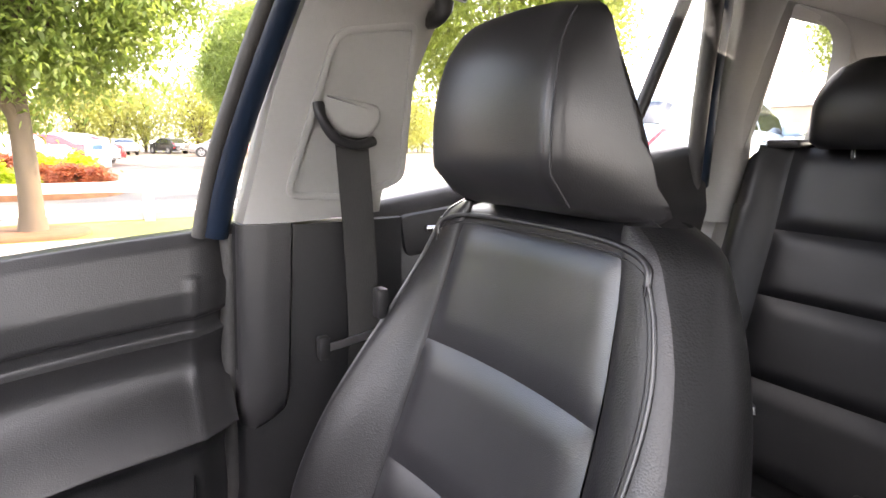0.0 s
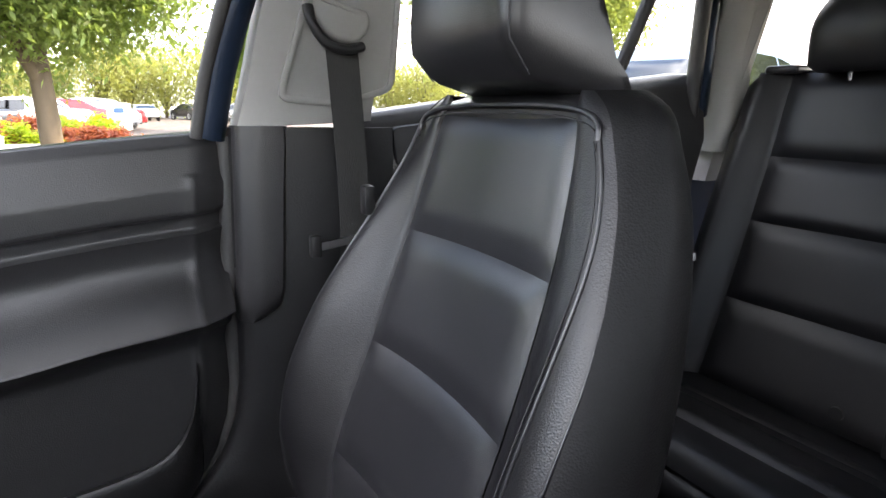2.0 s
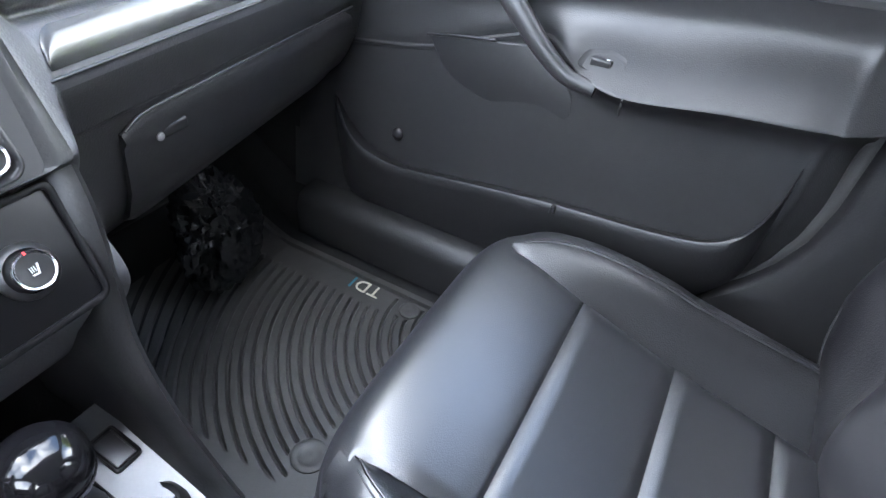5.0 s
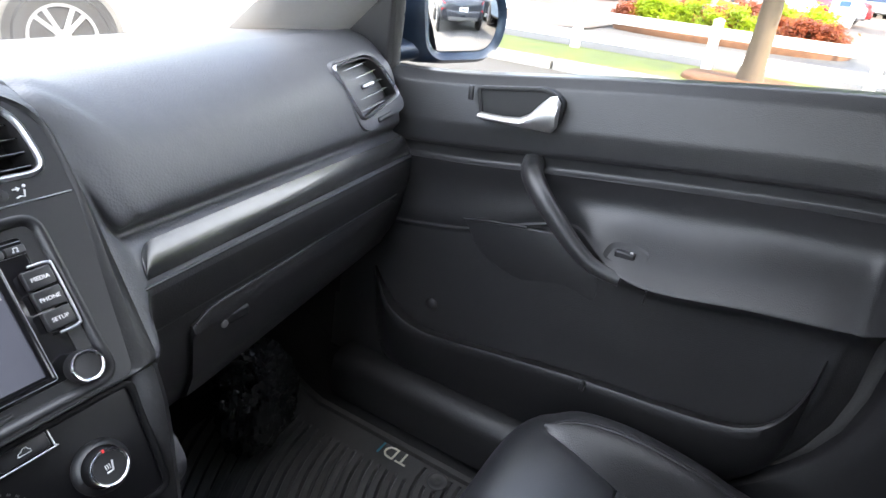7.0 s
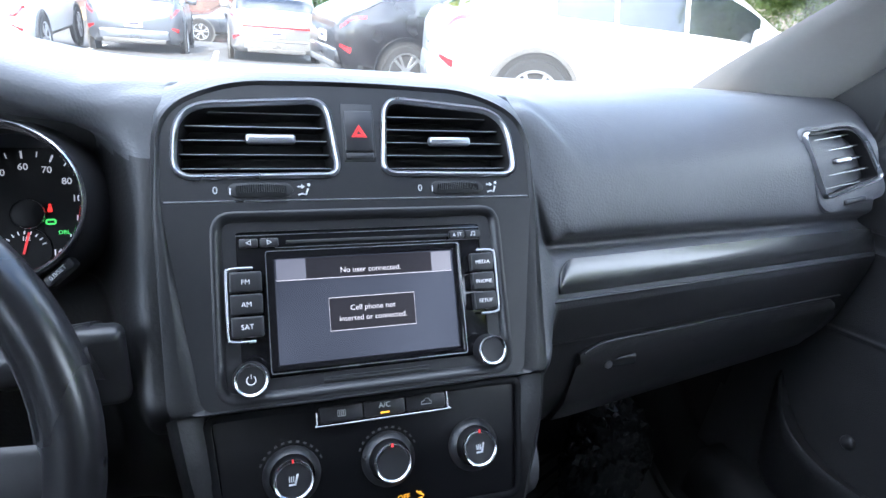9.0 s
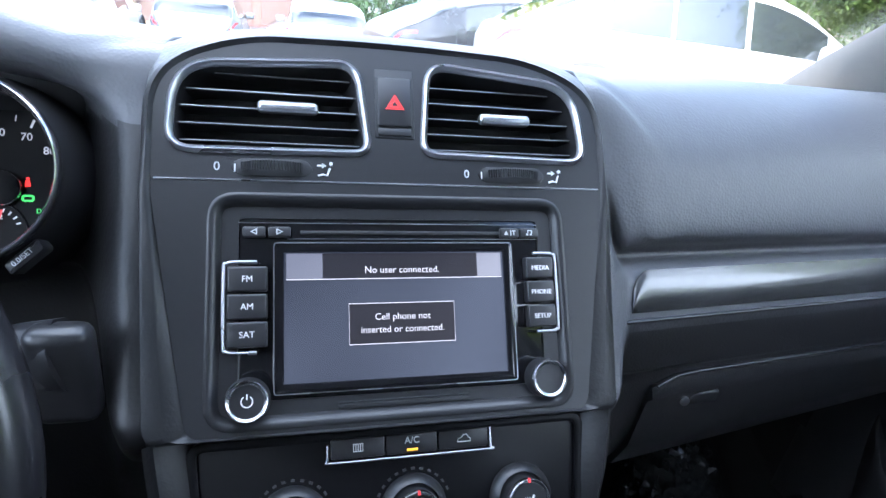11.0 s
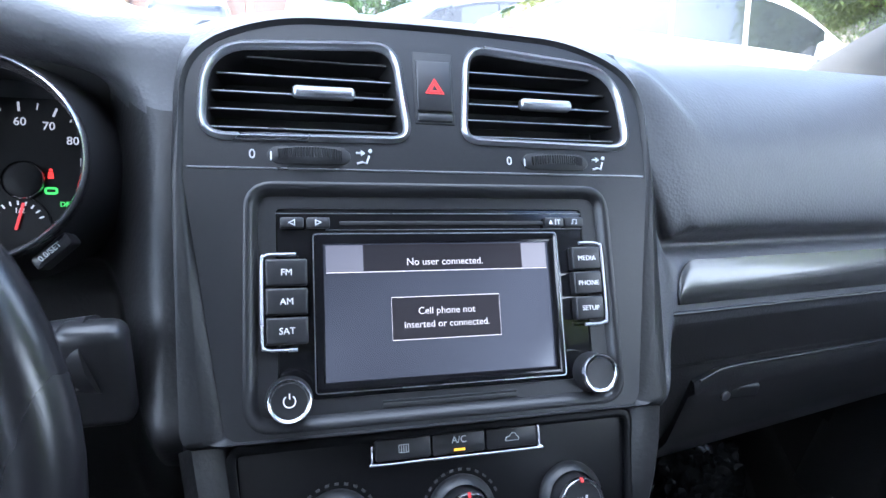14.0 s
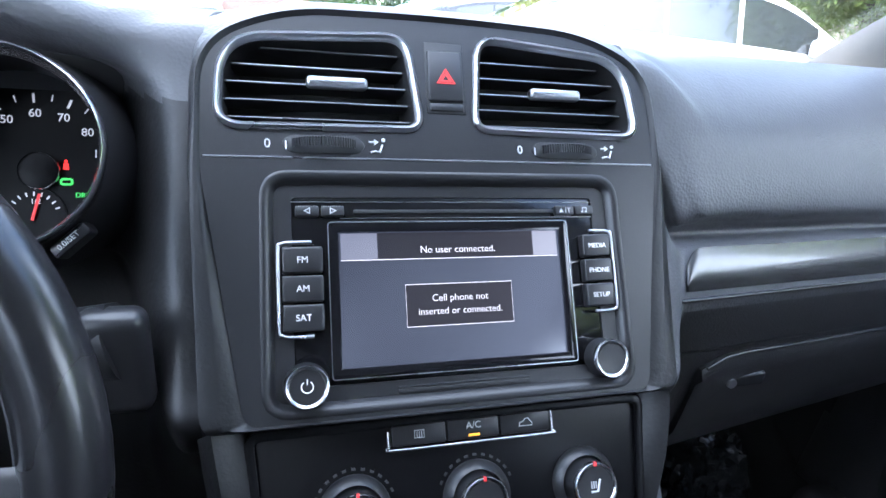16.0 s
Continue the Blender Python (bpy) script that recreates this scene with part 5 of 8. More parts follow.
for cx in (0.0, -0.175):
    m = DM @ Matrix.Translation((cx, 0, 0))
    part("dial_plate", lathe([(0.056, -0.012), (0.056, -0.003), (0.0003, -0.003)], 64, m), DIAL, clus, "black dial plate", smooth=30)
    part("dial_ring", lathe([(0.0512, 0.040), (0.0524, 0.0478), (0.0545, 0.0515), (0.0560, 0.050), (0.0564, 0.044)], 72, m @ Matrix.Translation((-0.0075, 0.005, 0)), hoop=True), CHROME, clus, "silver dial ring", smooth=60)
    part("dial_wall", lathe([(0.0545, -0.004), (0.0522, 0.046), (0.0555, 0.046), (0.0660, -0.004)], 72, m @ Matrix.Translation((-0.0075, 0.005, 0)), hoop=True), DEEP, clus, smooth=60)
    step = ("0", "10", "20", "30", "40", "50", "60", "70", "80", "100", "120", "140", "160")
    for i in range(25):
        a = radians(94 - 12.6 * (i - 12))
        big = i % 2 == 0
        mm = m @ pose(0, 0, 0, 0, 0, math.degrees(a) - 90)
        part("tick", moved(rbox(-0.0006 if big else -0.0003, 0.0006 if big else 0.0003, 0.0420 if big else 0.0435, 0.0475, -0.003, -0.0026, 0), mm), LIT_PRINT, clus)
        if big:
            v = step[i // 2] if cx == 0 else str(i // 4) if i % 4 == 0 else ""
            if v:
                words("figure", v, 0.0070, m @ Matrix.Translation((0.0355 * math.cos(a), 0.0355 * math.sin(a), -0.0028)), LIT_PRINT, clus)
    part("hub", lathe([(0.0108, -0.003), (0.0108, 0.000), (0.009, 0.0006), (0.0003, 0.0006)], 32, m), DIAL, clus, smooth=40)
    part("hub_ring", lathe([(0.0108, -0.002), (0.0114, -0.001), (0.0114, 0.0002), (0.0108, 0.001)], 36, m, hoop=True), CHROME, clus, smooth=60)
FD = DM @ Matrix.Translation((-0.003, -0.027, 0))
sub = part("fuel_dial", lathe([(0.0170, -0.003), (0.0170, -0.0015), (0.0158, -0.0015)], 40, FD), DIAL, clus, "small fuel dial", smooth=40)
for i in range(9):
    part("tick", moved(rbox(-0.0004, 0.0004, 0.0120, 0.0145, -0.0016, -0.0010, 0), FD @ pose(0, 0, 0, 0, 0, 70 - 17.5 * i)), LIT_PRINT, sub)
part("fuel_needle", moved(rbox(-0.0006, 0.0006, -0.003, 0.0135, -0.001, 0.0004, 0), FD @ pose(0, 0, 0, 0, 0, -14)), RED_PRINT, sub, "red needle")
words("half_mark", "1/2", 0.0045, FD @ Matrix.Translation((0.001, 0.0085, -0.001)), LIT_PRINT, sub)
part("belt_lamp", moved(join(lathe([(0.0011, 0), (0.0011, 0.0005)], 16), prism(rounded([(-0.002, -0.0065), (0.002, -0.0065), (0.0014, -0.0014), (-0.0014, -0.0014)], 0.0006, 3), 0, 0.0005)), DM @ Matrix.Translation((0.0138, 0.0065, -0.0028)) @ Matrix.Scale(0.8, 4)), LAMP_RED, clus, "lit red seat belt lamp")
ov = rounded([(-0.0036, -0.0022), (0.0036, -0.0022), (0.0036, 0.0022), (-0.0036, 0.0022)], 0.002, 5)
part("gear_lamp", moved(join(frame_ring(ov, inset(ov, 0.0012), 0, 0.0005)), DM @ Matrix.Translation((0.0140, -0.0062, -0.0028))), LAMP_GREEN, clus, "lit green pedal lamp", smooth=0)
words("drl_lettering", "DRL", 0.0042, DM @ Matrix.Translation((0.0225, -0.0145, -0.0026)), LAMP_GREEN, clus, label="lit green lettering")
RM = DM @ Matrix.Translation((0.0285, -0.0445, 0.040)) @ pose(0, 0, 0, 0, 0, 43)
rst = part("reset_button", prism(rounded([(-0.0115, -0.0038), (0.0115, -0.0038), (0.0125, 0.0038), (-0.0105, 0.0038)], 0.0025, 4), -0.012, 0.003, RM, 0.002), SATIN, clus, "satin black reset key", smooth=40)
words("reset_lettering", "0.0/SET", 0.0044, RM @ Matrix.Translation((0, 0, 0.0038)), PRINT, rst)
tq = [Vector((-0.56, 0.86, 0.875)), Vector((-0.185, 0.86, 0.875)), Vector((-0.185, 0.835, 1.02)), Vector((-0.56, 0.835, 1.02))]
part("back_plate", ([*tq, *[p + Vector((0, 0.01, 0)) for p in tq]], [(0, 1, 2, 3), (4, 5, 6, 7), (0, 1, 5, 4), (1, 2, 6, 5), (2, 3, 7, 6), (3, 0, 4, 7)]), DEEP, clus)

# ---- steering wheel and stalk ----
wheel = thing("steering_wheel", "black leather steering wheel", "steering wheel", (-0.362, 0.66, 0.70))
WM = Matrix.LocRotScale((-0.371, 0.635, 0.86), Matrix(((1, 0, 0), (0, 0.42, -0.908), (0, 0.908, 0.42))).to_quaternion(), None)
WR = 0.182
part("rim", moved(tube([(WR * math.cos(a), WR * math.sin(a) * 0.985, 0) for a in (2 * math.pi * i / 72 for i in range(72))], 0.0165, 14, closed=True, flat=1.1), WM), RIM, wheel, "black leather rim", smooth=80)
part("rim_stitching", moved(tube([((WR - 0.0172) * math.cos(a), (WR - 0.0172) * math.sin(a) * 0.985, 0.002) for a in (2 * math.pi * i / 72 for i in range(72))], 0.0009, 5, closed=True), WM), THREAD, wheel, smooth=80)
part("airbag_pad", moved(prism(rounded([(-0.085, -0.06), (0.085, -0.06), (0.075, 0.055), (-0.075, 0.055)], 0.03, 6), -0.03, 0.015, None, 0.012), WM), SOFT, wheel, "black airbag pad", smooth=60)
for sx in (-1, 1):
    sp = part("spoke", moved(loft([[(sx * r, -0.012 + h, 0.006), (sx * r, -0.012 + h * 0.8, 0.011), (sx * r, -0.012 - h * 0.8, 0.011), (sx * r, -0.012 - h, 0.006), (sx * r, -0.012, -0.012)] for r, h in ((0.06, 0.034), (0.11, 0.03), (0.15, 0.024), (0.178, 0.022))]), WM), SATIN, wheel, "satin black spoke", smooth=50)
    for j in range(3):
        part("spoke_key", moved(rbox(sx * 0.125 - 0.012, sx * 0.125 + 0.012, -0.032 + j * 0.014, -0.021 + j * 0.014, 0.008, 0.0145, 0.002, 2), WM), HARD, sp)
part("column", moved(lathe([(0.06, -0.17), (0.055, -0.06), (0.05, -0.02)], 24), WM), HARD, wheel, "black column shroud", smooth=60)
stalk = thing("wiper_stalk", "black wiper stalk with grey print", "stalk", (-0.21, 0.74, 0.86))
part("arm", tube(smooth_path([(-0.30, 0.735, 0.848), (-0.25, 0.733, 0.858), (-0.21, 0.728, 0.866), (-0.186, 0.722, 0.872)], 5), [0.008] * 5 + [0.012] * 5 + [0.0165] * 6, 12, flat=1.4), SATIN, stalk, smooth=80)
part("tip", rbox(-0.206, -0.172, 0.710, 0.730, 0.832, 0.893, 0.008, 4), SATIN, stalk, "satin black stalk tip")
part("tip_print", rbox(-0.2, -0.195, 0.7094, 0.7102, 0.860, 0.868, 0), DIM_PRINT, stalk)

# ---- centre console ----
con = thing("centre_console", "black centre console with silver shifter plate", "console", (0, 0.45, 0.32))
for sx in (-1, 1):
    edge = smooth_path([(0.151, 0.700, 0.828), (0.145, 0.682, 0.795), (0.134, 0.664, 0.735), (0.124, 0.648, 0.680), (0.117, 0.612, 0.62), (0.113, 0.555, 0.553), (0.108, 0.47, 0.498), (0.10, 0.20, 0.49)], 6)
    rings = []
    for p in edge:
        inn = curve_at([(0.50, 0.017), (0.62, 0.018), (0.72, 0.034)], p.z)
        rings.append([(sx * (p.x - inn), p.y + 0.03, p.z - 0.012), (sx * (p.x - inn * 0.6), p.y - 0.002, p.z - 0.001), (sx * (p.x - 0.008), p.y - 0.006, p.z + 0.001), (sx * p.x, p.y + 0.002, p.z - 0.008), (sx * (p.x + 0.004), p.y + 0.03, p.z - 0.03), (sx * (p.x + 0.006), p.y + 0.16, max(p.z - 0.16, 0.32)), (sx * (p.x - inn), p.y + 0.16, max(p.z - 0.16, 0.32))])
    # darker plastic than the soft skin carries the footwell's shade on the cheeks
    part("console_cheek", loft(rings), HARD, con, "black console cheek, darkened for the dim footwell", smooth=60)
part("console_body", join(rbox(-0.10, 0.10, -0.25, 0.62, 0.31, 0.475, 0.01, 2), rbox(-0.105, 0.105, 0.56, 1.10, 0.31, 0.52, 0.01, 2)), HARD, con, smooth=50)
pl = [(0.72, 0.563), (0.68, 0.552), (0.60, 0.53), (0.54, 0.512), (0.44, 0.49)]
part("shift_plate", loft([[(-0.106, y, z - 0.02), (-0.106, y, z + 0.004), (-0.098, y, z), (0.098, y, z), (0.106, y, z + 0.004), (0.106, y, z - 0.02)] for y, z in pl]), SHIFT_SILVER, con, "silver shifter plate", smooth=30)
part("shift_gate", loft([[(-0.058, y, z), (-0.055, y, z + 0.004), (0.045, y, z + 0.004), (0.048, y, z)] for y, z in pl[1:4]]), GLOSS, con, "gloss black shift gate", smooth=30)
KM = Matrix.LocRotScale((0.077, 0.671, 0.5505), Matrix(((1, 0, 0), (0, 0.964, -0.265), (0, 0.265, 0.964))).to_quaternion(), None)
well = rounded([(-0.0145, -0.021), (0.0145, -0.021), (0.0145, 0.021), (-0.0145, 0.021)], 0.005, 4)
key = part("console_key", prism(inset(well, 0.0045), 0.0, 0.0022, KM, 0.0006), SHIFT_SILVER, con, "blank silver key", smooth=30)
part("key_rim", frame_ring(well, inset(well, 0.0035), -0.002, 0.0036, KM, 0.0012), SATIN, key, "raised black rim of the key", smooth=50)
cup = part("cup_holder", lathe([(0.034, -0.05), (0.034, 0.006), (0.037, 0.009), (0.041, 0.006), (0.043, -0.002)], 40, Matrix.Translation((0.046, 0.603, 0.531)) @ pose(0, 0, 0, -17)), SATIN, con, "round black cup holder", smooth=50)
part("armrest_post", rbox(-0.060, 0.060, -0.13, 0.02, 0.46, 0.69, 0.012, 3), HARD, con, "black plastic armrest post", smooth=60)
arm_rest = part("armrest_pad", rbox(-0.094, 0.110, -0.142, 0.105, 0.668, 0.748, 0.028, 5), LEATHER_GRAIN, con, "black padded leather console armrest", smooth=70)
part("armrest_seam", tube([(0.1105, y, 0.716) for y in np.linspace(-0.112, 0.076, 12)], 0.0014, 6), THREAD, arm_rest, smooth=80)
part("console_bin", rbox(-0.085, 0.085, -0.22, 0.26, 0.46, 0.50, 0.012, 3), HARD, con, "black plastic console lid", smooth=50)
gear = thing("gear_shifter", "gear lever with black and silver knob", "gear lever", (-0.01, 0.66, 0.54))
gm = Matrix.Translation((0.004, 0.645, 0.553)) @ pose(0, 0, 0, 12, 4, 0) @ Matrix.Scale(1.2, 4)
part("lever", moved(lathe([(0.02, -0.02), (0.012, 0.01), (0.008, 0.03), (0.008, 0.06)], 20), gm), CHROME, gear, smooth=60)
part("gaiter", moved(lathe([(0.042, -0.022), (0.038, -0.008), (0.030, 0.004), (0.022, 0.016), (0.012, 0.022)], 24), gm), LEATHER, gear, "black leather gaiter", smooth=60)
part("knob", moved(lathe([(0.012, 0.055), (0.020, 0.062), (0.026, 0.078), (0.028, 0.092), (0.026, 0.104), (0.020, 0.112), (0.010, 0.116), (0.0003, 0.117)], 28), gm), GLOSS, gear, "gloss black knob", smooth=60)
part("knob_band", moved(lathe([(0.0215, 0.062), (0.0275, 0.078), (0.0285, 0.084), (0.0278, 0.086)], 28, hoop=True), gm), CHROME, gear, "chrome band", smooth=60)


# ---- seats ----
BACK_Y = [(0.42, 0.025), (0.50, 0.028), (0.54, 0.035), (0.585, 0.036), (0.63, 0.030), (0.673, 0.021), (0.813, -0.036), (0.955, -0.086), (1.05, -0.112), (1.10, -0.124), (1.14, -0.140)]
BACK_W = [(0.42, 0.20), (0.50, 0.225), (0.58, 0.240), (0.70, 0.247), (0.82, 0.238), (0.93, 0.221), (1.02, 0.200), (1.07, 0.183), (1.105, 0.165), (1.125, 0.125), (1.135, 0.09)]
SEAM_X = [(0.48, 0.118), (0.62, 0.132), (0.75, 0.142), (0.95, 0.137), (1.08, 0.122), (1.11, 0.112)]


def puff(t, edge=0.06):
    """0 at the seams, 1 between them."""
    a = min(t, 1 - t) / (edge * 1.5)
    return 1.0 if a >= 1 else math.sin(max(a, 0) * math.pi / 2) ** 0.85


def build_front_seat(name, label, cx):
    seat = thing(name, label, "car seat", (cx, 0.2, 0.32))
    # middle panels of the backrest
    cuts = [0.50, 0.673, 0.813, 0.955, 1.098]
    rise = [(0.42, 0.006), (0.53, 0.012), (0.607, 0.033), (0.69, 0.055), (0.76, 0.070), (0.84, 0.067), (0.916, 0.046), (0.985, 0.022), (1.047, 0.004), (1.13, -0.004)]
    for z0, z1 in zip(cuts, cuts[1:]):
        def f(u, v, z0=z0, z1=z1):
            z = z0 + (z1 - z0) * v
            w = soft_at(SEAM_X, z)
            x = (2 * u - 1) * w
            y = soft_at(BACK_Y, z)
            p = puff(v, 0.16) * puff(u, 0.08)
            return (cx + x, y + 0.012 * (x / 0.14) ** 2 - 0.003 + 0.007 * p, z + 0.003 * p)
        part("centre_panel", grid(f, 36, 30), LEATHER, seat, "black leather centre panel", smooth=80)
    # side bolsters and flanks: one round skin from the panel's seam over the swelling to the back
    for sx in (1, -1):
        lift = 1.0 if sx > 0 else 0.36
        EDGE = [(0.42, 0.62), (1.12, 0.62)] if sx > 0 else [(0.42, 0.50), (0.70, 0.495), (0.80, 0.49), (0.90, 0.55), (0.95, 0.56), (1.02, 0.54), (1.06, 0.50), (1.12, 0.42)]

        def skin(z, v, sx=sx, lift=lift):
            w0, w1, y0 = soft_at(SEAM_X, min(z, 1.11)), soft_at(BACK_W, z), soft_at(BACK_Y, z)
            h = soft_at(rise, z) * lift
            dep = soft_at([(0.47, 0.10), (0.8, 0.10), (1.0, 0.085), (1.1, 0.06), (1.13, 0.05)], z)
            w = w1 - w0
            prof = [(0.0, w0, 0.001), (0.04, w0 + w * 0.05, 0.0065 + h * 0.03), (0.18, w0 + w * 0.27, 0.008 + h * 0.26), (0.31, w0 + w * 0.49, 0.006 + h * 0.58), (0.43, w0 + w * 0.72, 0.003 + h * 0.86), (0.54, w0 + w * 0.92, h * 0.98), (0.62, w1, h * 0.84),
                    (0.70, w1 + 0.011, h * 0.55 - dep * 0.15), (0.80, w1 + 0.017, h * 0.2 - dep * 0.42), (0.90, w1 + 0.010, -dep * 0.75), (1.0, w1 - 0.012, -dep)]
            if sx < 0:
                prof[1:8] = [(0.04, w0 + w * 0.06, 0.006 + h * 0.12), (0.18, w0 + w * 0.28, 0.010 + h * 0.55), (0.31, w0 + w * 0.50, 0.010 + h * 0.86), (0.43, w0 + w * 0.72, 0.007 + h), (0.54, w0 + w * 0.90, 0.002 + h * 0.90), (0.62, w0 + w * 1.02, h * 0.62 - dep * 0.05), (0.70, w1 + 0.012, h * 0.40 - dep * 0.20)]
            return Vector((cx + sx * soft_at([(q[0], q[1]) for q in prof], v), y0 + soft_at([(q[0], q[2]) for q in prof], v) + 0.004, z))
        part("backrest_bolster", grid(lambda u, v: skin(0.42 + 0.70 * u, curve_at(EDGE, 0.42 + 0.70 * u) * v), 100, 44), LEATHER_GRAIN, seat, "black grained leather side bolster", smooth=80)
        # inboard flank takes the shade-darkened material, outboard one the plain leather
        part("backrest_flank", grid(lambda u, v: skin(0.42 + 0.70 * u, 1 - (1 - curve_at(EDGE, 0.42 + 0.70 * u)) * (1 - v)), 100, 22), LEATHER if sx == 1 else FLANK_SHADED, seat, "black leather flank", smooth=80)
        if sx > 0:
            line = [skin(z, 0.60) for z in np.linspace(0.50, 1.095, 40)]
            part("piping", tube(line, 0.0026, 6), LEATHER, seat, "black leather piping", smooth=80)
            part("stitching", tube([p + Vector((-0.006, 0.0022, 0)) for p in line], 0.0008, 5), THREAD, seat, smooth=80)
        else:
            # piped edge low down, dying out at the shoulder, and its short end behind
            for z0, z1, v1 in ((0.50, 0.925, 0.0), (0.985, 0.993, 0.36)):
                line = [skin(z, curve_at(EDGE, z) + v1) + Vector((sx * 0.0006, 0.0006, 0)) for z in np.linspace(z0, z1, 30)]
                part("piping", tube(line, [0.0021 * min(1.0, 0.15 + 3.0 * (1 - i / 29)) for i in range(30)], 6), LEATHER, seat, "black leather piping", smooth=80)
            seam = [skin(z, soft_at([(0.55, 0.26), (0.70, 0.27), (0.80, 0.285), (0.90, 0.345), (1.0, 0.42), (1.05, 0.40), (1.078, 0.365)], z)) + Vector((0, 0.0006, 0)) for z in np.linspace(0.56, 1.078, 50)]
            part("seam_piping", tube(seam, 0.0022, 6), LEATHER, seat, "raised leather seam", smooth=80)
            part("stitching", tube([p + Vector((0.006, 0.0006, 0)) for p in seam], 0.0008, 5), THREAD, seat, smooth=80)
    # back shell
    rings = []
    for z in np.linspace(0.46, 1.128, 24):
        w1, y0 = soft_at(BACK_W, z) - 0.02, soft_at(BACK_Y, z)
        dep = soft_at([(0.47, 0.13), (0.8, 0.12), (1.0, 0.10), (1.1, 0.07), (1.13, 0.05)], z)
        rings.append([(cx + w1 * math.cos(a), y0 - 0.012 - (dep - 0.012) * (0.35 + 0.65 * abs(math.sin(a)) if math.sin(a) < 0 else -0.0) , z) for a in np.linspace(-math.pi, 0, 13)] + [(cx + w1 * 0.6, y0 - 0.01, z), (cx - w1 * 0.6, y0 - 0.01, z)])
    part("back_shell", loft(rings), LEATHER, seat, "black padded back", smooth=80)
    # top roll with its piped front edge
    top = []
    for i in range(33):
        a = math.pi * i / 32
        top.append((cx + math.copysign(abs(math.cos(a)) ** 0.6, math.cos(a)) * 0.156, -0.110 - 0.010 * math.sin(a), 1.076 + 0.030 * max(0.0, math.sin(a)) ** 0.6))
    ends = [min(1.0, 0.12 + 1.6 * math.sin(math.pi * i / 32)) for i in range(33)]
    part("top_roll", loft([[Vector(p) + Vector(o) * k for o in ((0, 0.002, -0.004), (0, -0.004, 0.004), (0, -0.016, 0.012), (0, -0.034, 0.016), (0, -0.055, 0.010), (0, -0.072, -0.010), (0, -0.078, -0.035), (0, -0.03, -0.06))] for p, k in zip(top, ends)]), LEATHER_GRAIN, seat, "black leather shoulder roll", smooth=80)
    part("top_piping", tube([Vector(p) + Vector((0, 0.006, 0.002)) for p in top], 0.003, 6), LEATHER, seat, smooth=80)
    part("top_stitching", tube([Vector(p) + Vector((0, 0.008, -0.006)) for p in top], 0.0008, 5), THREAD, seat, smooth=80)
    part("belt_clip", rbox(cx + 0.205, cx + 0.225, -0.062, -0.046, 0.963, 1.003, 0.004, 2), HARD, seat, "black belt clip")
    # headrest: wedge with a stitched front panel
    hr = part("headrest", headrest_body(cx), HEAD_LEATHER, seat, "black leather headrest with stitched side seams", smooth=80)
    for sx in (1, -1):
        part("headrest_seam", tube([Vector(headrest_point(cx, sx * 0.60, v)) + Vector((sx * 0.0004, 0.0006, 0)) for v in np.linspace(0.04, 0.95, 24)], 0.0012, 5), THREAD, hr, smooth=80)
        part("headrest_post", tube([(cx + sx * 0.045, -0.156, 1.08), (cx + sx * 0.045, -0.146, 1.17)], 0.006, 12), CHROME, seat, "chrome headrest post", smooth=80)
        part("post_collar", lathe([(0.014, 0), (0.014, 0.006), (0.009, 0.009)], 20, Matrix.Translation((cx + sx * 0.045, -0.156, 1.112))), SATIN, seat)
    # cushion: flat panels between sunk seams, a rolled front, a low leaf of bolster each side and the outer wrap
    CZ = [(-0.05, 0.486), (0.02, 0.500), (0.082, 0.513), (0.213, 0.546), (0.342, 0.587), (0.40, 0.601), (0.45, 0.604)]
    inner = {1: [(0.0, 0.136), (0.342, 0.138), (0.40, 0.147), (0.455, 0.166), (0.475, 0.196), (0.492, 0.220), (0.51, 0.236)],
             -1: [(0.0, 0.150), (0.082, 0.155), (0.21, 0.172), (0.342, 0.186), (0.40, 0.189), (0.455, 0.192), (0.475, 0.206), (0.492, 0.224), (0.51, 0.236)]}
    cuts = [-0.03, 0.082, 0.213, 0.342]
    for y0, y1 in zip(cuts, cuts[1:]):
        def f(u, v, y0=y0, y1=y1):
            y = y0 + (y1 - y0) * v
            x = -soft_at(inner[-1], y) + (soft_at(inner[-1], y) + soft_at(inner[1], y)) * u
            p = puff(v, 0.11) * puff(u, 0.045)
            return (cx + x, y, soft_at(CZ, y) - 0.005 + 0.0085 * p)
        part("cushion_panel", grid(f, 48, 34), LEATHER, seat, "black leather cushion panel", smooth=80)

    def nose(u, v):
        path = [(0.342, 0.582), (0.349, 0.589), (0.375, 0.5965), (0.41, 0.603), (0.45, 0.6045), (0.475, 0.600), (0.492, 0.588), (0.503, 0.568), (0.507, 0.535), (0.504, 0.48), (0.49, 0.43)]
        t = v * (len(path) - 1)
        y, z = soft_at([(i, q[0]) for i, q in enumerate(path)], t), soft_at([(i, q[1]) for i, q in enumerate(path)], t)
        yy = y if t < 7 else 0.51
        a, b = soft_at(inner[-1], yy), soft_at(inner[1], yy)
        x = -a + (a + b) * u
        k = min(1.0, max(0.0, (t - 3.5) / 3.5))
        r = abs(2 * u - 1) ** 6
        edge = 1 - puff(u, 0.035) if t < 4.6 else 0.0
        return (cx + x, y - 0.035 * r * k, z - 0.020 * r * k - 0.005 * edge)
    part("cushion_nose", grid(nose, 64, 60), LEATHER, seat, "black leather front roll of the cushion", smooth=80)
    for sx in (1, -1):
        crest_x = [(-0.05, 0.205), (0.10, 0.208), (0.25, 0.207), (0.34, 0.204), (0.40, 0.196), (0.43, 0.184), (0.455, 0.168)]
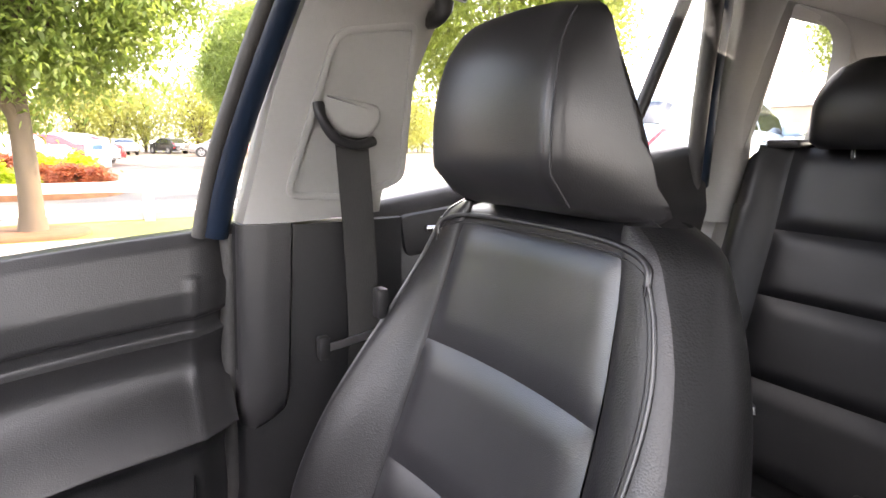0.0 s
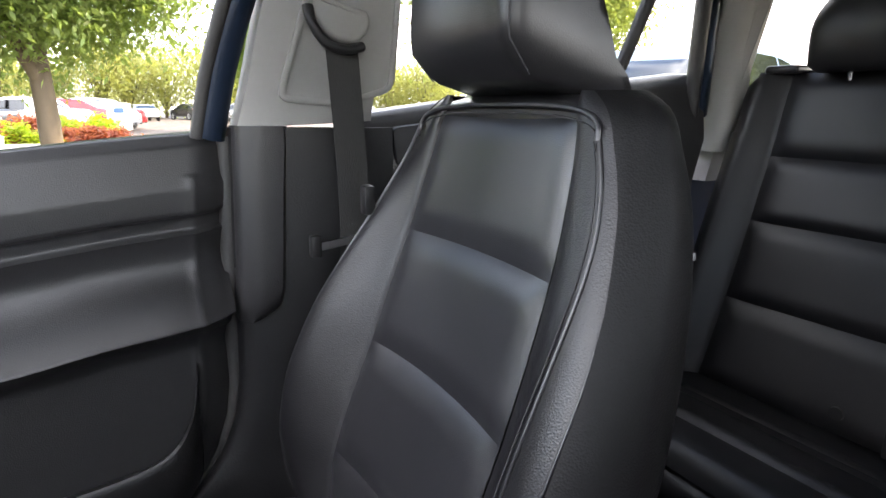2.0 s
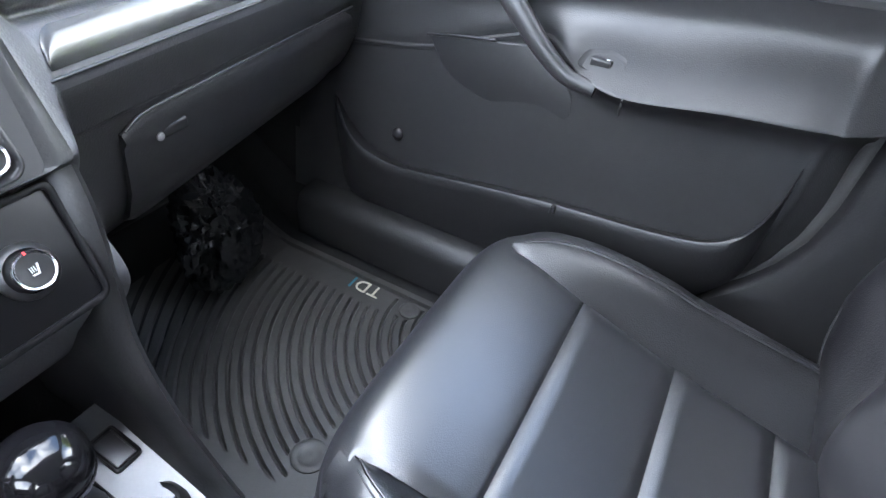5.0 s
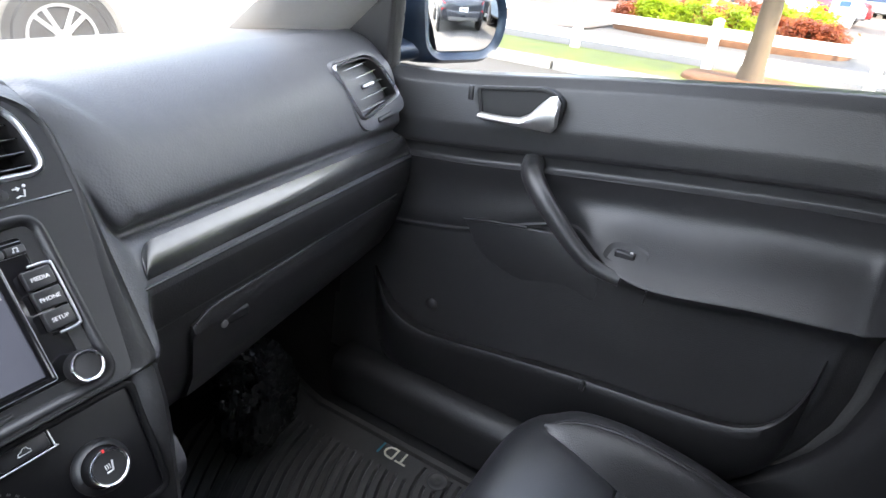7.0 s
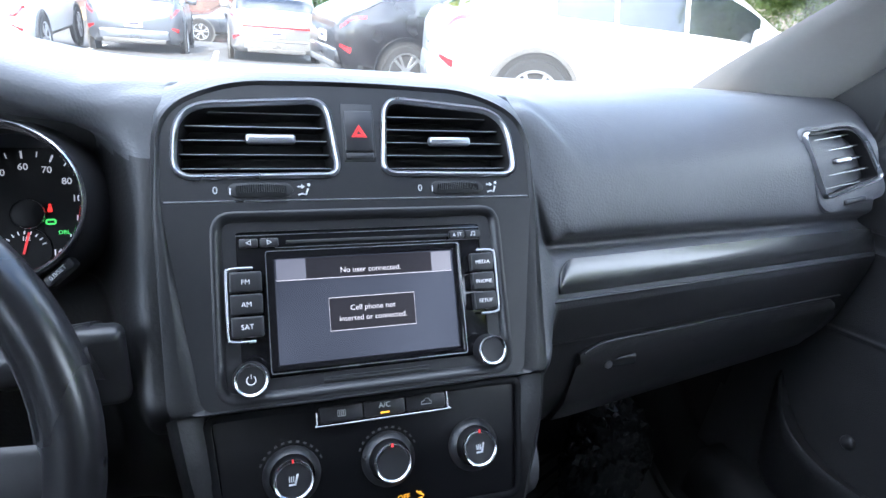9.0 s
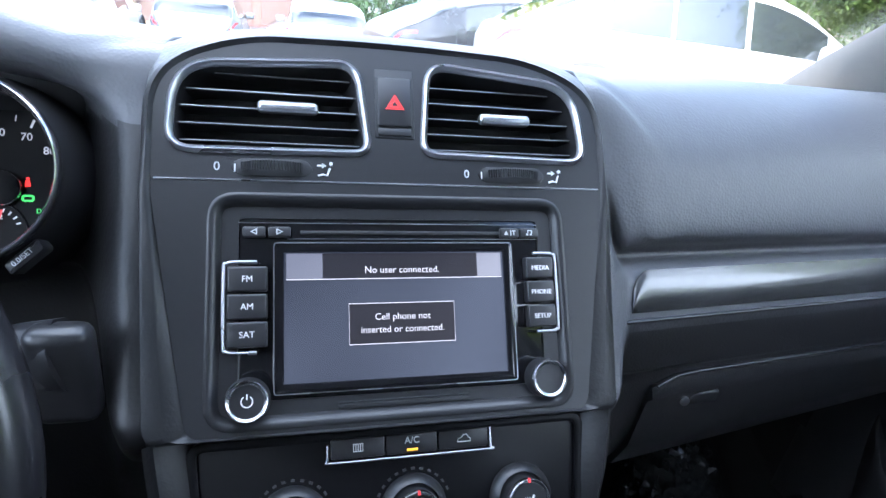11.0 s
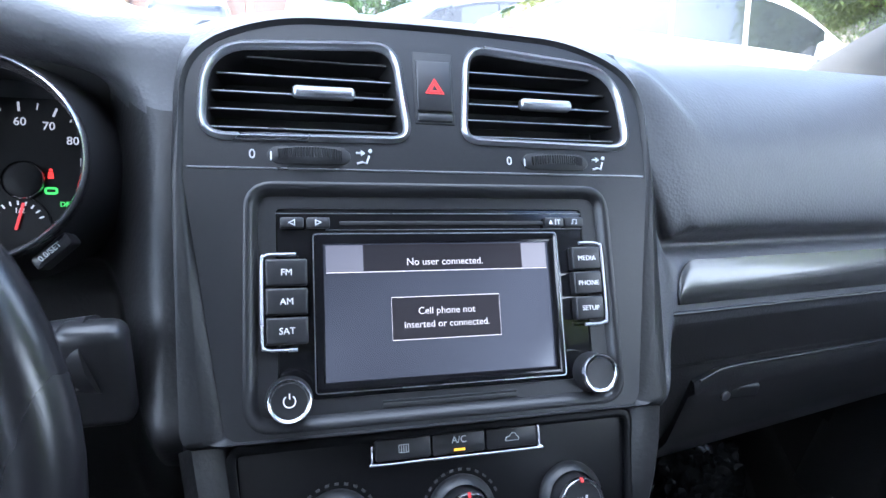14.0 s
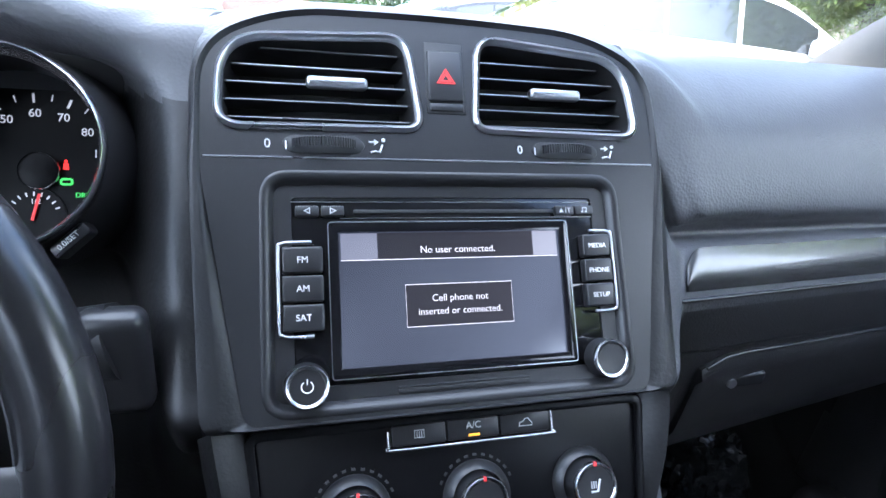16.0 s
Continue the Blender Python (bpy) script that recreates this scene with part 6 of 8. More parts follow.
        crest_z = [(-0.05, 0.545), (0.05, 0.560), (0.215, 0.587), (0.25, 0.597), (0.30, 0.606), (0.355, 0.612), (0.41, 0.6105), (0.44, 0.6065), (0.456, 0.604)]

        def leaf(u, v, sx=sx):
            y = -0.05 + 0.506 * u
            a, b = soft_at(inner[sx], y), max(soft_at(crest_x, y) + (0.022 if sx < 0 else 0.0), soft_at(inner[sx], y) + 0.001)
            z0, z1 = soft_at(CZ, y) - 0.006, soft_at(crest_z, y) - (0.012 * (1 - u) if sx < 0 else 0)
            q = math.sin(v * math.pi / 2) ** 1.15
            return (cx + sx * (a + (b - a) * v), y, z0 + (z1 - z0) * q)
        part("cushion_bolster", grid(leaf, 60, 18), LEATHER_GRAIN, seat, "black leather cushion bolster", smooth=80)

        def wrap(u, v, sx=sx):
            y = -0.05 + 0.525 * u
            yc = min(y, 0.456)
            b = soft_at(crest_x, yc) + (0.022 if sx < 0 else 0.0)
            w = soft_at([(-0.05, 0.240), (0.2, 0.252), (0.36, 0.250), (0.43, 0.242), (0.47, 0.222), (0.48, 0.214)], y)
            z1 = soft_at(crest_z, yc) - (0.012 * (1 - u) if sx < 0 else 0) - 1.3 * max(0.0, y - 0.43) ** 1.5
            t = min(1.0, v / 0.55)
            x = b + (w - b) * math.sin(t * math.pi / 2)
            z = z1 - 0.030 * (1 - math.cos(t * math.pi / 2)) - 0.115 * max(0.0, (v - 0.55) / 0.45)
            return (cx + sx * (x - 0.006 * max(0.0, (v - 0.55) / 0.45)), y, z - 0.0012)
        part("cushion_wrap", grid(wrap, 60, 26), LEATHER, seat, "black leather outer side of the cushion", smooth=80)
        line = [Vector(wrap(u, 0.0)) + Vector((0, 0, 0.0016)) for u in np.linspace(0.05, 0.945, 40)]
        part("cushion_piping", tube(line, 0.0016, 6), LEATHER, seat, smooth=80)
        part("cushion_stitching", tube([p + Vector((sx * 0.007, 0, -0.0004)) for p in line], 0.0007, 5), THREAD, seat, smooth=80)
    part("cushion_base", join(rbox(cx - 0.235, cx + 0.235, -0.05, 0.46, 0.40, 0.485, 0.02, 3), rbox(cx - 0.21, cx + 0.21, -0.02, 0.42, 0.335, 0.42, 0.01, 2)), HARD, seat, "black plastic seat base", smooth=50)
    for sx in (1, -1):
        part("seat_rail", rbox(cx + sx * 0.19 - 0.02, cx + sx * 0.19 + 0.02, -0.1, 0.44, 0.306, 0.345, 0.004, 2), STEEL, seat, "steel seat rail")
        part("side_cover", rbox(cx + sx * 0.245 - 0.012, cx + sx * 0.245 + 0.012, -0.10, 0.30, 0.37, 0.50, 0.01, 3), HARD, seat, "black plastic side cover", smooth=50)
    return seat


def headrest_point(cx, u, v):
    """u: -1 to 1 across the front and sides; v: 0 low to 1 high."""
    z = 1.124 + 0.177 * v
    lean = -0.018 * v
    front = -0.052 + 0.012 * math.sin(v * math.pi) - 0.016 * max(0, v - 0.72) / 0.28 * max(0, v - 0.72) / 0.28 - 0.028 * max(0, 0.2 - v) / 0.2
    wf = 0.087 + 0.006 * math.sin(v * math.pi) - 0.008 * v * v
    wb = 0.120 - 0.026 * v
    s, a = (1 if u >= 0 else -1), abs(u)
    if a <= 0.55:
        x, y = wf * a / 0.55 * 0.94, front - 0.006 * (a / 0.55) ** 2
    elif a <= 0.65:
        t = (a - 0.55) / 0.10
        x, y = wf * (0.94 + 0.10 * t), front - 0.006 - 0.010 * t
    else:
        t = (a - 0.65) / 0.35
        x, y = wf * 1.04 + (wb - wf * 1.04) * t ** 0.9, front - 0.016 - (0.090 * (1 - v ** 2.2) * (1 - 0.25 * max(0.0, 1 - v / 0.08)) + 0.008) * t
    drop = 0.014 * max(0.0, (a - 0.65) / 0.35) * (1 - v)
    return (cx + s * x, y + lean, z - drop + 0.004 * (1 - (x / 0.14) ** 2))


def headrest_body(cx):
    rows = []
    for v in (0.0, 0.02, 0.06, 0.12, 0.2, 0.3, 0.4, 0.5, 0.6, 0.7, 0.78, 0.86, 0.92, 0.96, 0.985, 1.0):
        sh = 0.80 if v in (0.0,) else 0.93 if v == 0.02 else 0.78 if v == 1.0 else 0.90 if v == 0.985 else 0.965 if v == 0.96 else 1.0
        ring = [Vector(headrest_point(cx, u, v)) for u in np.linspace(-1, 1, 61)]
        b0, b1 = ring[-1], ring[0]
        ring += [b0.lerp(b1, t) + Vector((0, -0.022 * math.sin(t * math.pi), 0)) for t in np.linspace(0.06, 0.94, 14)]
        mid = sum(ring, Vector((0, 0, 0))) / len(ring)
        rows.append([mid + (p - mid) * sh for p in ring])
    return loft(rows)


build_front_seat("passenger_seat", "black leather front passenger seat with headrest", 0.36)
build_front_seat("driver_seat", "black leather driver's seat with headrest", -0.42)


def build_rear_seat():
    seat = thing("rear_seat", "black leather rear bench with three headrests", "car seat", (0, -0.8, 0.42))

    def back_y(z):
        return soft_at([(0.55, -0.80), (0.72, -0.862), (0.88, -0.912), (1.02, -0.955), (1.14, -0.985), (1.20, -1.005)], z)
    for side, x0, x1 in ((1, 0.10, 0.635), (-1, -0.635, -0.10), (0, -0.10, 0.10)):
        zs = [0.56, 0.725, 0.885, 1.018, 1.185]
        s0, s1 = (x0 + 0.0, x1 - 0.06) if side == 1 else (x0 + 0.06, x1) if side == -1 else (x0, x1)
        for z0, z1 in zip(zs, zs[1:]):
            def f(u, v, z0=z0, z1=z1):
                z, x = z0 + (z1 - z0) * v, s0 + (s1 - s0) * u
                p = puff(v, 0.14) * puff(u, 0.06)
                return (x, back_y(z) - 0.006 + 0.014 * p, z)
            part("back_panel", grid(f, 30, 20), REAR_SHADED, seat, "black leather back panel", smooth=80)
        if side:
            def g(u, v, side=side):
                z = 0.56 + 0.635 * u
                a = 0.575 + 0.09 * v
                k = math.sin(min(1, v * 1.5) * math.pi / 2)
                return (side * a, back_y(z) - 0.006 + (0.055 - 0.025 * u) * math.sin(v * math.pi * 0.8) * k, z - 0.035 * v * v * (1 if u > 0.8 else 0))
            part("back_bolster", grid(g, 40, 16), REAR_SHADED, seat, "black leather side bolster", smooth=80)
    part("back_shell", loft([[(x, back_y(z) - d, z) for x, d in ((-0.66, 0.02), (0.66, 0.02), (0.66, 0.12), (-0.66, 0.12))] for z in np.linspace(0.5, 1.192, 12)]), REAR_SHADED, seat, "black padded back", smooth=60)
    for cx in (-0.36, 0.0, 0.40):
        ring = []
        for v in np.linspace(0, 1, 13):
            z = 1.183 + 0.165 * v
            w = 0.135 - 0.05 * max(0, v - 0.45) ** 2 * 3.3 - (0.02 if v in (0.0, 1.0) else 0)
            d = 0.05 * math.sin(math.pi * (0.18 + 0.70 * v)) + 0.006
            ring.append([(cx + w * math.copysign(abs(math.cos(a)) ** 0.5, math.cos(a)), -0.985 + d * math.copysign(abs(math.sin(a)) ** 0.7, math.sin(a)) - 0.01 * v, z) for a in np.linspace(0, 2 * math.pi, 33)[:-1]])
        part("headrest", loft(ring), REAR_SHADED, seat, "black leather headrest", smooth=80)
        for o in (-0.06, 0.06):
            part("headrest_post", tube([(cx + o, -0.995, 1.15), (cx + o, -0.985, 1.22)], 0.005, 10), CHROME, seat, smooth=80)
    part("release_cap", rbox(0.555, 0.625, -1.04, -0.98, 1.185, 1.202, 0.006, 3), SATIN, seat, "satin black release cap", smooth=50)
    # cushion
    for x0, x1 in ((0.11, 0.62), (-0.62, -0.11), (-0.11, 0.11)):
        for y0, y1 in ((-0.84, -0.72), (-0.72, -0.60), (-0.60, -0.47)):
            def f(u, v, x0=x0, x1=x1, y0=y0, y1=y1):
                y, x = y0 + (y1 - y0) * v, x0 + (x1 - x0) * u
                p = puff(v, 0.14) * puff(u, 0.06)
                return (x, y, soft_at([(-0.84, 0.53), (-0.7, 0.548), (-0.55, 0.572), (-0.50, 0.574), (-0.47, 0.560)], y) + 0.016 * p)
            part("cushion_panel", grid(f, 26, 16), REAR_SHADED, seat, "black leather cushion panel", smooth=80)
    part("cushion_base", rbox(-0.64, 0.64, -0.86, -0.450, 0.40, 0.556, 0.035, 5), REAR_SHADED, seat, "black leather cushion side", smooth=60)
    for x in (0.20, 0.12):
        b = part("buckle", rbox(x - 0.014, x + 0.014, -0.80, -0.765, 0.575, 0.64, 0.005, 3, Matrix()), HARD, seat, "black seat belt buckle")
        part("buckle_button", rbox(x - 0.010, x + 0.010, -0.797, -0.770, 0.638, 0.644, 0.002, 2), BUCKLE_RED, b, "red release button")
    part("child_anchor", lathe([(0.012, 0), (0.012, 0.006), (0.006, 0.008)], 16, Matrix.Translation((0.30, -0.80, 0.60)) @ pose(0, 0, 0, 90)), HARD, seat, "steel anchor")


build_rear_seat()

# parcel cover behind the rear seat
single("parcel_cover", rbox(-0.62, 0.62, -1.20, -1.05, 1.12, 1.185, 0.02, 3), HARD, "rolled black cargo cover behind the rear seat", "cargo cover", smooth=50)
single("cargo_floor", rbox(-0.66, 0.66, -1.93, -1.12, 0.42, 0.60, 0.01, 2), CARPET, "black carpeted cargo floor", "cargo floor", kind="structure")

# ---- seat belts ----
def build_belt(flip, name):
    belt = thing("seat_belt", "black front seat belt through a grey guide", "seat belt", (0.68 if name == "right" else -0.68, -0.05, 1.1))
    path = smooth_path([(0.676, -0.052, 1.238), (0.668, -0.056, 1.20), (0.672, -0.064, 1.12), (0.668, -0.070, 1.0), (0.660, -0.068, 0.88), (0.652, -0.05, 0.72), (0.650, -0.03, 0.50), (0.655, -0.02, 0.40)], 6)
    rings = []
    for i, p in enumerate(path):
        w = 0.024
        rings.append([(p.x, p.y - w, p.z), (p.x - 0.0015, p.y, p.z), (p.x, p.y + w, p.z), (p.x + 0.0015, p.y + w, p.z), (p.x + 0.0005, p.y, p.z), (p.x + 0.0015, p.y - w, p.z)])
    part("webbing", flip(loft(rings)), WEBBING, belt, "black woven webbing", smooth=50)
    m = Matrix(((0, 0, -1, 0.664), (1, 0, 0, 0), (0, 1, 0, 0), (0, 0, 0, 1)))
    poly = rounded([(-0.012, 1.252), (-0.095, 1.236), (-0.098, 1.215), (-0.075, 1.190), (-0.035, 1.196), (-0.012, 1.222)], [0.008, 0.012, 0.01, 0.02, 0.02, 0.01], 5)
    part("guide_cover", flip(prism(poly, -0.012, 0.012, m, 0.007)), PILLAR, belt, "light grey belt guide cover", smooth=60)
    arc = smooth_path([(0.655, -0.006, 1.236), (0.650, -0.010, 1.214), (0.648, -0.028, 1.190), (0.648, -0.056, 1.182), (0.652, -0.082, 1.188)], 6)
    part("guide_loop", flip(tube(arc, 0.0085, 10, flat=0.8)), HARD, belt, "black belt guide loop", smooth=80)
    tongue = part("tongue", flip(loft([[(0.652, y, z - 0.006), (0.648, y, z - 0.004), (0.648, y, z + 0.006), (0.652, y, z + 0.006)] for y, z in ((0.0, 0.905), (-0.03, 0.908), (-0.075, 0.915), (-0.10, 0.922))])), STEEL, belt, "steel belt tongue", smooth=40)
    part("tongue_end", flip(rbox(0.640, 0.656, -0.010, 0.006, 0.893, 0.925, 0.003, 2)), HARD, tongue)


for f, n in ((keep, "right"), (mirror_x, "left")):
    build_belt(f, n)

buckle = thing("seat_belt_buckle", "black buckle with a bright red release button beside the seat", "buckle", (0.155, 0.12, 0.5))
bmx = Matrix.Translation((0.163, 0.172, 0.672)) @ pose(0, 0, 0, -28, -6, 8)
part("housing", moved(rbox(-0.013, 0.013, -0.021, 0.021, -0.09, -0.004, 0.005, 3), bmx), HARD, buckle, smooth=50)
part("button", moved(join(rbox(-0.0085, 0.0085, -0.018, 0.018, -0.01, 0.004, 0.003, 3), rbox(-0.0085, 0.0085, -0.0185, -0.013, -0.008, 0.009, 0.002, 2), rbox(-0.0085, 0.0085, 0.013, 0.0185, -0.008, 0.009, 0.002, 2)), bmx), BUCKLE_RED, buckle, "bright red release button", smooth=50)
part("slot", moved(rbox(-0.0125, -0.003, -0.0125, 0.0125, -0.006, 0.0075, 0.001, 1), bmx), DEEP, buckle)
part("stem", tube(smooth_path([bmx @ Vector((0, 0, -0.085)), (0.158, 0.10, 0.50), (0.15, 0.06, 0.40)], 5), 0.010, 8, flat=1.5), HARD, buckle, smooth=80)

# ---- mat ----
mat = thing("floor_mat", "black ribbed rubber floor mat with pale lettering", "floor mat", (0.42, 0.75, 0.31))
def mat_z(y):
    return 0.316 + 0.20 * max(0, (y - 0.93) / 0.33) ** 1.3
def mat_skin(u, v):
    y, x = 0.50 + 0.62 * u, 0.17 + 0.455 * v
    e = min(u, 1 - u) * 0.62, min(v, 1 - v) * 0.455
    rim = 0.009 if min(e) < 0.012 else 0.0
    rad = math.hypot(x - 0.597, y - 0.484)
    ribs = 0.0
    if 0.02 < min(e) and 0.09 < rad < 0.66:
        ph = abs((rad - 0.278 + 0.00925) % 0.0185 - 0.00925)
        ends = min(1.0, max(0.0, (y - 0.605 + 0.12 * (x - 0.30)) / 0.012), max(0.0, ((0.608 if y < 0.672 else 0.563) - x) / 0.008), max(0.0, (x - 0.215) / 0.01), max(0.0, (1.06 - y) / 0.01))
        ribs = -0.0065 * max(0.0, 1 - (ph / 0.0034) ** 2) * ends
    if math.hypot(x - 0.27, y - 0.607) < 0.030 or math.hypot(x - 0.59, y - 0.64) < 0.024 or (0.568 < x < 0.625 and 0.68 < y < 0.80):
        ribs = 0.0
    return (x, y, mat_z(y) + rim + ribs)
g1 = grid(mat_skin, 440, 320)
part("mat_body", join(g1, grid(lambda u, v: (0.17 + 0.455 * v, 0.50 + 0.62 * u, mat_z(0.50 + 0.62 * u) - 0.008), 12, 3)), RUBBER, mat, "black ribbed rubber", smooth=25)
for x, y, r in ((0.27, 0.607, 0.027), (0.59, 0.635, 0.020)):
    part("mat_stud", lathe([(r, 0), (r, 0.003), (r * 0.92, 0.0045), (r * 0.6, 0.004), (r * 0.55, 0.003), (r * 0.2, 0.003), (0.0003, 0.004)], 32, Matrix.Translation((x, y, 0.315))), RUBBER, mat, smooth=50)
LETTER = paint("pale_mat_print", (0.62, 0.58, 0.48), 0.6, var=0.08)
TEAL = paint("teal_mat_print", (0.02, 0.16, 0.22), 0.6, var=0.08)
tm = Matrix.Translation((0.597, 0.725, 0.3175)) @ pose(0, 0, 0, 0, 0, -90)
words("letter", "T", 0.040, tm @ Matrix.Translation((0.012, 0, 0)) @ pose(0, 0, 0, 0, 0, 180), LETTER, mat, 0.0006)
words("letter", "D", 0.040, tm @ Matrix.Translation((-0.016, 0, 0)) @ pose(0, 0, 0, 0, 0, 180), LETTER, mat, 0.0006)
words("letter", "I", 0.040, tm @ Matrix.Translation((-0.038, 0, 0)) @ pose(0, 0, 0, 0, 0, 180), TEAL, mat, 0.0006, label="dark teal letter")

# ---- bag in the footwell ----
bag = thing("plastic_bag", "crumpled black plastic bag slumped in the footwell", "plastic bag", (0.45, 0.90, 0.33))
def bag_point(u, v):
    a, b = 2 * math.pi * u, math.pi * v
    c = Vector((math.cos(a) * math.sin(b), math.sin(a) * math.sin(b), math.cos(b)))
    fold = 0.30 * (0.5 - abs(noise.noise(c * 2.1 + Vector((3, 1, 7))))) + 0.20 * (0.4 - abs(noise.noise(c * 4.7 + Vector((9, 2, 4))))) + 0.09 * noise.noise(c * 10)
    r = 0.92 + fold
    z = max(0.462 + 0.122 * c.z * r, 0.327 + 0.004 * noise.noise(c * 6))
    return Vector((0.461 + (0.074 - 0.020 * c.z) * c.x * r - 0.040 * max(0, c.z) ** 1.5, 0.936 + 0.046 * c.y * r, z))
part("sack", grid(bag_point, 110, 80, wrap_u=True), BAG, bag, smooth=28)
part("knot", tube(smooth_path([(0.420, 0.932, 0.565), (0.412, 0.928, 0.588), (0.406, 0.924, 0.608)], 5), [0.03, 0.024, 0.018, 0.014, 0.012, 0.010, 0.010, 0.012, 0.016, 0.018, 0.02], 10), BAG, bag, "twisted neck of the bag", smooth=50)


# ---- outside: ground ----
ASPHALT = paint("pale_asphalt", (0.058, 0.055, 0.052), 0.85, var=0.12, scale=0.5, fine=30, bump=0.6, bump_scale=120)
CONCRETE = paint("pale_concrete", (0.095, 0.083, 0.073), 0.8, var=0.10, scale=0.7, fine=25, bump=0.4, bump_scale=90)
LOT = paint("tan_worn_asphalt", (0.085, 0.063, 0.049), 0.9, var=0.12, scale=0.3, fine=12, bump=0.4, bump_scale=60)
GRASS = paint("lawn", (0.15, 0.18, 0.03), 0.8, var=0.3, scale=2.0, fine=60, bump=1.0, bump_scale=300)
MULCH = paint("red_brown_mulch", (0.13, 0.06, 0.03), 0.9, var=0.3, scale=8, fine=90, bump=1.0, bump_scale=150)
WHITE_WOOD = paint("white_fence_paint", (0.80, 0.80, 0.79), 0.5, var=0.06, scale=3, fine=60)
KERB = paint("kerb_concrete", (0.28, 0.27, 0.25), 0.8, var=0.12, scale=3, fine=60, bump=0.4, bump_scale=150)
BARK = paint("grey_brown_bark", (0.11, 0.08, 0.055), 0.85, var=0.3, scale=6, fine=60, bump=1.0, bump_scale=40, stretch=(1, 1, 0.25))
LEAF = leaf_material("green_leaves", (0.115, 0.155, 0.045))
LEAF_YELLOW = leaf_material("yellow_green_leaves", (0.15, 0.18, 0.045))
# distant crowns: haze mixed into the leaf colour as a paler green
LEAF_HAZE = leaf_material("haze_pale_leaves", (0.19, 0.20, 0.065), 0.2)
LEAF_DARK = leaf_material("conifer_green", (0.035, 0.075, 0.018))
SHRUB_RED = leaf_material("red_brown_shrub", (0.20, 0.06, 0.035))
SHRUB_LIME = leaf_material("lime_shrub", (0.20, 0.26, 0.02))


def ground_z(x, y):
    return -0.065 * max(0.0, min(y - 4.6, 22.0))


def sheet(x0, x1, y0, y1, lift, step=2.0):
    nx, ny = max(2, int((x1 - x0) / step) + 1), max(2, int((y1 - y0) / step) + 1)
    return grid(lambda u, v: (x0 + (x1 - x0) * u, y0 + (y1 - y0) * v, ground_z(0, y0 + (y1 - y0) * v) + lift), nx, ny)


gx = sorted({*np.linspace(-400, -40, 10), *np.linspace(-40, 60, 21), *np.linspace(60, 500, 12)})
gy = sorted({*np.linspace(-400, -40, 10), *np.linspace(-40, 60, 51), *np.linspace(60, 500, 12)})
gv = [Vector((x, y, ground_z(x, y))) for x in gx for y in gy]
gf = [(i * len(gy) + j, (i + 1) * len(gy) + j, (i + 1) * len(gy) + j + 1, i * len(gy) + j + 1) for i in range(len(gx) - 1) for j in range(len(gy) - 1)]
single("ground", (gv, gf), ASPHALT, "pale grey asphalt of the parking area", "ground", kind="structure", smooth=60)
single("road", sheet(9.3, 13.2, -60, 14, 0.006), CONCRETE, "bright pale concrete drive lane", "road", kind="structure")
single("road_far_lot", sheet(19.0, 78, -70, 15.0, 0.006), LOT, "tan worn asphalt of the far car park", "car park", kind="structure")
single("road_side_lot", sheet(13.6, 19.0, 4.6, 15.0, 0.006), LOT, "tan worn asphalt lane", "car park", kind="structure")


def bed(name, x0, x1, y0, y1, top, material, label):
    """A raised bed with rounded ends."""
    poly = rounded([(x0, y0), (x1, y0), (x1, y1), (x0, y1)], min(x1 - x0, y1 - y0) * 0.4, 6)
    g = prism(poly, -0.02, top, None, 0.03)
    return single(name, ([Vector((v.x, v.y, v.z + ground_z(0, v.y))) for v in g[0]], g[1]), material, label, "ground cover", kind="structure", smooth=50)


bed("grass_verge", 7.35, 9.25, -26, 5.4, 0.09, GRASS, "strip of sunlit mown grass along the fence")
bed("mulch_ring", 7.9, 9.0, 0.2, 1.6, 0.105, MULCH, "ring of red-brown mulch round the tree")
bed("shrub_bed", 14.0, 18.6, -0.6, 4.6, 0.14, MULCH, "mulched planting bed with kerb")
bed("grass_island", 2.6, 14.0, 11.6, 13.4, 0.10, GRASS, "grass strip between parking rows")
bed("hedge_bed", 1.6, 12.0, 20.5, 26.0, 0.14, MULCH, "mulched bed before the building")
single("kerb", join(*[rbox(7.17, 7.34, y, y + 2.96, -0.02, 0.125, 0.02, 2) for y in np.arange(-24, 4, 3.0)]), KERB, "pale concrete kerb along the grass", "kerb", kind="structure", smooth=40)
LINE = paint("white_line_paint", (0.72, 0.72, 0.70), 0.7, var=0.12, scale=5, fine=60)
lines = []
for x in (-5.5, -2.95, -0.45, 2.05):
    lines.append(([Vector((x + dx, y, ground_z(0, y) + 0.006)) for y in np.linspace(11.5, 17.0, 8) for dx in (0, 0.11)], [(2 * i, 2 * i + 1, 2 * i + 3, 2 * i + 2) for i in range(7)]))
single("bay_lines", join(*lines), LINE, "white painted parking bay lines", "road marking", kind="structure")

# ---- fence ----
fence = thing("rail_fence", "white two-rail timber fence along the lane", "fence", (9.2, -2, 0))
FY = [5.35 - 1.96 * i for i in range(13)]
post_geo = join(rbox(-0.065, 0.065, -0.065, 0.065, -0.02, 0.66, 0.01, 2), ([Vector((a, b, 0.66)) for a, b in ((-0.075, -0.075), (0.075, -0.075), (0.075, 0.075), (-0.075, 0.075))] + [Vector((0, 0, 0.70))], [(0, 1, 4), (1, 2, 4), (2, 3, 4), (3, 0, 4)]))
rail_geo = rbox(-0.02, 0.02, -0.98, 0.98, -0.07, 0.07, 0.006, 1)
first = {}
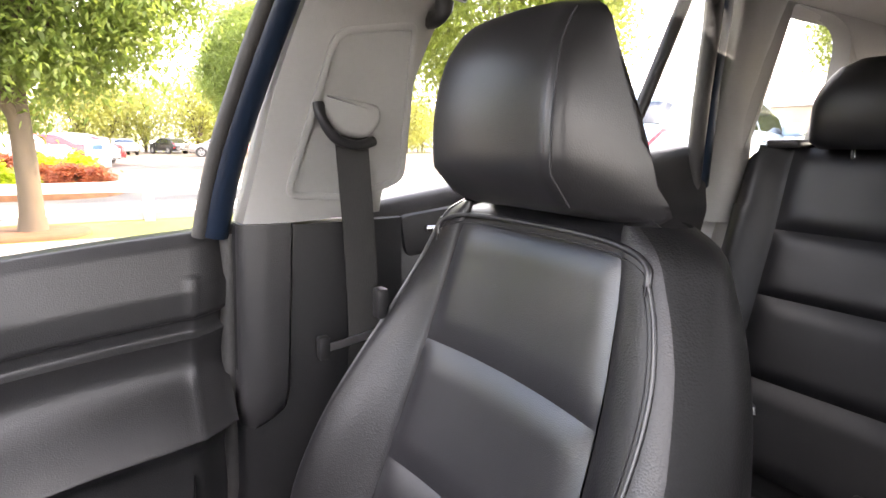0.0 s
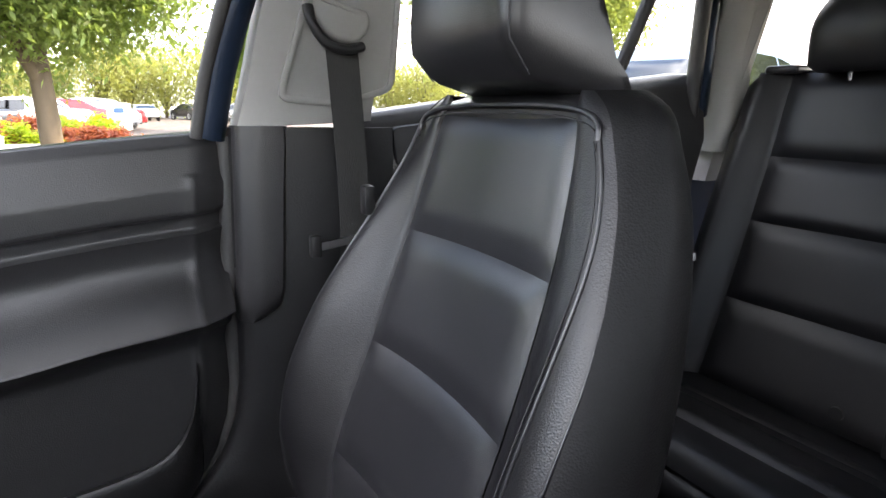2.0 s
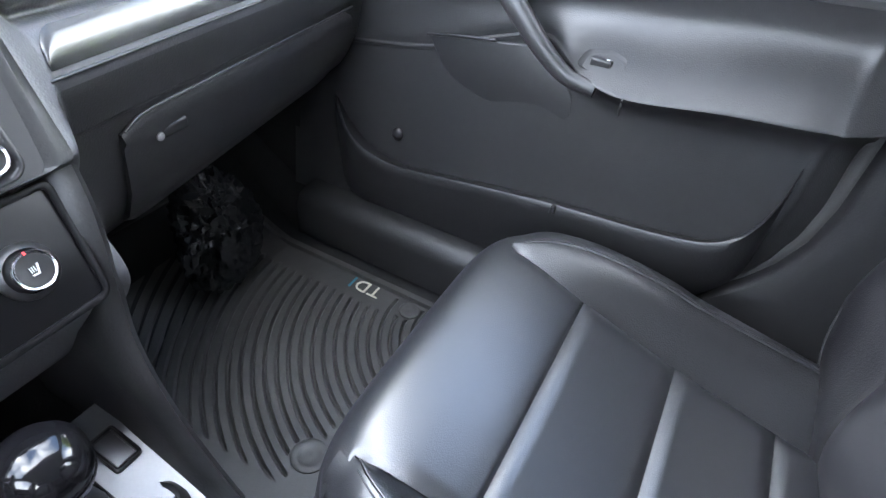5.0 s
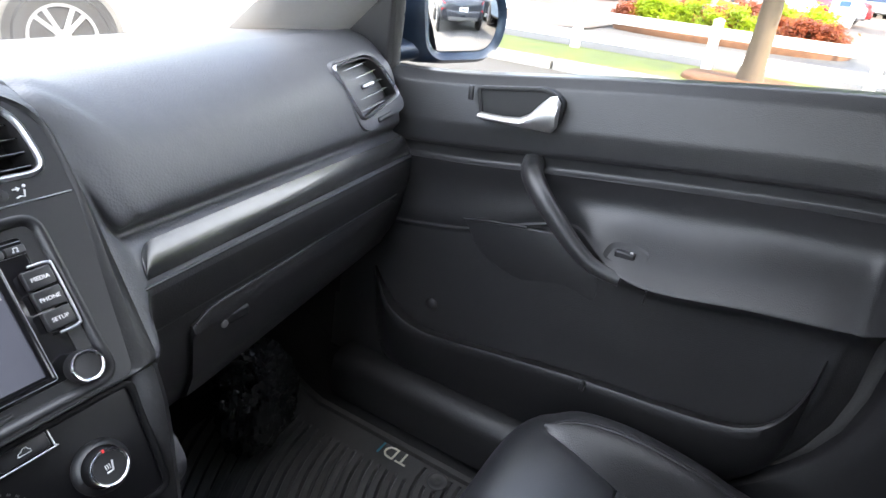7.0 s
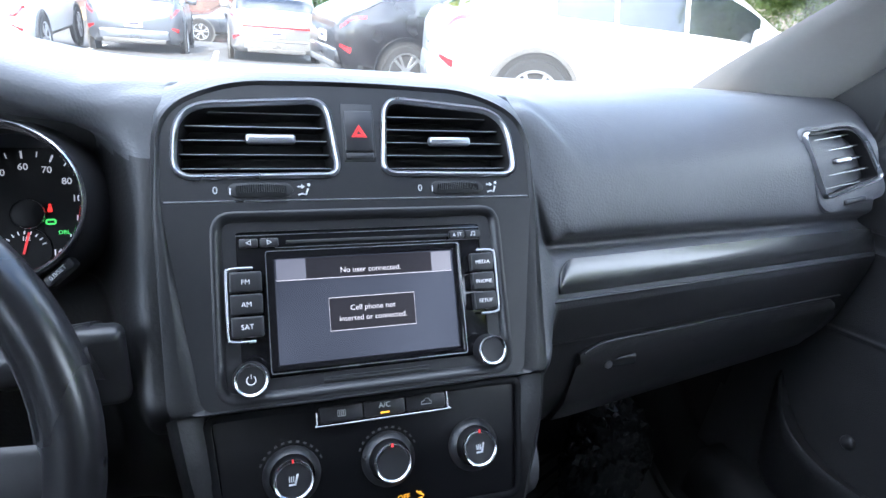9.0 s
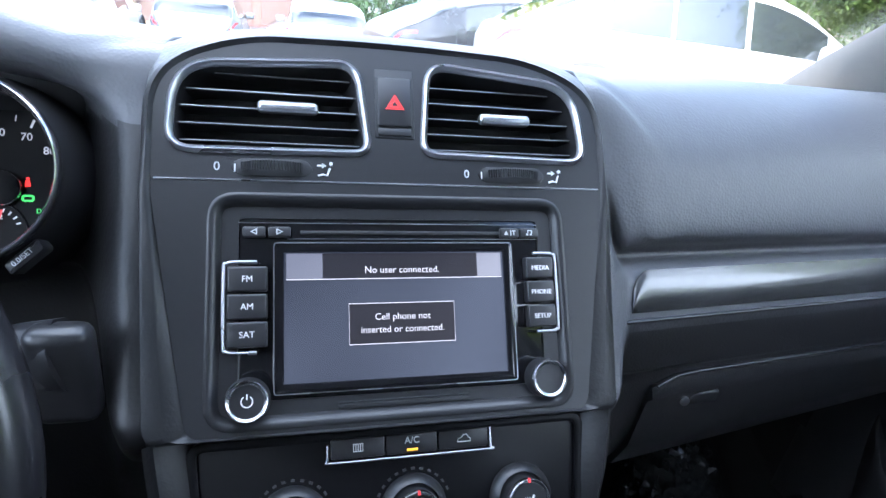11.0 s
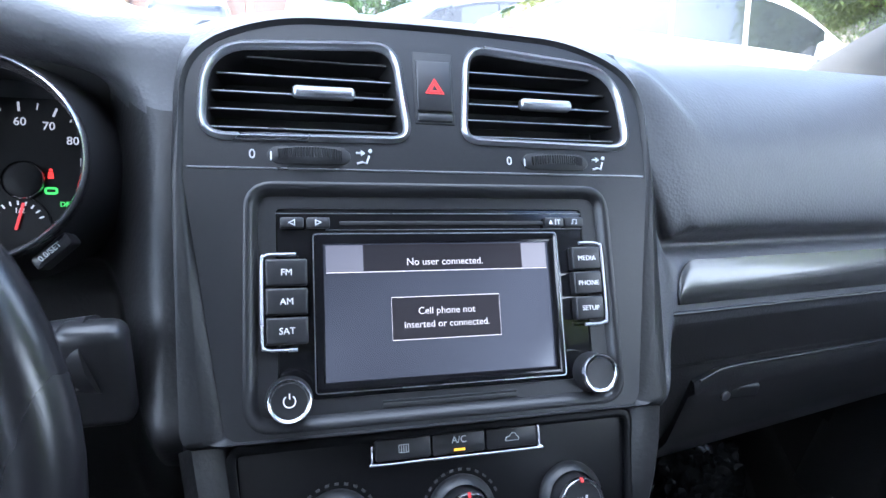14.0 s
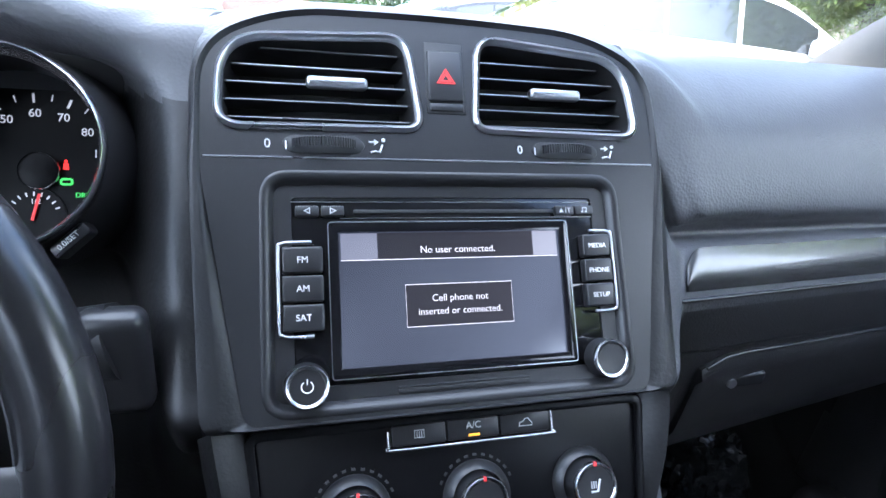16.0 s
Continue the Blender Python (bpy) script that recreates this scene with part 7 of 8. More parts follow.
for i, y in enumerate(FY):
    z0 = 0.06
    for nm, geo, at in [("post", post_geo, (9.2, y, z0)), ("rail", rail_geo, (9.2, y - 0.98, z0 + 0.50)), ("rail", rail_geo, (9.2, y - 0.98, z0 + 0.20))]:
        if nm not in first:
            first[nm] = part(nm, geo, WHITE_WOOD, fence, smooth=30)
            ob = first[nm]
        else:
            ob = new(nm, first[nm].data)
            attach(ob, fence)
        ob.location = at


# ---- plants ----
def leaves(points, rng, size, per, spread, droop=0.35, ratio=0.42):
    """Small pointed leaves in clusters round points."""
    verts, faces = [], []
    for c in points:
        for _ in range(per):
            p = Vector(c) + Vector((rng.gauss(0, 1), rng.gauss(0, 1), rng.gauss(0, 0.75))) * spread
            a, b = rng.uniform(0, 2 * math.pi), rng.uniform(-0.9, 0.4) - droop
            d = Vector((math.cos(a) * math.cos(b), math.sin(a) * math.cos(b), math.sin(b)))
            s = d.cross(Vector((rng.gauss(0, 0.5), rng.gauss(0, 0.5), 1))).normalized()
            k = size * rng.uniform(0.6, 1.3)
            n = len(verts)
            mid = p + d * k * 0.45 + Vector((0, 0, 0.06 * k))
            verts += [p, mid + s * k * ratio * 0.5, p + d * k, mid - s * k * ratio * 0.5]
            faces.append((n, n + 1, n + 2, n + 3))
    return verts, faces


def limb(a, b, rng, bend=0.15, n=6):
    a, b = Vector(a), Vector(b)
    mid = a.lerp(b, 0.5) + Vector((rng.gauss(0, 1), rng.gauss(0, 1), rng.gauss(0, 0.6) + 0.6)) * (b - a).length * bend
    return [a * (1 - t) ** 2 + mid * 2 * t * (1 - t) + b * t * t for t in np.linspace(0, 1, n)]


def build_tree(name, label, seed, height, clear, spread, clusters, per, leaf, material, trunk=0.13, size_spread=0.42, low=0.0):
    """A tapered trunk that forks into limbs, with leaves clustered on the outer twigs. It stands at the origin."""
    rng = random.Random(seed)
    t = thing(name, label, "tree")
    path = [Vector((0.05 * math.sin(z * 1.3 + seed), 0.05 * math.cos(z * 1.1 + seed) - 0.05, z)) for z in np.linspace(-0.05, clear + 0.35, 9)]
    stems = [tube(path, [trunk * (1.35 if i == 0 else 1.08 if i == 1 else 1.0 - 0.02 * i) for i in range(9)], 14)]
    tips = []
    centre = Vector((0, 0, (height + clear) / 2 + 0.1))
    for i in range(11):
        a = 2 * math.pi * i / 11 + rng.uniform(-0.3, 0.3)
        e = rng.uniform(0.15, 1.25)
        tip = centre + Vector((math.cos(a) * math.cos(e) * spread * 0.8, math.sin(a) * math.cos(e) * spread * 0.8, math.sin(e) * (height - clear) * 0.5 - 0.35))
        lp = limb(path[rng.randint(6, 8)], tip, rng)
        stems.append(tube(lp, [trunk * 0.55 * (1 - 0.8 * k / 5) for k in range(6)], 7))
        for j in range(5):
            b = lp[rng.randint(2, 5)]
            q = b + Vector((rng.gauss(0, 1), rng.gauss(0, 1), rng.gauss(0, 0.7))) * spread * 0.30
            stems.append(tube(limb(b, q, rng, 0.1, 4), [trunk * 0.16, trunk * 0.12, trunk * 0.08, trunk * 0.03], 5))
            tips.append(q)
    while len(tips) < clusters:
        a, e = rng.uniform(0, 2 * math.pi), math.asin(rng.uniform(-0.75 - low, 1.0))
        r = rng.uniform(0.45, 1.0) ** 0.5
        wob = 1 + 0.22 * noise.noise((math.cos(a) * 1.7 + seed, math.sin(a) * 1.7, e * 1.5))
        tips.append(centre + Vector((math.cos(a) * math.cos(e) * spread * r * wob, math.sin(a) * math.cos(e) * spread * r * wob, math.sin(e) * (height - clear) * 0.52 * r * wob)))
    part("trunk", join(*stems), BARK, t, "grey-brown bark trunk and limbs", smooth=80)
    part("crown", leaves(tips, rng, leaf, per, size_spread * spread / 2.6), material, t, "crown of small leaves with gaps", smooth=0)
    return t


def put(ob, x, y, turn=0.0, scale=1.0, lift=0.0):
    ob.matrix_basis = pose(x, y, ground_z(x, y) + lift, 0, 0, turn) @ Matrix.Scale(scale, 4)
    return ob


def again(ob, x, y, turn=0.0, scale=1.0, lift=0.0):
    """A copy standing elsewhere."""
    c = copy_thing(ob, pose(x, y, ground_z(x, y) + lift, 0, 0, turn))
    c.scale = (scale, scale, scale)
    return c


near_tree = put(build_tree("street_tree", "young street tree with light green leaves behind the fence", 3, 6.6, 1.35, 2.35, 950, 130, 0.105, LEAF, 0.135, size_spread=0.25, low=0.22), 8.5, 0.9, 20, 1.0, 0.08)
again(near_tree, 9.6, 8.6, 150, 0.95)
back_tree = put(build_tree("street_tree", "leafy yellow-green tree behind the car", 8, 7.5, 1.6, 3.0, 750, 100, 0.13, LEAF_YELLOW, 0.14, size_spread=0.28), 10.6, -8.0, 0, 0.88)
again(back_tree, 3.2, -22.0, 40, 0.8)
again(back_tree, 5.35, -15.8, 70, 0.85, 0.5)
again(near_tree, 30, -7.6, 200, 1.2)
far_tree = put(build_tree("far_tree", "broad tree in the distant tree line", 12, 11.0, 1.2, 5.0, 170, 34, 0.6, LEAF_HAZE, 0.25, size_spread=0.8, low=0.25), 74, -20, 0, 1.0)
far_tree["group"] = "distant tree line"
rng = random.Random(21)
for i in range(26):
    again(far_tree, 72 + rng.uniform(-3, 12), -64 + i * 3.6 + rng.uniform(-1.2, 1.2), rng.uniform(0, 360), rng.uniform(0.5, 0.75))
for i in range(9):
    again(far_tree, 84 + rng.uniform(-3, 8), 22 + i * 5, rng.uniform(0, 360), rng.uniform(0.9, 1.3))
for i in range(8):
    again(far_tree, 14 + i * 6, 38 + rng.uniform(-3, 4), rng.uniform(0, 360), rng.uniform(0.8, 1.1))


def build_conifer():
    rng = random.Random(5)
    t = thing("conifer", "dense green conifer by the building", "tree")
    part("trunk", tube([(0, 0, z) for z in np.linspace(-0.1, 4.8, 6)], [0.16, 0.14, 0.12, 0.09, 0.06, 0.03], 10), BARK, t)
    pts = []
    for _ in range(260):
        z = 0.35 + 4.8 * rng.random() ** 1.3
        r = (1.75 * (1 - (z - 0.3) / 5.3) + 0.1) * rng.uniform(0.6, 1.0)
        a = rng.uniform(0, 2 * math.pi)
        pts.append((r * math.cos(a), r * math.sin(a), z))
    part("crown", leaves(pts, rng, 0.30, 24, 0.16, 0.6, 0.25), LEAF_DARK, t, "drooping sprays of needles", smooth=0)
    return t


conifer = put(build_conifer(), 3.6, 24.2)
for x, y, s in ((5.6, 25.0, 1.1), (7.6, 24.2, 0.95), (9.9, 25.2, 1.1), (1.9, 25.4, 0.8), (12.4, 20.0, 1.0), (15.0, 17.5, 1.0)):
    again(conifer, x, y, x * 50, s)


def build_shrub(name, label, material, seed):
    rng = random.Random(seed)
    t = thing(name, label, "shrub")
    pts = []
    for _ in range(80):
        a, e, r = rng.uniform(0, 2 * math.pi), math.asin(rng.random()), rng.uniform(0.6, 1.0)
        pts.append((0.42 * math.cos(a) * math.cos(e) * r, 0.42 * math.sin(a) * math.cos(e) * r, 0.14 + 0.5 * math.sin(e) * r))
    part("stems", join(*[tube([(0, 0, -0.02), (0.1 * math.cos(a), 0.1 * math.sin(a), 0.2), (0.25 * math.cos(a), 0.25 * math.sin(a), 0.4)], 0.012, 5) for a in range(6)]), BARK, t)
    part("foliage", leaves(pts, rng, 0.09, 26, 0.06, 0.0, 0.5), material, t, smooth=0)
    return t


lime = put(build_shrub("lime_shrub", "round lime green shrub in the planting bed", SHRUB_LIME, 2), 14.9, 3.6, 0, 1.0, 0.12)
redb = put(build_shrub("red_shrub", "round red-brown shrub in the planting bed", SHRUB_RED, 3), 15.0, 2.2, 0, 1.0, 0.12)
lime["group"], redb["group"] = "bed shrubs", "bed shrubs"
rng = random.Random(31)
for i in range(26):
    y = 4.1 - i * 0.165
    x = 14.7 + (i * 37 % 11) / 11 * 3.0
    again(redb if i % 3 == 1 or (i * 7) % 5 == 0 else lime, x, y, i * 57, rng.uniform(0.8, 1.3), 0.12)
for i in range(14):
    again(lime, 2.4 + i * 0.72, 21.6 + 0.4 * (i % 2), i * 77, rng.uniform(1.3, 1.9), 0.1)

# ---- signs and lamps ----
sign = thing("sign_box", "white notice box on a white post in the bed", "sign", (17.0, -0.15, 0.1))
part("post", rbox(16.95, 17.05, -0.2, -0.1, 0.08, 0.75, 0.01, 1), WHITE_WOOD, sign)
part("board", rbox(16.88, 17.12, -0.42, 0.12, 0.55, 1.22, 0.02, 2), WHITE_WOOD, sign)
part("mark", rbox(16.872, 16.88, -0.26, -0.04, 0.98, 1.1, 0), paint("blue_print", (0.05, 0.12, 0.4), 0.5), sign, "small blue bar")
METAL = paint("grey_metal", (0.35, 0.35, 0.36), 0.4, metal=0.6, var=0.1)
lamp = thing("street_lamp", "tall grey metal lamp post in the planting bed", "street lamp", (15.4, 2.4, 0.1))
part("pole", tube([(15.4, 2.4, 0.1), (15.4, 2.4, 8.0)], 0.07, 12), METAL, lamp, smooth=80)
part("base", lathe([(0.25, 0), (0.25, 0.6), (0.22, 0.65)], 20, Matrix.Translation((15.4, 2.4, 0.08))), KERB, lamp, "concrete foot", smooth=40)
part("head", rbox(14.9, 15.7, 2.2, 2.6, 8.0, 8.15, 0.03, 2), METAL, lamp)
pole = thing("utility_pole", "brown timber utility pole behind the car", "utility pole", (12.0, -9.3, 0))
part("pole", tube([(12.0, -9.4, -0.02), (12.0, -9.4, 9.0)], [0.15, 0.11], 12), BARK, pole, smooth=80)
part("cross_arm", rbox(11.1, 12.9, -9.45, -9.35, 8.2, 8.35, 0.01, 1), BARK, pole)


# ---- vehicles ----
TYRE = paint("tyre_rubber", (0.018, 0.018, 0.018), 0.7, var=0.2, scale=10, fine=120)
ALLOY = paint("alloy_rim", (0.55, 0.55, 0.56), 0.3, metal=0.9, var=0.08, scale=10)
TINT = paint("tinted_car_window", (0.012, 0.015, 0.018), 0.05, var=0.1, rough_var=0.01, coat=0.5, spec=0.8)
TAIL = paint("red_tail_lamp", (0.55, 0.015, 0.02), 0.15, var=0.15, scale=20, coat=0.6)
HEADLAMP = paint("clear_headlamp", (0.6, 0.6, 0.6), 0.1, var=0.1, metal=0.3, coat=0.6)
CLADDING = paint("dark_grey_cladding", (0.09, 0.088, 0.085), 0.6, var=0.12)
PLATE = paint("pale_number_plate", (0.72, 0.72, 0.70), 0.5, var=0.05)
INK = paint("dark_print", (0.05, 0.05, 0.08), 0.5)


def car_paint(name, colour, metal=0.0, rough=0.3):
    return paint(name, colour, rough, metal=metal, var=0.03, scale=2, fine=500, coat=0.7)


def build_vehicle(name, label, body, top, belt, length=4.7, half=0.94, wheel=0.365, base=2.82, tailbar=False, low=0.30, arch=None):
    """A road vehicle along +x with its rear at -length/2, standing at the origin."""
    t = thing(name, label, "car")
    L = length / 2
    plan = [(-L, 0.74 * half), (-L + 0.10, 0.88 * half), (-L + 0.35, 0.96 * half), (-L + 1.0, half), (0.3, half), (L - 0.9, 0.98 * half), (L - 0.3, 0.88 * half), (L - 0.08, 0.76 * half), (L, 0.66 * half)]
    bott = [(-L, 0.52), (-L + 0.12, low + 0.06), (-L + 0.4, low), (L - 0.4, low), (L - 0.1, low - 0.02), (L, 0.42)]

    def section(x):
        w, zt, zb, zl = soft_at(plan, x), soft_at(top, x), curve_at(belt, x), curve_at(bott, x)
        zb = min(zb, zt - 0.05)
        wr = w * 0.955 - 0.36 * max(0.0, zt - zb - 0.05)
        mid = (zl + zb) / 2
        return [(w * 0.86, zl), (w * 0.975, zl + 0.10), (w, mid), (w * 0.992, zb - 0.10), (w * 0.955, zb), (wr, zt - min(0.06, (zt - zb) * 0.4)), (wr - 0.10, zt - 0.012), (0, zt)]

    def spot(x, v, off=0.0, side=1):
        pts = section(x)
        i = min(int(v), 6)
        (a, b), (c, d) = pts[i], pts[i + 1]
        f = v - i
        n = Vector((d - b, -(c - a)))
        n = n.normalized() if n.length > 1e-6 else Vector((0, 1))
        return Vector((x, side * (a + (c - a) * f + n.x * off), b + (d - b) * f + n.y * off))
    vs = [0, 0.5, 1, 1.5, 2, 2.5, 3, 3.5, 4, 4.25, 4.5, 4.75, 5, 5.5, 6, 6.5, 7]
    xs = sorted({round(float(v), 3) for v in (*np.linspace(-L, -L + 0.7, 12), *np.linspace(-L + 0.7, L - 0.7, 26), *np.linspace(L - 0.7, L, 12))})
    rings = [[spot(x, v) for v in vs] + [spot(x, v, side=-1) for v in vs[-2::-1]] for x in xs]
    part("body", loft(rings), body, t, smooth=40)

    def patch(nm, x0, x1, v0, v1, material, off, lab="", sides=(1, -1), nx=8, nv=4):
        for s in sides:
            f0 = [[spot(x, v, off, s) for v in np.linspace(v0, v1, nv)] for x in np.linspace(x0, x1, nx)]
            f1 = [[spot(x, v, off - 0.012, s) for v in np.linspace(v0, v1, nv)][::-1] for x in np.linspace(x0, x1, nx)]
            part(nm, loft([a + b for a, b in zip(f0, f1)]), material, t, lab, smooth=30)
    x_a = max(x for x, z in top if z > 1.38)
    x_r = min(x for x, z in top if z > 1.38)
    patch("side_window", x_r + 0.15, x_r + 0.72, 4.10, 4.90, TINT, 0.006, "dark tinted window")
    patch("side_window", x_r + 0.76, -0.02, 4.08, 4.90, TINT, 0.006, "dark tinted window")
    patch("side_window", 0.03, x_a + 0.18, 4.08, 4.90, TINT, 0.006, "dark tinted window")
    patch("windscreen", x_a + 0.10, x_a + 0.62, 5.1, 7.0, TINT, 0.006, "dark windscreen", nv=8)
    # hatch glass on the slope behind the roof
    patch("rear_window", -L + 0.16, x_r + 0.02, 5.15, 7.0, TINT, 0.006, "dark rear window", nv=8)
    patch("tail_lamp", -L + 0.03, -L + 0.34, 3.5, 3.85, TAIL, 0.008, "red tail lamp")
    patch("reflector", -L + 0.02, -L + 0.14, 1.5, 1.8, TAIL, 0.008, "red reflector")
    patch("headlamp", L - 0.45, L - 0.10, 3.1, 3.8, HEADLAMP, 0.008, "clear headlamp")
    patch("sill_cladding", -L + 0.25, L - 0.3, 0.2, 1.0, CLADDING, 0.008, "dark grey sill cladding", nx=16)
    zb = curve_at(belt, -L)
    bump = soft_at(plan, -L)
    part("rear_plate", rbox(-L - 0.012, -L + 0.01, -0.17, 0.17, zb - 0.24, zb - 0.10, 0.004, 1), PLATE, t, "pale number plate with a dark bar")
    part("plate_bar", rbox(-L - 0.014, -L - 0.011, -0.11, 0.11, zb - 0.19, zb - 0.15, 0), INK, t)
    part("rear_bumper", rbox(-L - 0.02, -L + 0.2, -bump * 0.96, bump * 0.96, 0.40, 0.62, 0.05, 3), CLADDING if tailbar is None else body, t, smooth=50)
    part("diffuser", rbox(-L - 0.024, -L + 0.1, -bump * 0.85, bump * 0.85, 0.34, 0.44, 0.02, 2), CLADDING, t, "dark lower bumper", smooth=50)
    if tailbar:
        part("tail_bar", rbox(-L - 0.016, -L + 0.05, -bump * 0.98, bump * 0.98, zb - 0.06, zb - 0.015, 0.01, 2), TAIL, t, "full-width red lamp bar")
        part("lower_bar", rbox(-L - 0.028, -L + 0.05, -bump * 0.9, bump * 0.9, 0.56, 0.60, 0.008, 1), CLADDING, t)
    for s in (1, -1):
        for x in (-0.85, 0.27):
            p = spot(x - 0.15, 3.3, 0.0, s)
            part("door_handle", rbox(p.x - 0.11, p.x + 0.11, p.y - 0.02, p.y + 0.02, p.z - 0.014, p.z + 0.014, 0.008, 2), body, t, smooth=60)
        p = spot(x_a + 0.15, 4.05, 0.0, s)
        part("wing_mirror", rbox(p.x - 0.08, p.x + 0.10, min(p.y, p.y + s * 0.22), max(p.y, p.y + s * 0.22), p.z - 0.01, p.z + 0.15, 0.04, 3), body, t, smooth=60)
        for x in (-base / 2 - 0.02, base / 2 - 0.02):
            y = s * (soft_at(plan, x) + 0.0)
            m = Matrix.Translation((x, y, wheel)) @ pose(0, 0, 0, -90 * s, 0, 0)
            part("arch_gap", lathe([(wheel + 0.055, -0.10), (wheel + 0.055, 0.004), (0.01, 0.005)], 40, m @ Matrix.Translation((0, 0, 0))), TYRE, t, smooth=30)
            rim_pts = [(wheel + 0.05, 0.0), (wheel + 0.055, 0.014), (wheel + 0.10, 0.012), (wheel + 0.105, -0.02)]
            part("arch_trim", lathe(rim_pts, 40, m, hoop=True), arch or CLADDING, t, "dark grey arch trim", smooth=40)
            w = part("wheel", lathe([(wheel - 0.09, -0.1), (wheel - 0.02, -0.1), (wheel, -0.05), (wheel, 0.0), (wheel - 0.02, 0.025), (wheel - 0.10, 0.028), (wheel - 0.105, 0.0)], 40, m), TYRE, t, "black tyre", smooth=40)
            sp = [lathe([(wheel - 0.10, 0.0), (wheel - 0.095, 0.024), (wheel - 0.125, 0.022), (wheel - 0.13, -0.02)], 40), lathe([(0.07, -0.02), (0.06, 0.022), (0.01, 0.026)], 20)]
            for k in range(10):
                sp.append(moved(rbox(0.05, wheel - 0.115, -0.018, 0.018, -0.005, 0.018, 0.004, 1), pose(0, 0, 0, 0, 0, 36 * k + (7 if k % 2 else -7))))
            part("rim", moved(join(*sp), m), ALLOY, w, "bright alloy rim with spokes", smooth=40)
    return t


SUV_TOP = [(-2.35, 0.93), (-2.30, 1.06), (-2.18, 1.20), (-1.95, 1.40), (-1.60, 1.56), (-1.0, 1.63), (-0.4, 1.65), (0.2, 1.62), (0.60, 1.50), (1.20, 1.12), (1.4, 1.06), (2.0, 0.98), (2.25, 0.86), (2.35, 0.66)]
COUPE_TOP = [(-2.35, 0.93), (-2.30, 1.04), (-2.12, 1.13), (-1.75, 1.32), (-1.45, 1.44), (-0.9, 1.56), (-0.3, 1.61), (0.2, 1.58), (0.60, 1.45), (1.20, 1.10), (1.4, 1.05), (2.0, 0.97), (2.25, 0.86), (2.35, 0.66)]
SUV_BELT = [(-2.35, 0.90), (-2.2, 1.06), (-1.7, 1.10), (-1.0, 1.06), (0.0, 1.03), (1.2, 1.0), (2.35, 0.9)]
SEDAN_TOP = [(-2.35, 0.85), (-2.28, 0.98), (-2.0, 1.06), (-1.7, 1.10), (-1.2, 1.38), (-0.6, 1.45), (0.0, 1.45), (0.35, 1.40), (1.05, 1.0), (1.4, 0.95), (2.0, 0.86), (2.25, 0.76), (2.35, 0.6)]
SEDAN_BELT = [(-2.35, 0.82), (-2.2, 0.92), (-1.4, 0.96), (0.0, 0.93), (1.2, 0.90), (2.35, 0.8)]
WHITE_PAINT = car_paint("white_car_paint", (0.50, 0.50, 0.49))
white = put(build_vehicle("white_suv", "white crossover parked across the bay ahead", WHITE_PAINT, COUPE_TOP, SUV_BELT), 4.2, 6.06, -11.5)
BLACK_PAINT = car_paint("black_car_paint", (0.006, 0.006, 0.008))
black = put(build_vehicle("black_suv", "black crossover parked beside the white one", BLACK_PAINT, COUPE_TOP, SUV_BELT, arch=BLACK_PAINT), 3.52, 9.7, 8)
grey = put(build_vehicle("grey_suv", "grey estate-style SUV seen from behind", car_paint("blue_grey_car_paint", (0.19, 0.21, 0.245), 0.75), SUV_TOP, SUV_BELT, half=0.95), -1.95, 17.0, 90)
silver = put(build_vehicle("silver_suv", "silver SUV with a full-width red tail bar", car_paint("silver_car_paint", (0.36, 0.355, 0.35), 0.75), SUV_TOP, SUV_BELT, half=0.96, tailbar=True), 0.86, 16.1, 90)
left = put(build_vehicle("white_saloon", "white saloon parked in the next bay", car_paint("pearl_white_paint", (0.52, 0.53, 0.54)), SEDAN_TOP, SEDAN_BELT, length=4.9), -4.15, 14.6, 90)
dark = put(build_vehicle("dark_saloon", "dark saloon parked by the building", car_paint("dark_grey_paint", (0.03, 0.035, 0.045), 0.3), SEDAN_TOP, SEDAN_BELT), 0.4, 24.0, 180)
redcar = put(build_vehicle("red_saloon", "bright red saloon parked in the car park", car_paint("red_car_paint", (0.55, 0.02, 0.025)), SEDAN_TOP, SEDAN_BELT), 0.2, 27.2, 180)
pale = put(build_vehicle("pale_blue_suv", "pale blue SUV parked behind with red tail lamps", car_paint("pale_blue_paint", (0.30, 0.42, 0.55), 0.3), [(x, z + 0.14) for x, z in SUV_TOP], [(x, z + 0.23) for x, z in SUV_BELT]), 5.2, -7.0, -80, 1.08)
again(dark, 2.6, -8.6, -88)
again(dark, 5.6, -10.5, -95)
again(grey, 6.9, -9.2, -80)
green = again(dark, 5.4, -11.6, 160)
for i, (src, x, y, a) in enumerate(((left, 27.0, 2.9, 80), (redcar, 29.0, 2.0, 85), (dark, 27.5, 4.6, 30), (left, 33, 1.0, 90), (redcar, 36, 0.5, 90), (silver, 39, 1.2, 90), (black, 66, -7.6, 25), (left, 60, -3.0, 10),
                                    (white, 68, -1.5, 10), (dark, 64, -1.0, 0), (silver, 52, -9.8, 80), (left, 55, -10.5, 80), (redcar, 58, -11.5, 80), (white, 26.5, 14.2, 0), (silver, 48, 12.0, 20), (black, 44, 12.6, 10), (white, 53, 12.4, 0), (left, 58, 12.2, 0), (silver, 63, 12, 0), (left, 70, 11, 0), (dark, 60, 4.5, 70), (redcar, 45, 3.2, 60))):
    again(src, x, y, a)["group"] = "parked cars in the far car park"

# ---- buildings ----
STUCCO = paint("cream_stucco", (0.36, 0.29, 0.21), 0.85, var=0.08, scale=1.0, fine=20, bump=0.3, bump_scale=60)
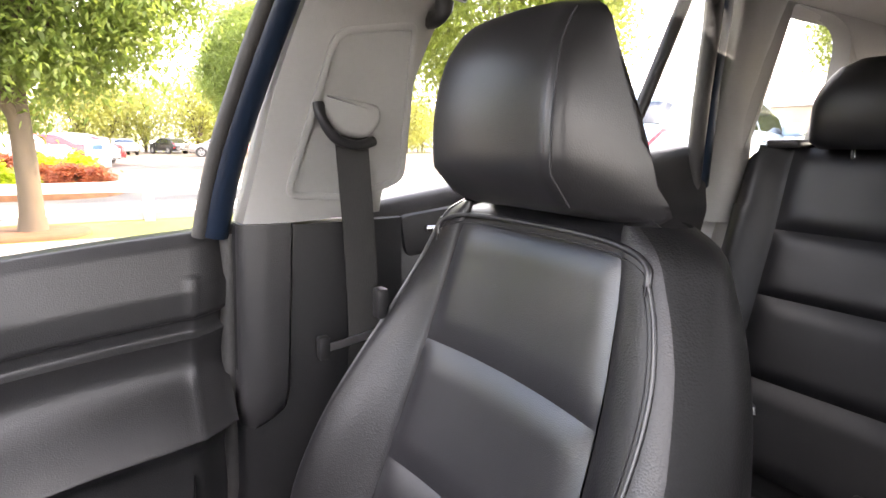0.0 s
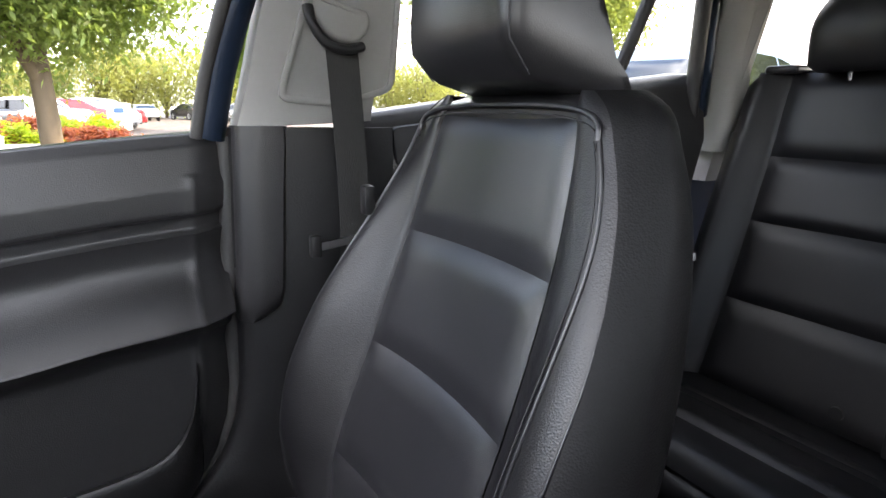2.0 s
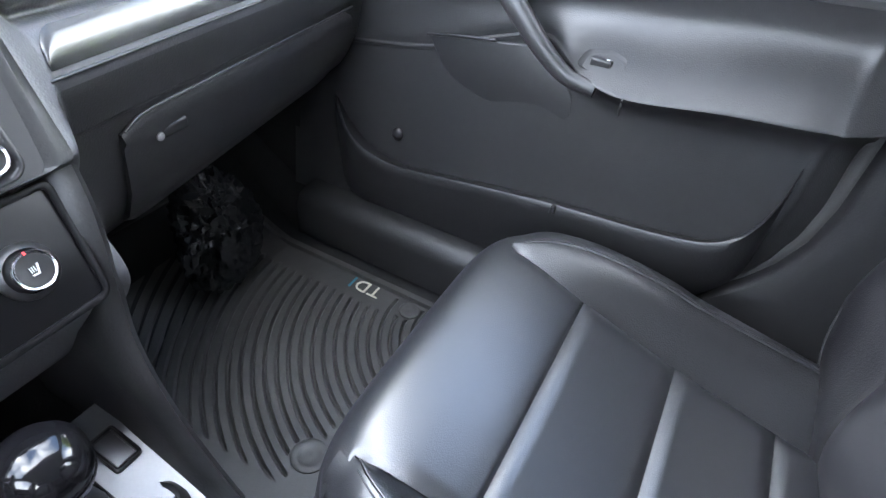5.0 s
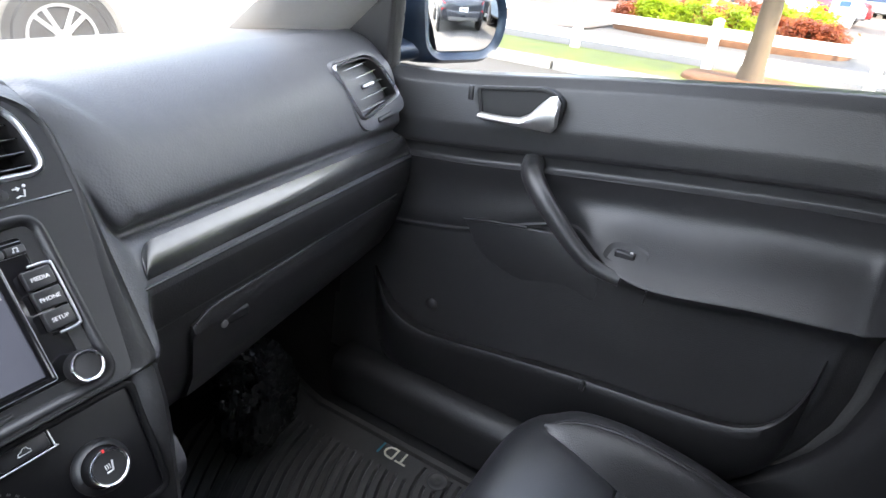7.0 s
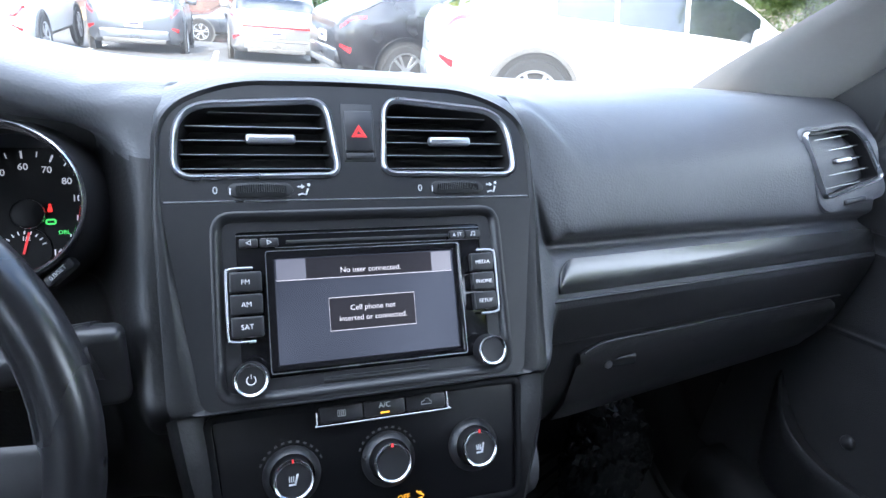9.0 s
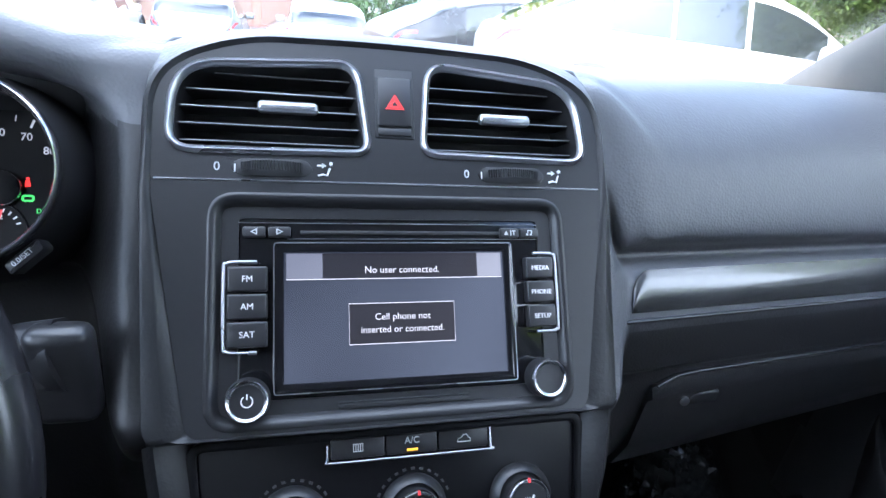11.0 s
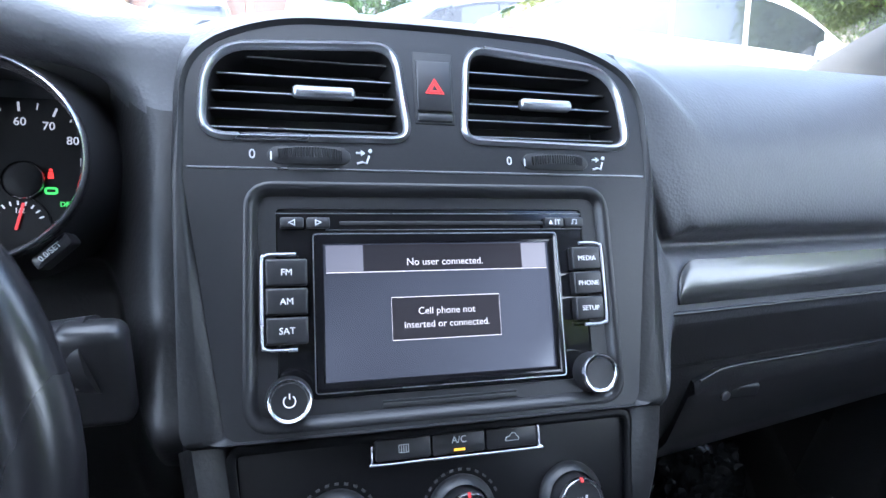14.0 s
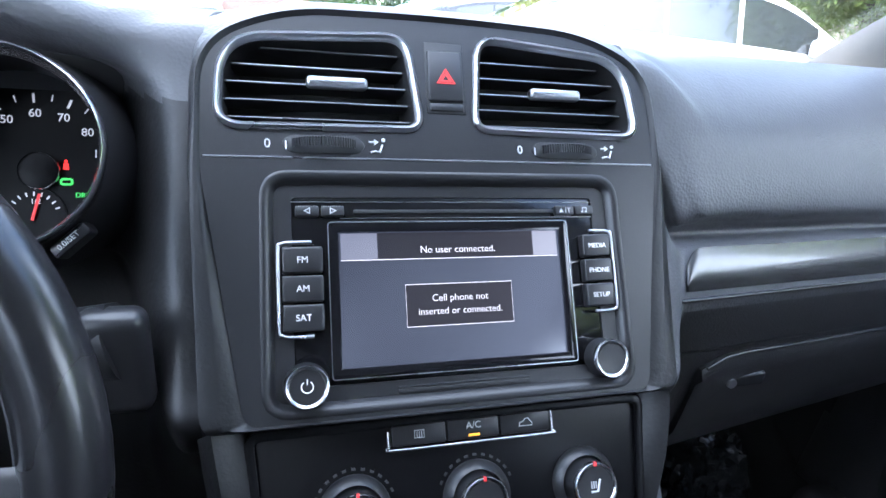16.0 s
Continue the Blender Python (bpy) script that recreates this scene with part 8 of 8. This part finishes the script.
WHITE_TRIM = paint("white_trim_paint", (0.60, 0.59, 0.57), 0.6, var=0.05)
SHINGLE = paint("tan_shingles", (0.22, 0.16, 0.11), 0.9, var=0.2, scale=2, fine=15, bump=0.8, bump_scale=20)
SHOPGLASS = paint("dark_shop_glass", (0.03, 0.035, 0.04), 0.08, var=0.2, rough_var=0.02)
BROWN_WALL = paint("red_brown_wall", (0.16, 0.09, 0.075), 0.85, var=0.12, scale=1.5, fine=25, bump=0.3, bump_scale=40)
TAN_WALL = paint("tan_wall", (0.30, 0.22, 0.13), 0.85, var=0.1, scale=1.5, fine=25)
SIGN_BLUE = paint("blue_sign", (0.05, 0.12, 0.45), 0.4)


def build_shops(name, label, x0, x1, y, depth, height, bay, roof):
    z = ground_z(0, y)
    t = thing(name, label, "building", ((x0 + x1) / 2, y, z))
    part("wall", rbox(x0, x1, y, y + depth, z - 0.1, z + height, 0.02, 1), STUCCO, t, "cream stucco wall")
    part("canopy", rbox(x0 - 0.3, x1 + 0.3, y - 2.2, y + 0.2, z + height * 0.56, z + height * 0.72, 0.03, 1), WHITE_TRIM, t, "white canopy fascia")
    if roof:
        part("roof", ([Vector(p) for p in ((x0 - 0.6, y - 0.8, z + height), (x1 + 0.6, y - 0.8, z + height), (x1 + 0.6, y + depth + 0.8, z + height), (x0 - 0.6, y + depth + 0.8, z + height), (x0 + 3, y + depth / 2, z + height + 3.2), (x1 - 3, y + depth / 2, z + height + 3.2))],
                      [(0, 1, 5, 4), (1, 2, 5), (2, 3, 4, 5), (3, 0, 4), (0, 1, 2, 3)]), SHINGLE, t, "tan shingle roof", smooth=0)
    else:
        part("cornice", rbox(x0 - 0.2, x1 + 0.2, y - 0.25, y + depth + 0.2, z + height, z + height + 0.35, 0.03, 1), WHITE_TRIM, t)
    n = int((x1 - x0) / bay)
    for i in range(n):
        cx = x0 + bay * (i + 0.5)
        w = part("window", rbox(cx - bay * 0.36, cx + bay * 0.12, y - 0.04, y + 0.05, z + 0.5, z + height * 0.5, 0.01, 1), SHOPGLASS, t, "dark shop window")
        part("frame", frame_ring([Vector((cx - bay * 0.38, 0.45)), Vector((cx + bay * 0.14, 0.45)), Vector((cx + bay * 0.14, height * 0.515)), Vector((cx - bay * 0.38, height * 0.515))], [Vector((cx - bay * 0.35, 0.55)), Vector((cx + bay * 0.11, 0.55)), Vector((cx + bay * 0.11, height * 0.49)), Vector((cx - bay * 0.35, height * 0.49))], 0, 0.07, Matrix(((1, 0, 0, 0), (0, 0, -1, y), (0, 1, 0, z), (0, 0, 0, 1)))), WHITE_TRIM, w, smooth=0)
        part("door", rbox(cx + bay * 0.2, cx + bay * 0.38, y - 0.05, y + 0.04, z, z + 2.15, 0.01, 1), SHOPGLASS, t, "dark glazed door")
        part("column", rbox(x0 + bay * i - 0.14, x0 + bay * i + 0.14, y - 2.1, y - 1.82, z - 0.05, z + height * 0.58, 0.02, 1), WHITE_TRIM, t, "white square column")
        if height > 5.5:
            part("upper_window", rbox(cx - bay * 0.2, cx + bay * 0.2, y - 0.04, y + 0.05, z + height * 0.76, z + height * 0.94, 0.01, 1), SHOPGLASS, t, "dark upper window")
    for i in range(0, n, 2):
        cx = x0 + bay * (i + 0.5)
        part("sign_board", rbox(cx - 1.1, cx + 1.1, y - 2.28, y - 2.18, z + height * 0.58, z + height * 0.70, 0.02, 1), SIGN_BLUE if i % 4 == 0 else WHITE_TRIM, t, "plain coloured sign board")
    return t


build_shops("shop_building", "cream two-storey shop building with white columns", 20.0, 40.0, 18.2, 12, 6.4, 4.0, False)
build_shops("shop_building", "long cream shop row with a tan shingle roof", 41.0, 78.0, 17.5, 12, 3.9, 4.1, True)
build_shops("far_building", "low yellow and white building beyond the rear car park", 14.0, 40.0, -52.0, 8, 4.2, 5.0, False)
bz = ground_z(0, 33)
hall = thing("brown_building", "red-brown building with a tan corner column", "building", (-4, 33, bz))
part("wall", rbox(-14, 1.6, 31.0, 42, bz - 0.1, bz + 5.5, 0.03, 1), BROWN_WALL, hall, "red-brown wall")
part("corner_column", rbox(-7.6, -6.4, 30.3, 31.2, bz - 0.1, bz + 5.6, 0.03, 1), TAN_WALL, hall, "tan column")
part("plinth", rbox(-14, 1.6, 30.8, 31.05, bz - 0.1, bz + 0.5, 0.03, 1), TAN_WALL, hall)
for x in (-5.5, -2.6, 0.0):
    part("garage_door", rbox(x - 1.1, x + 1.1, 30.95, 31.03, bz, bz + 2.8, 0.02, 1), paint("brown_panel", (0.11, 0.07, 0.06), 0.6, var=0.1), hall, "dark brown panel door")
part("roof", rbox(-14.4, 2.0, 30.6, 42.4, bz + 5.5, bz + 5.8, 0.03, 1), SHINGLE, hall, "tan roof edge")
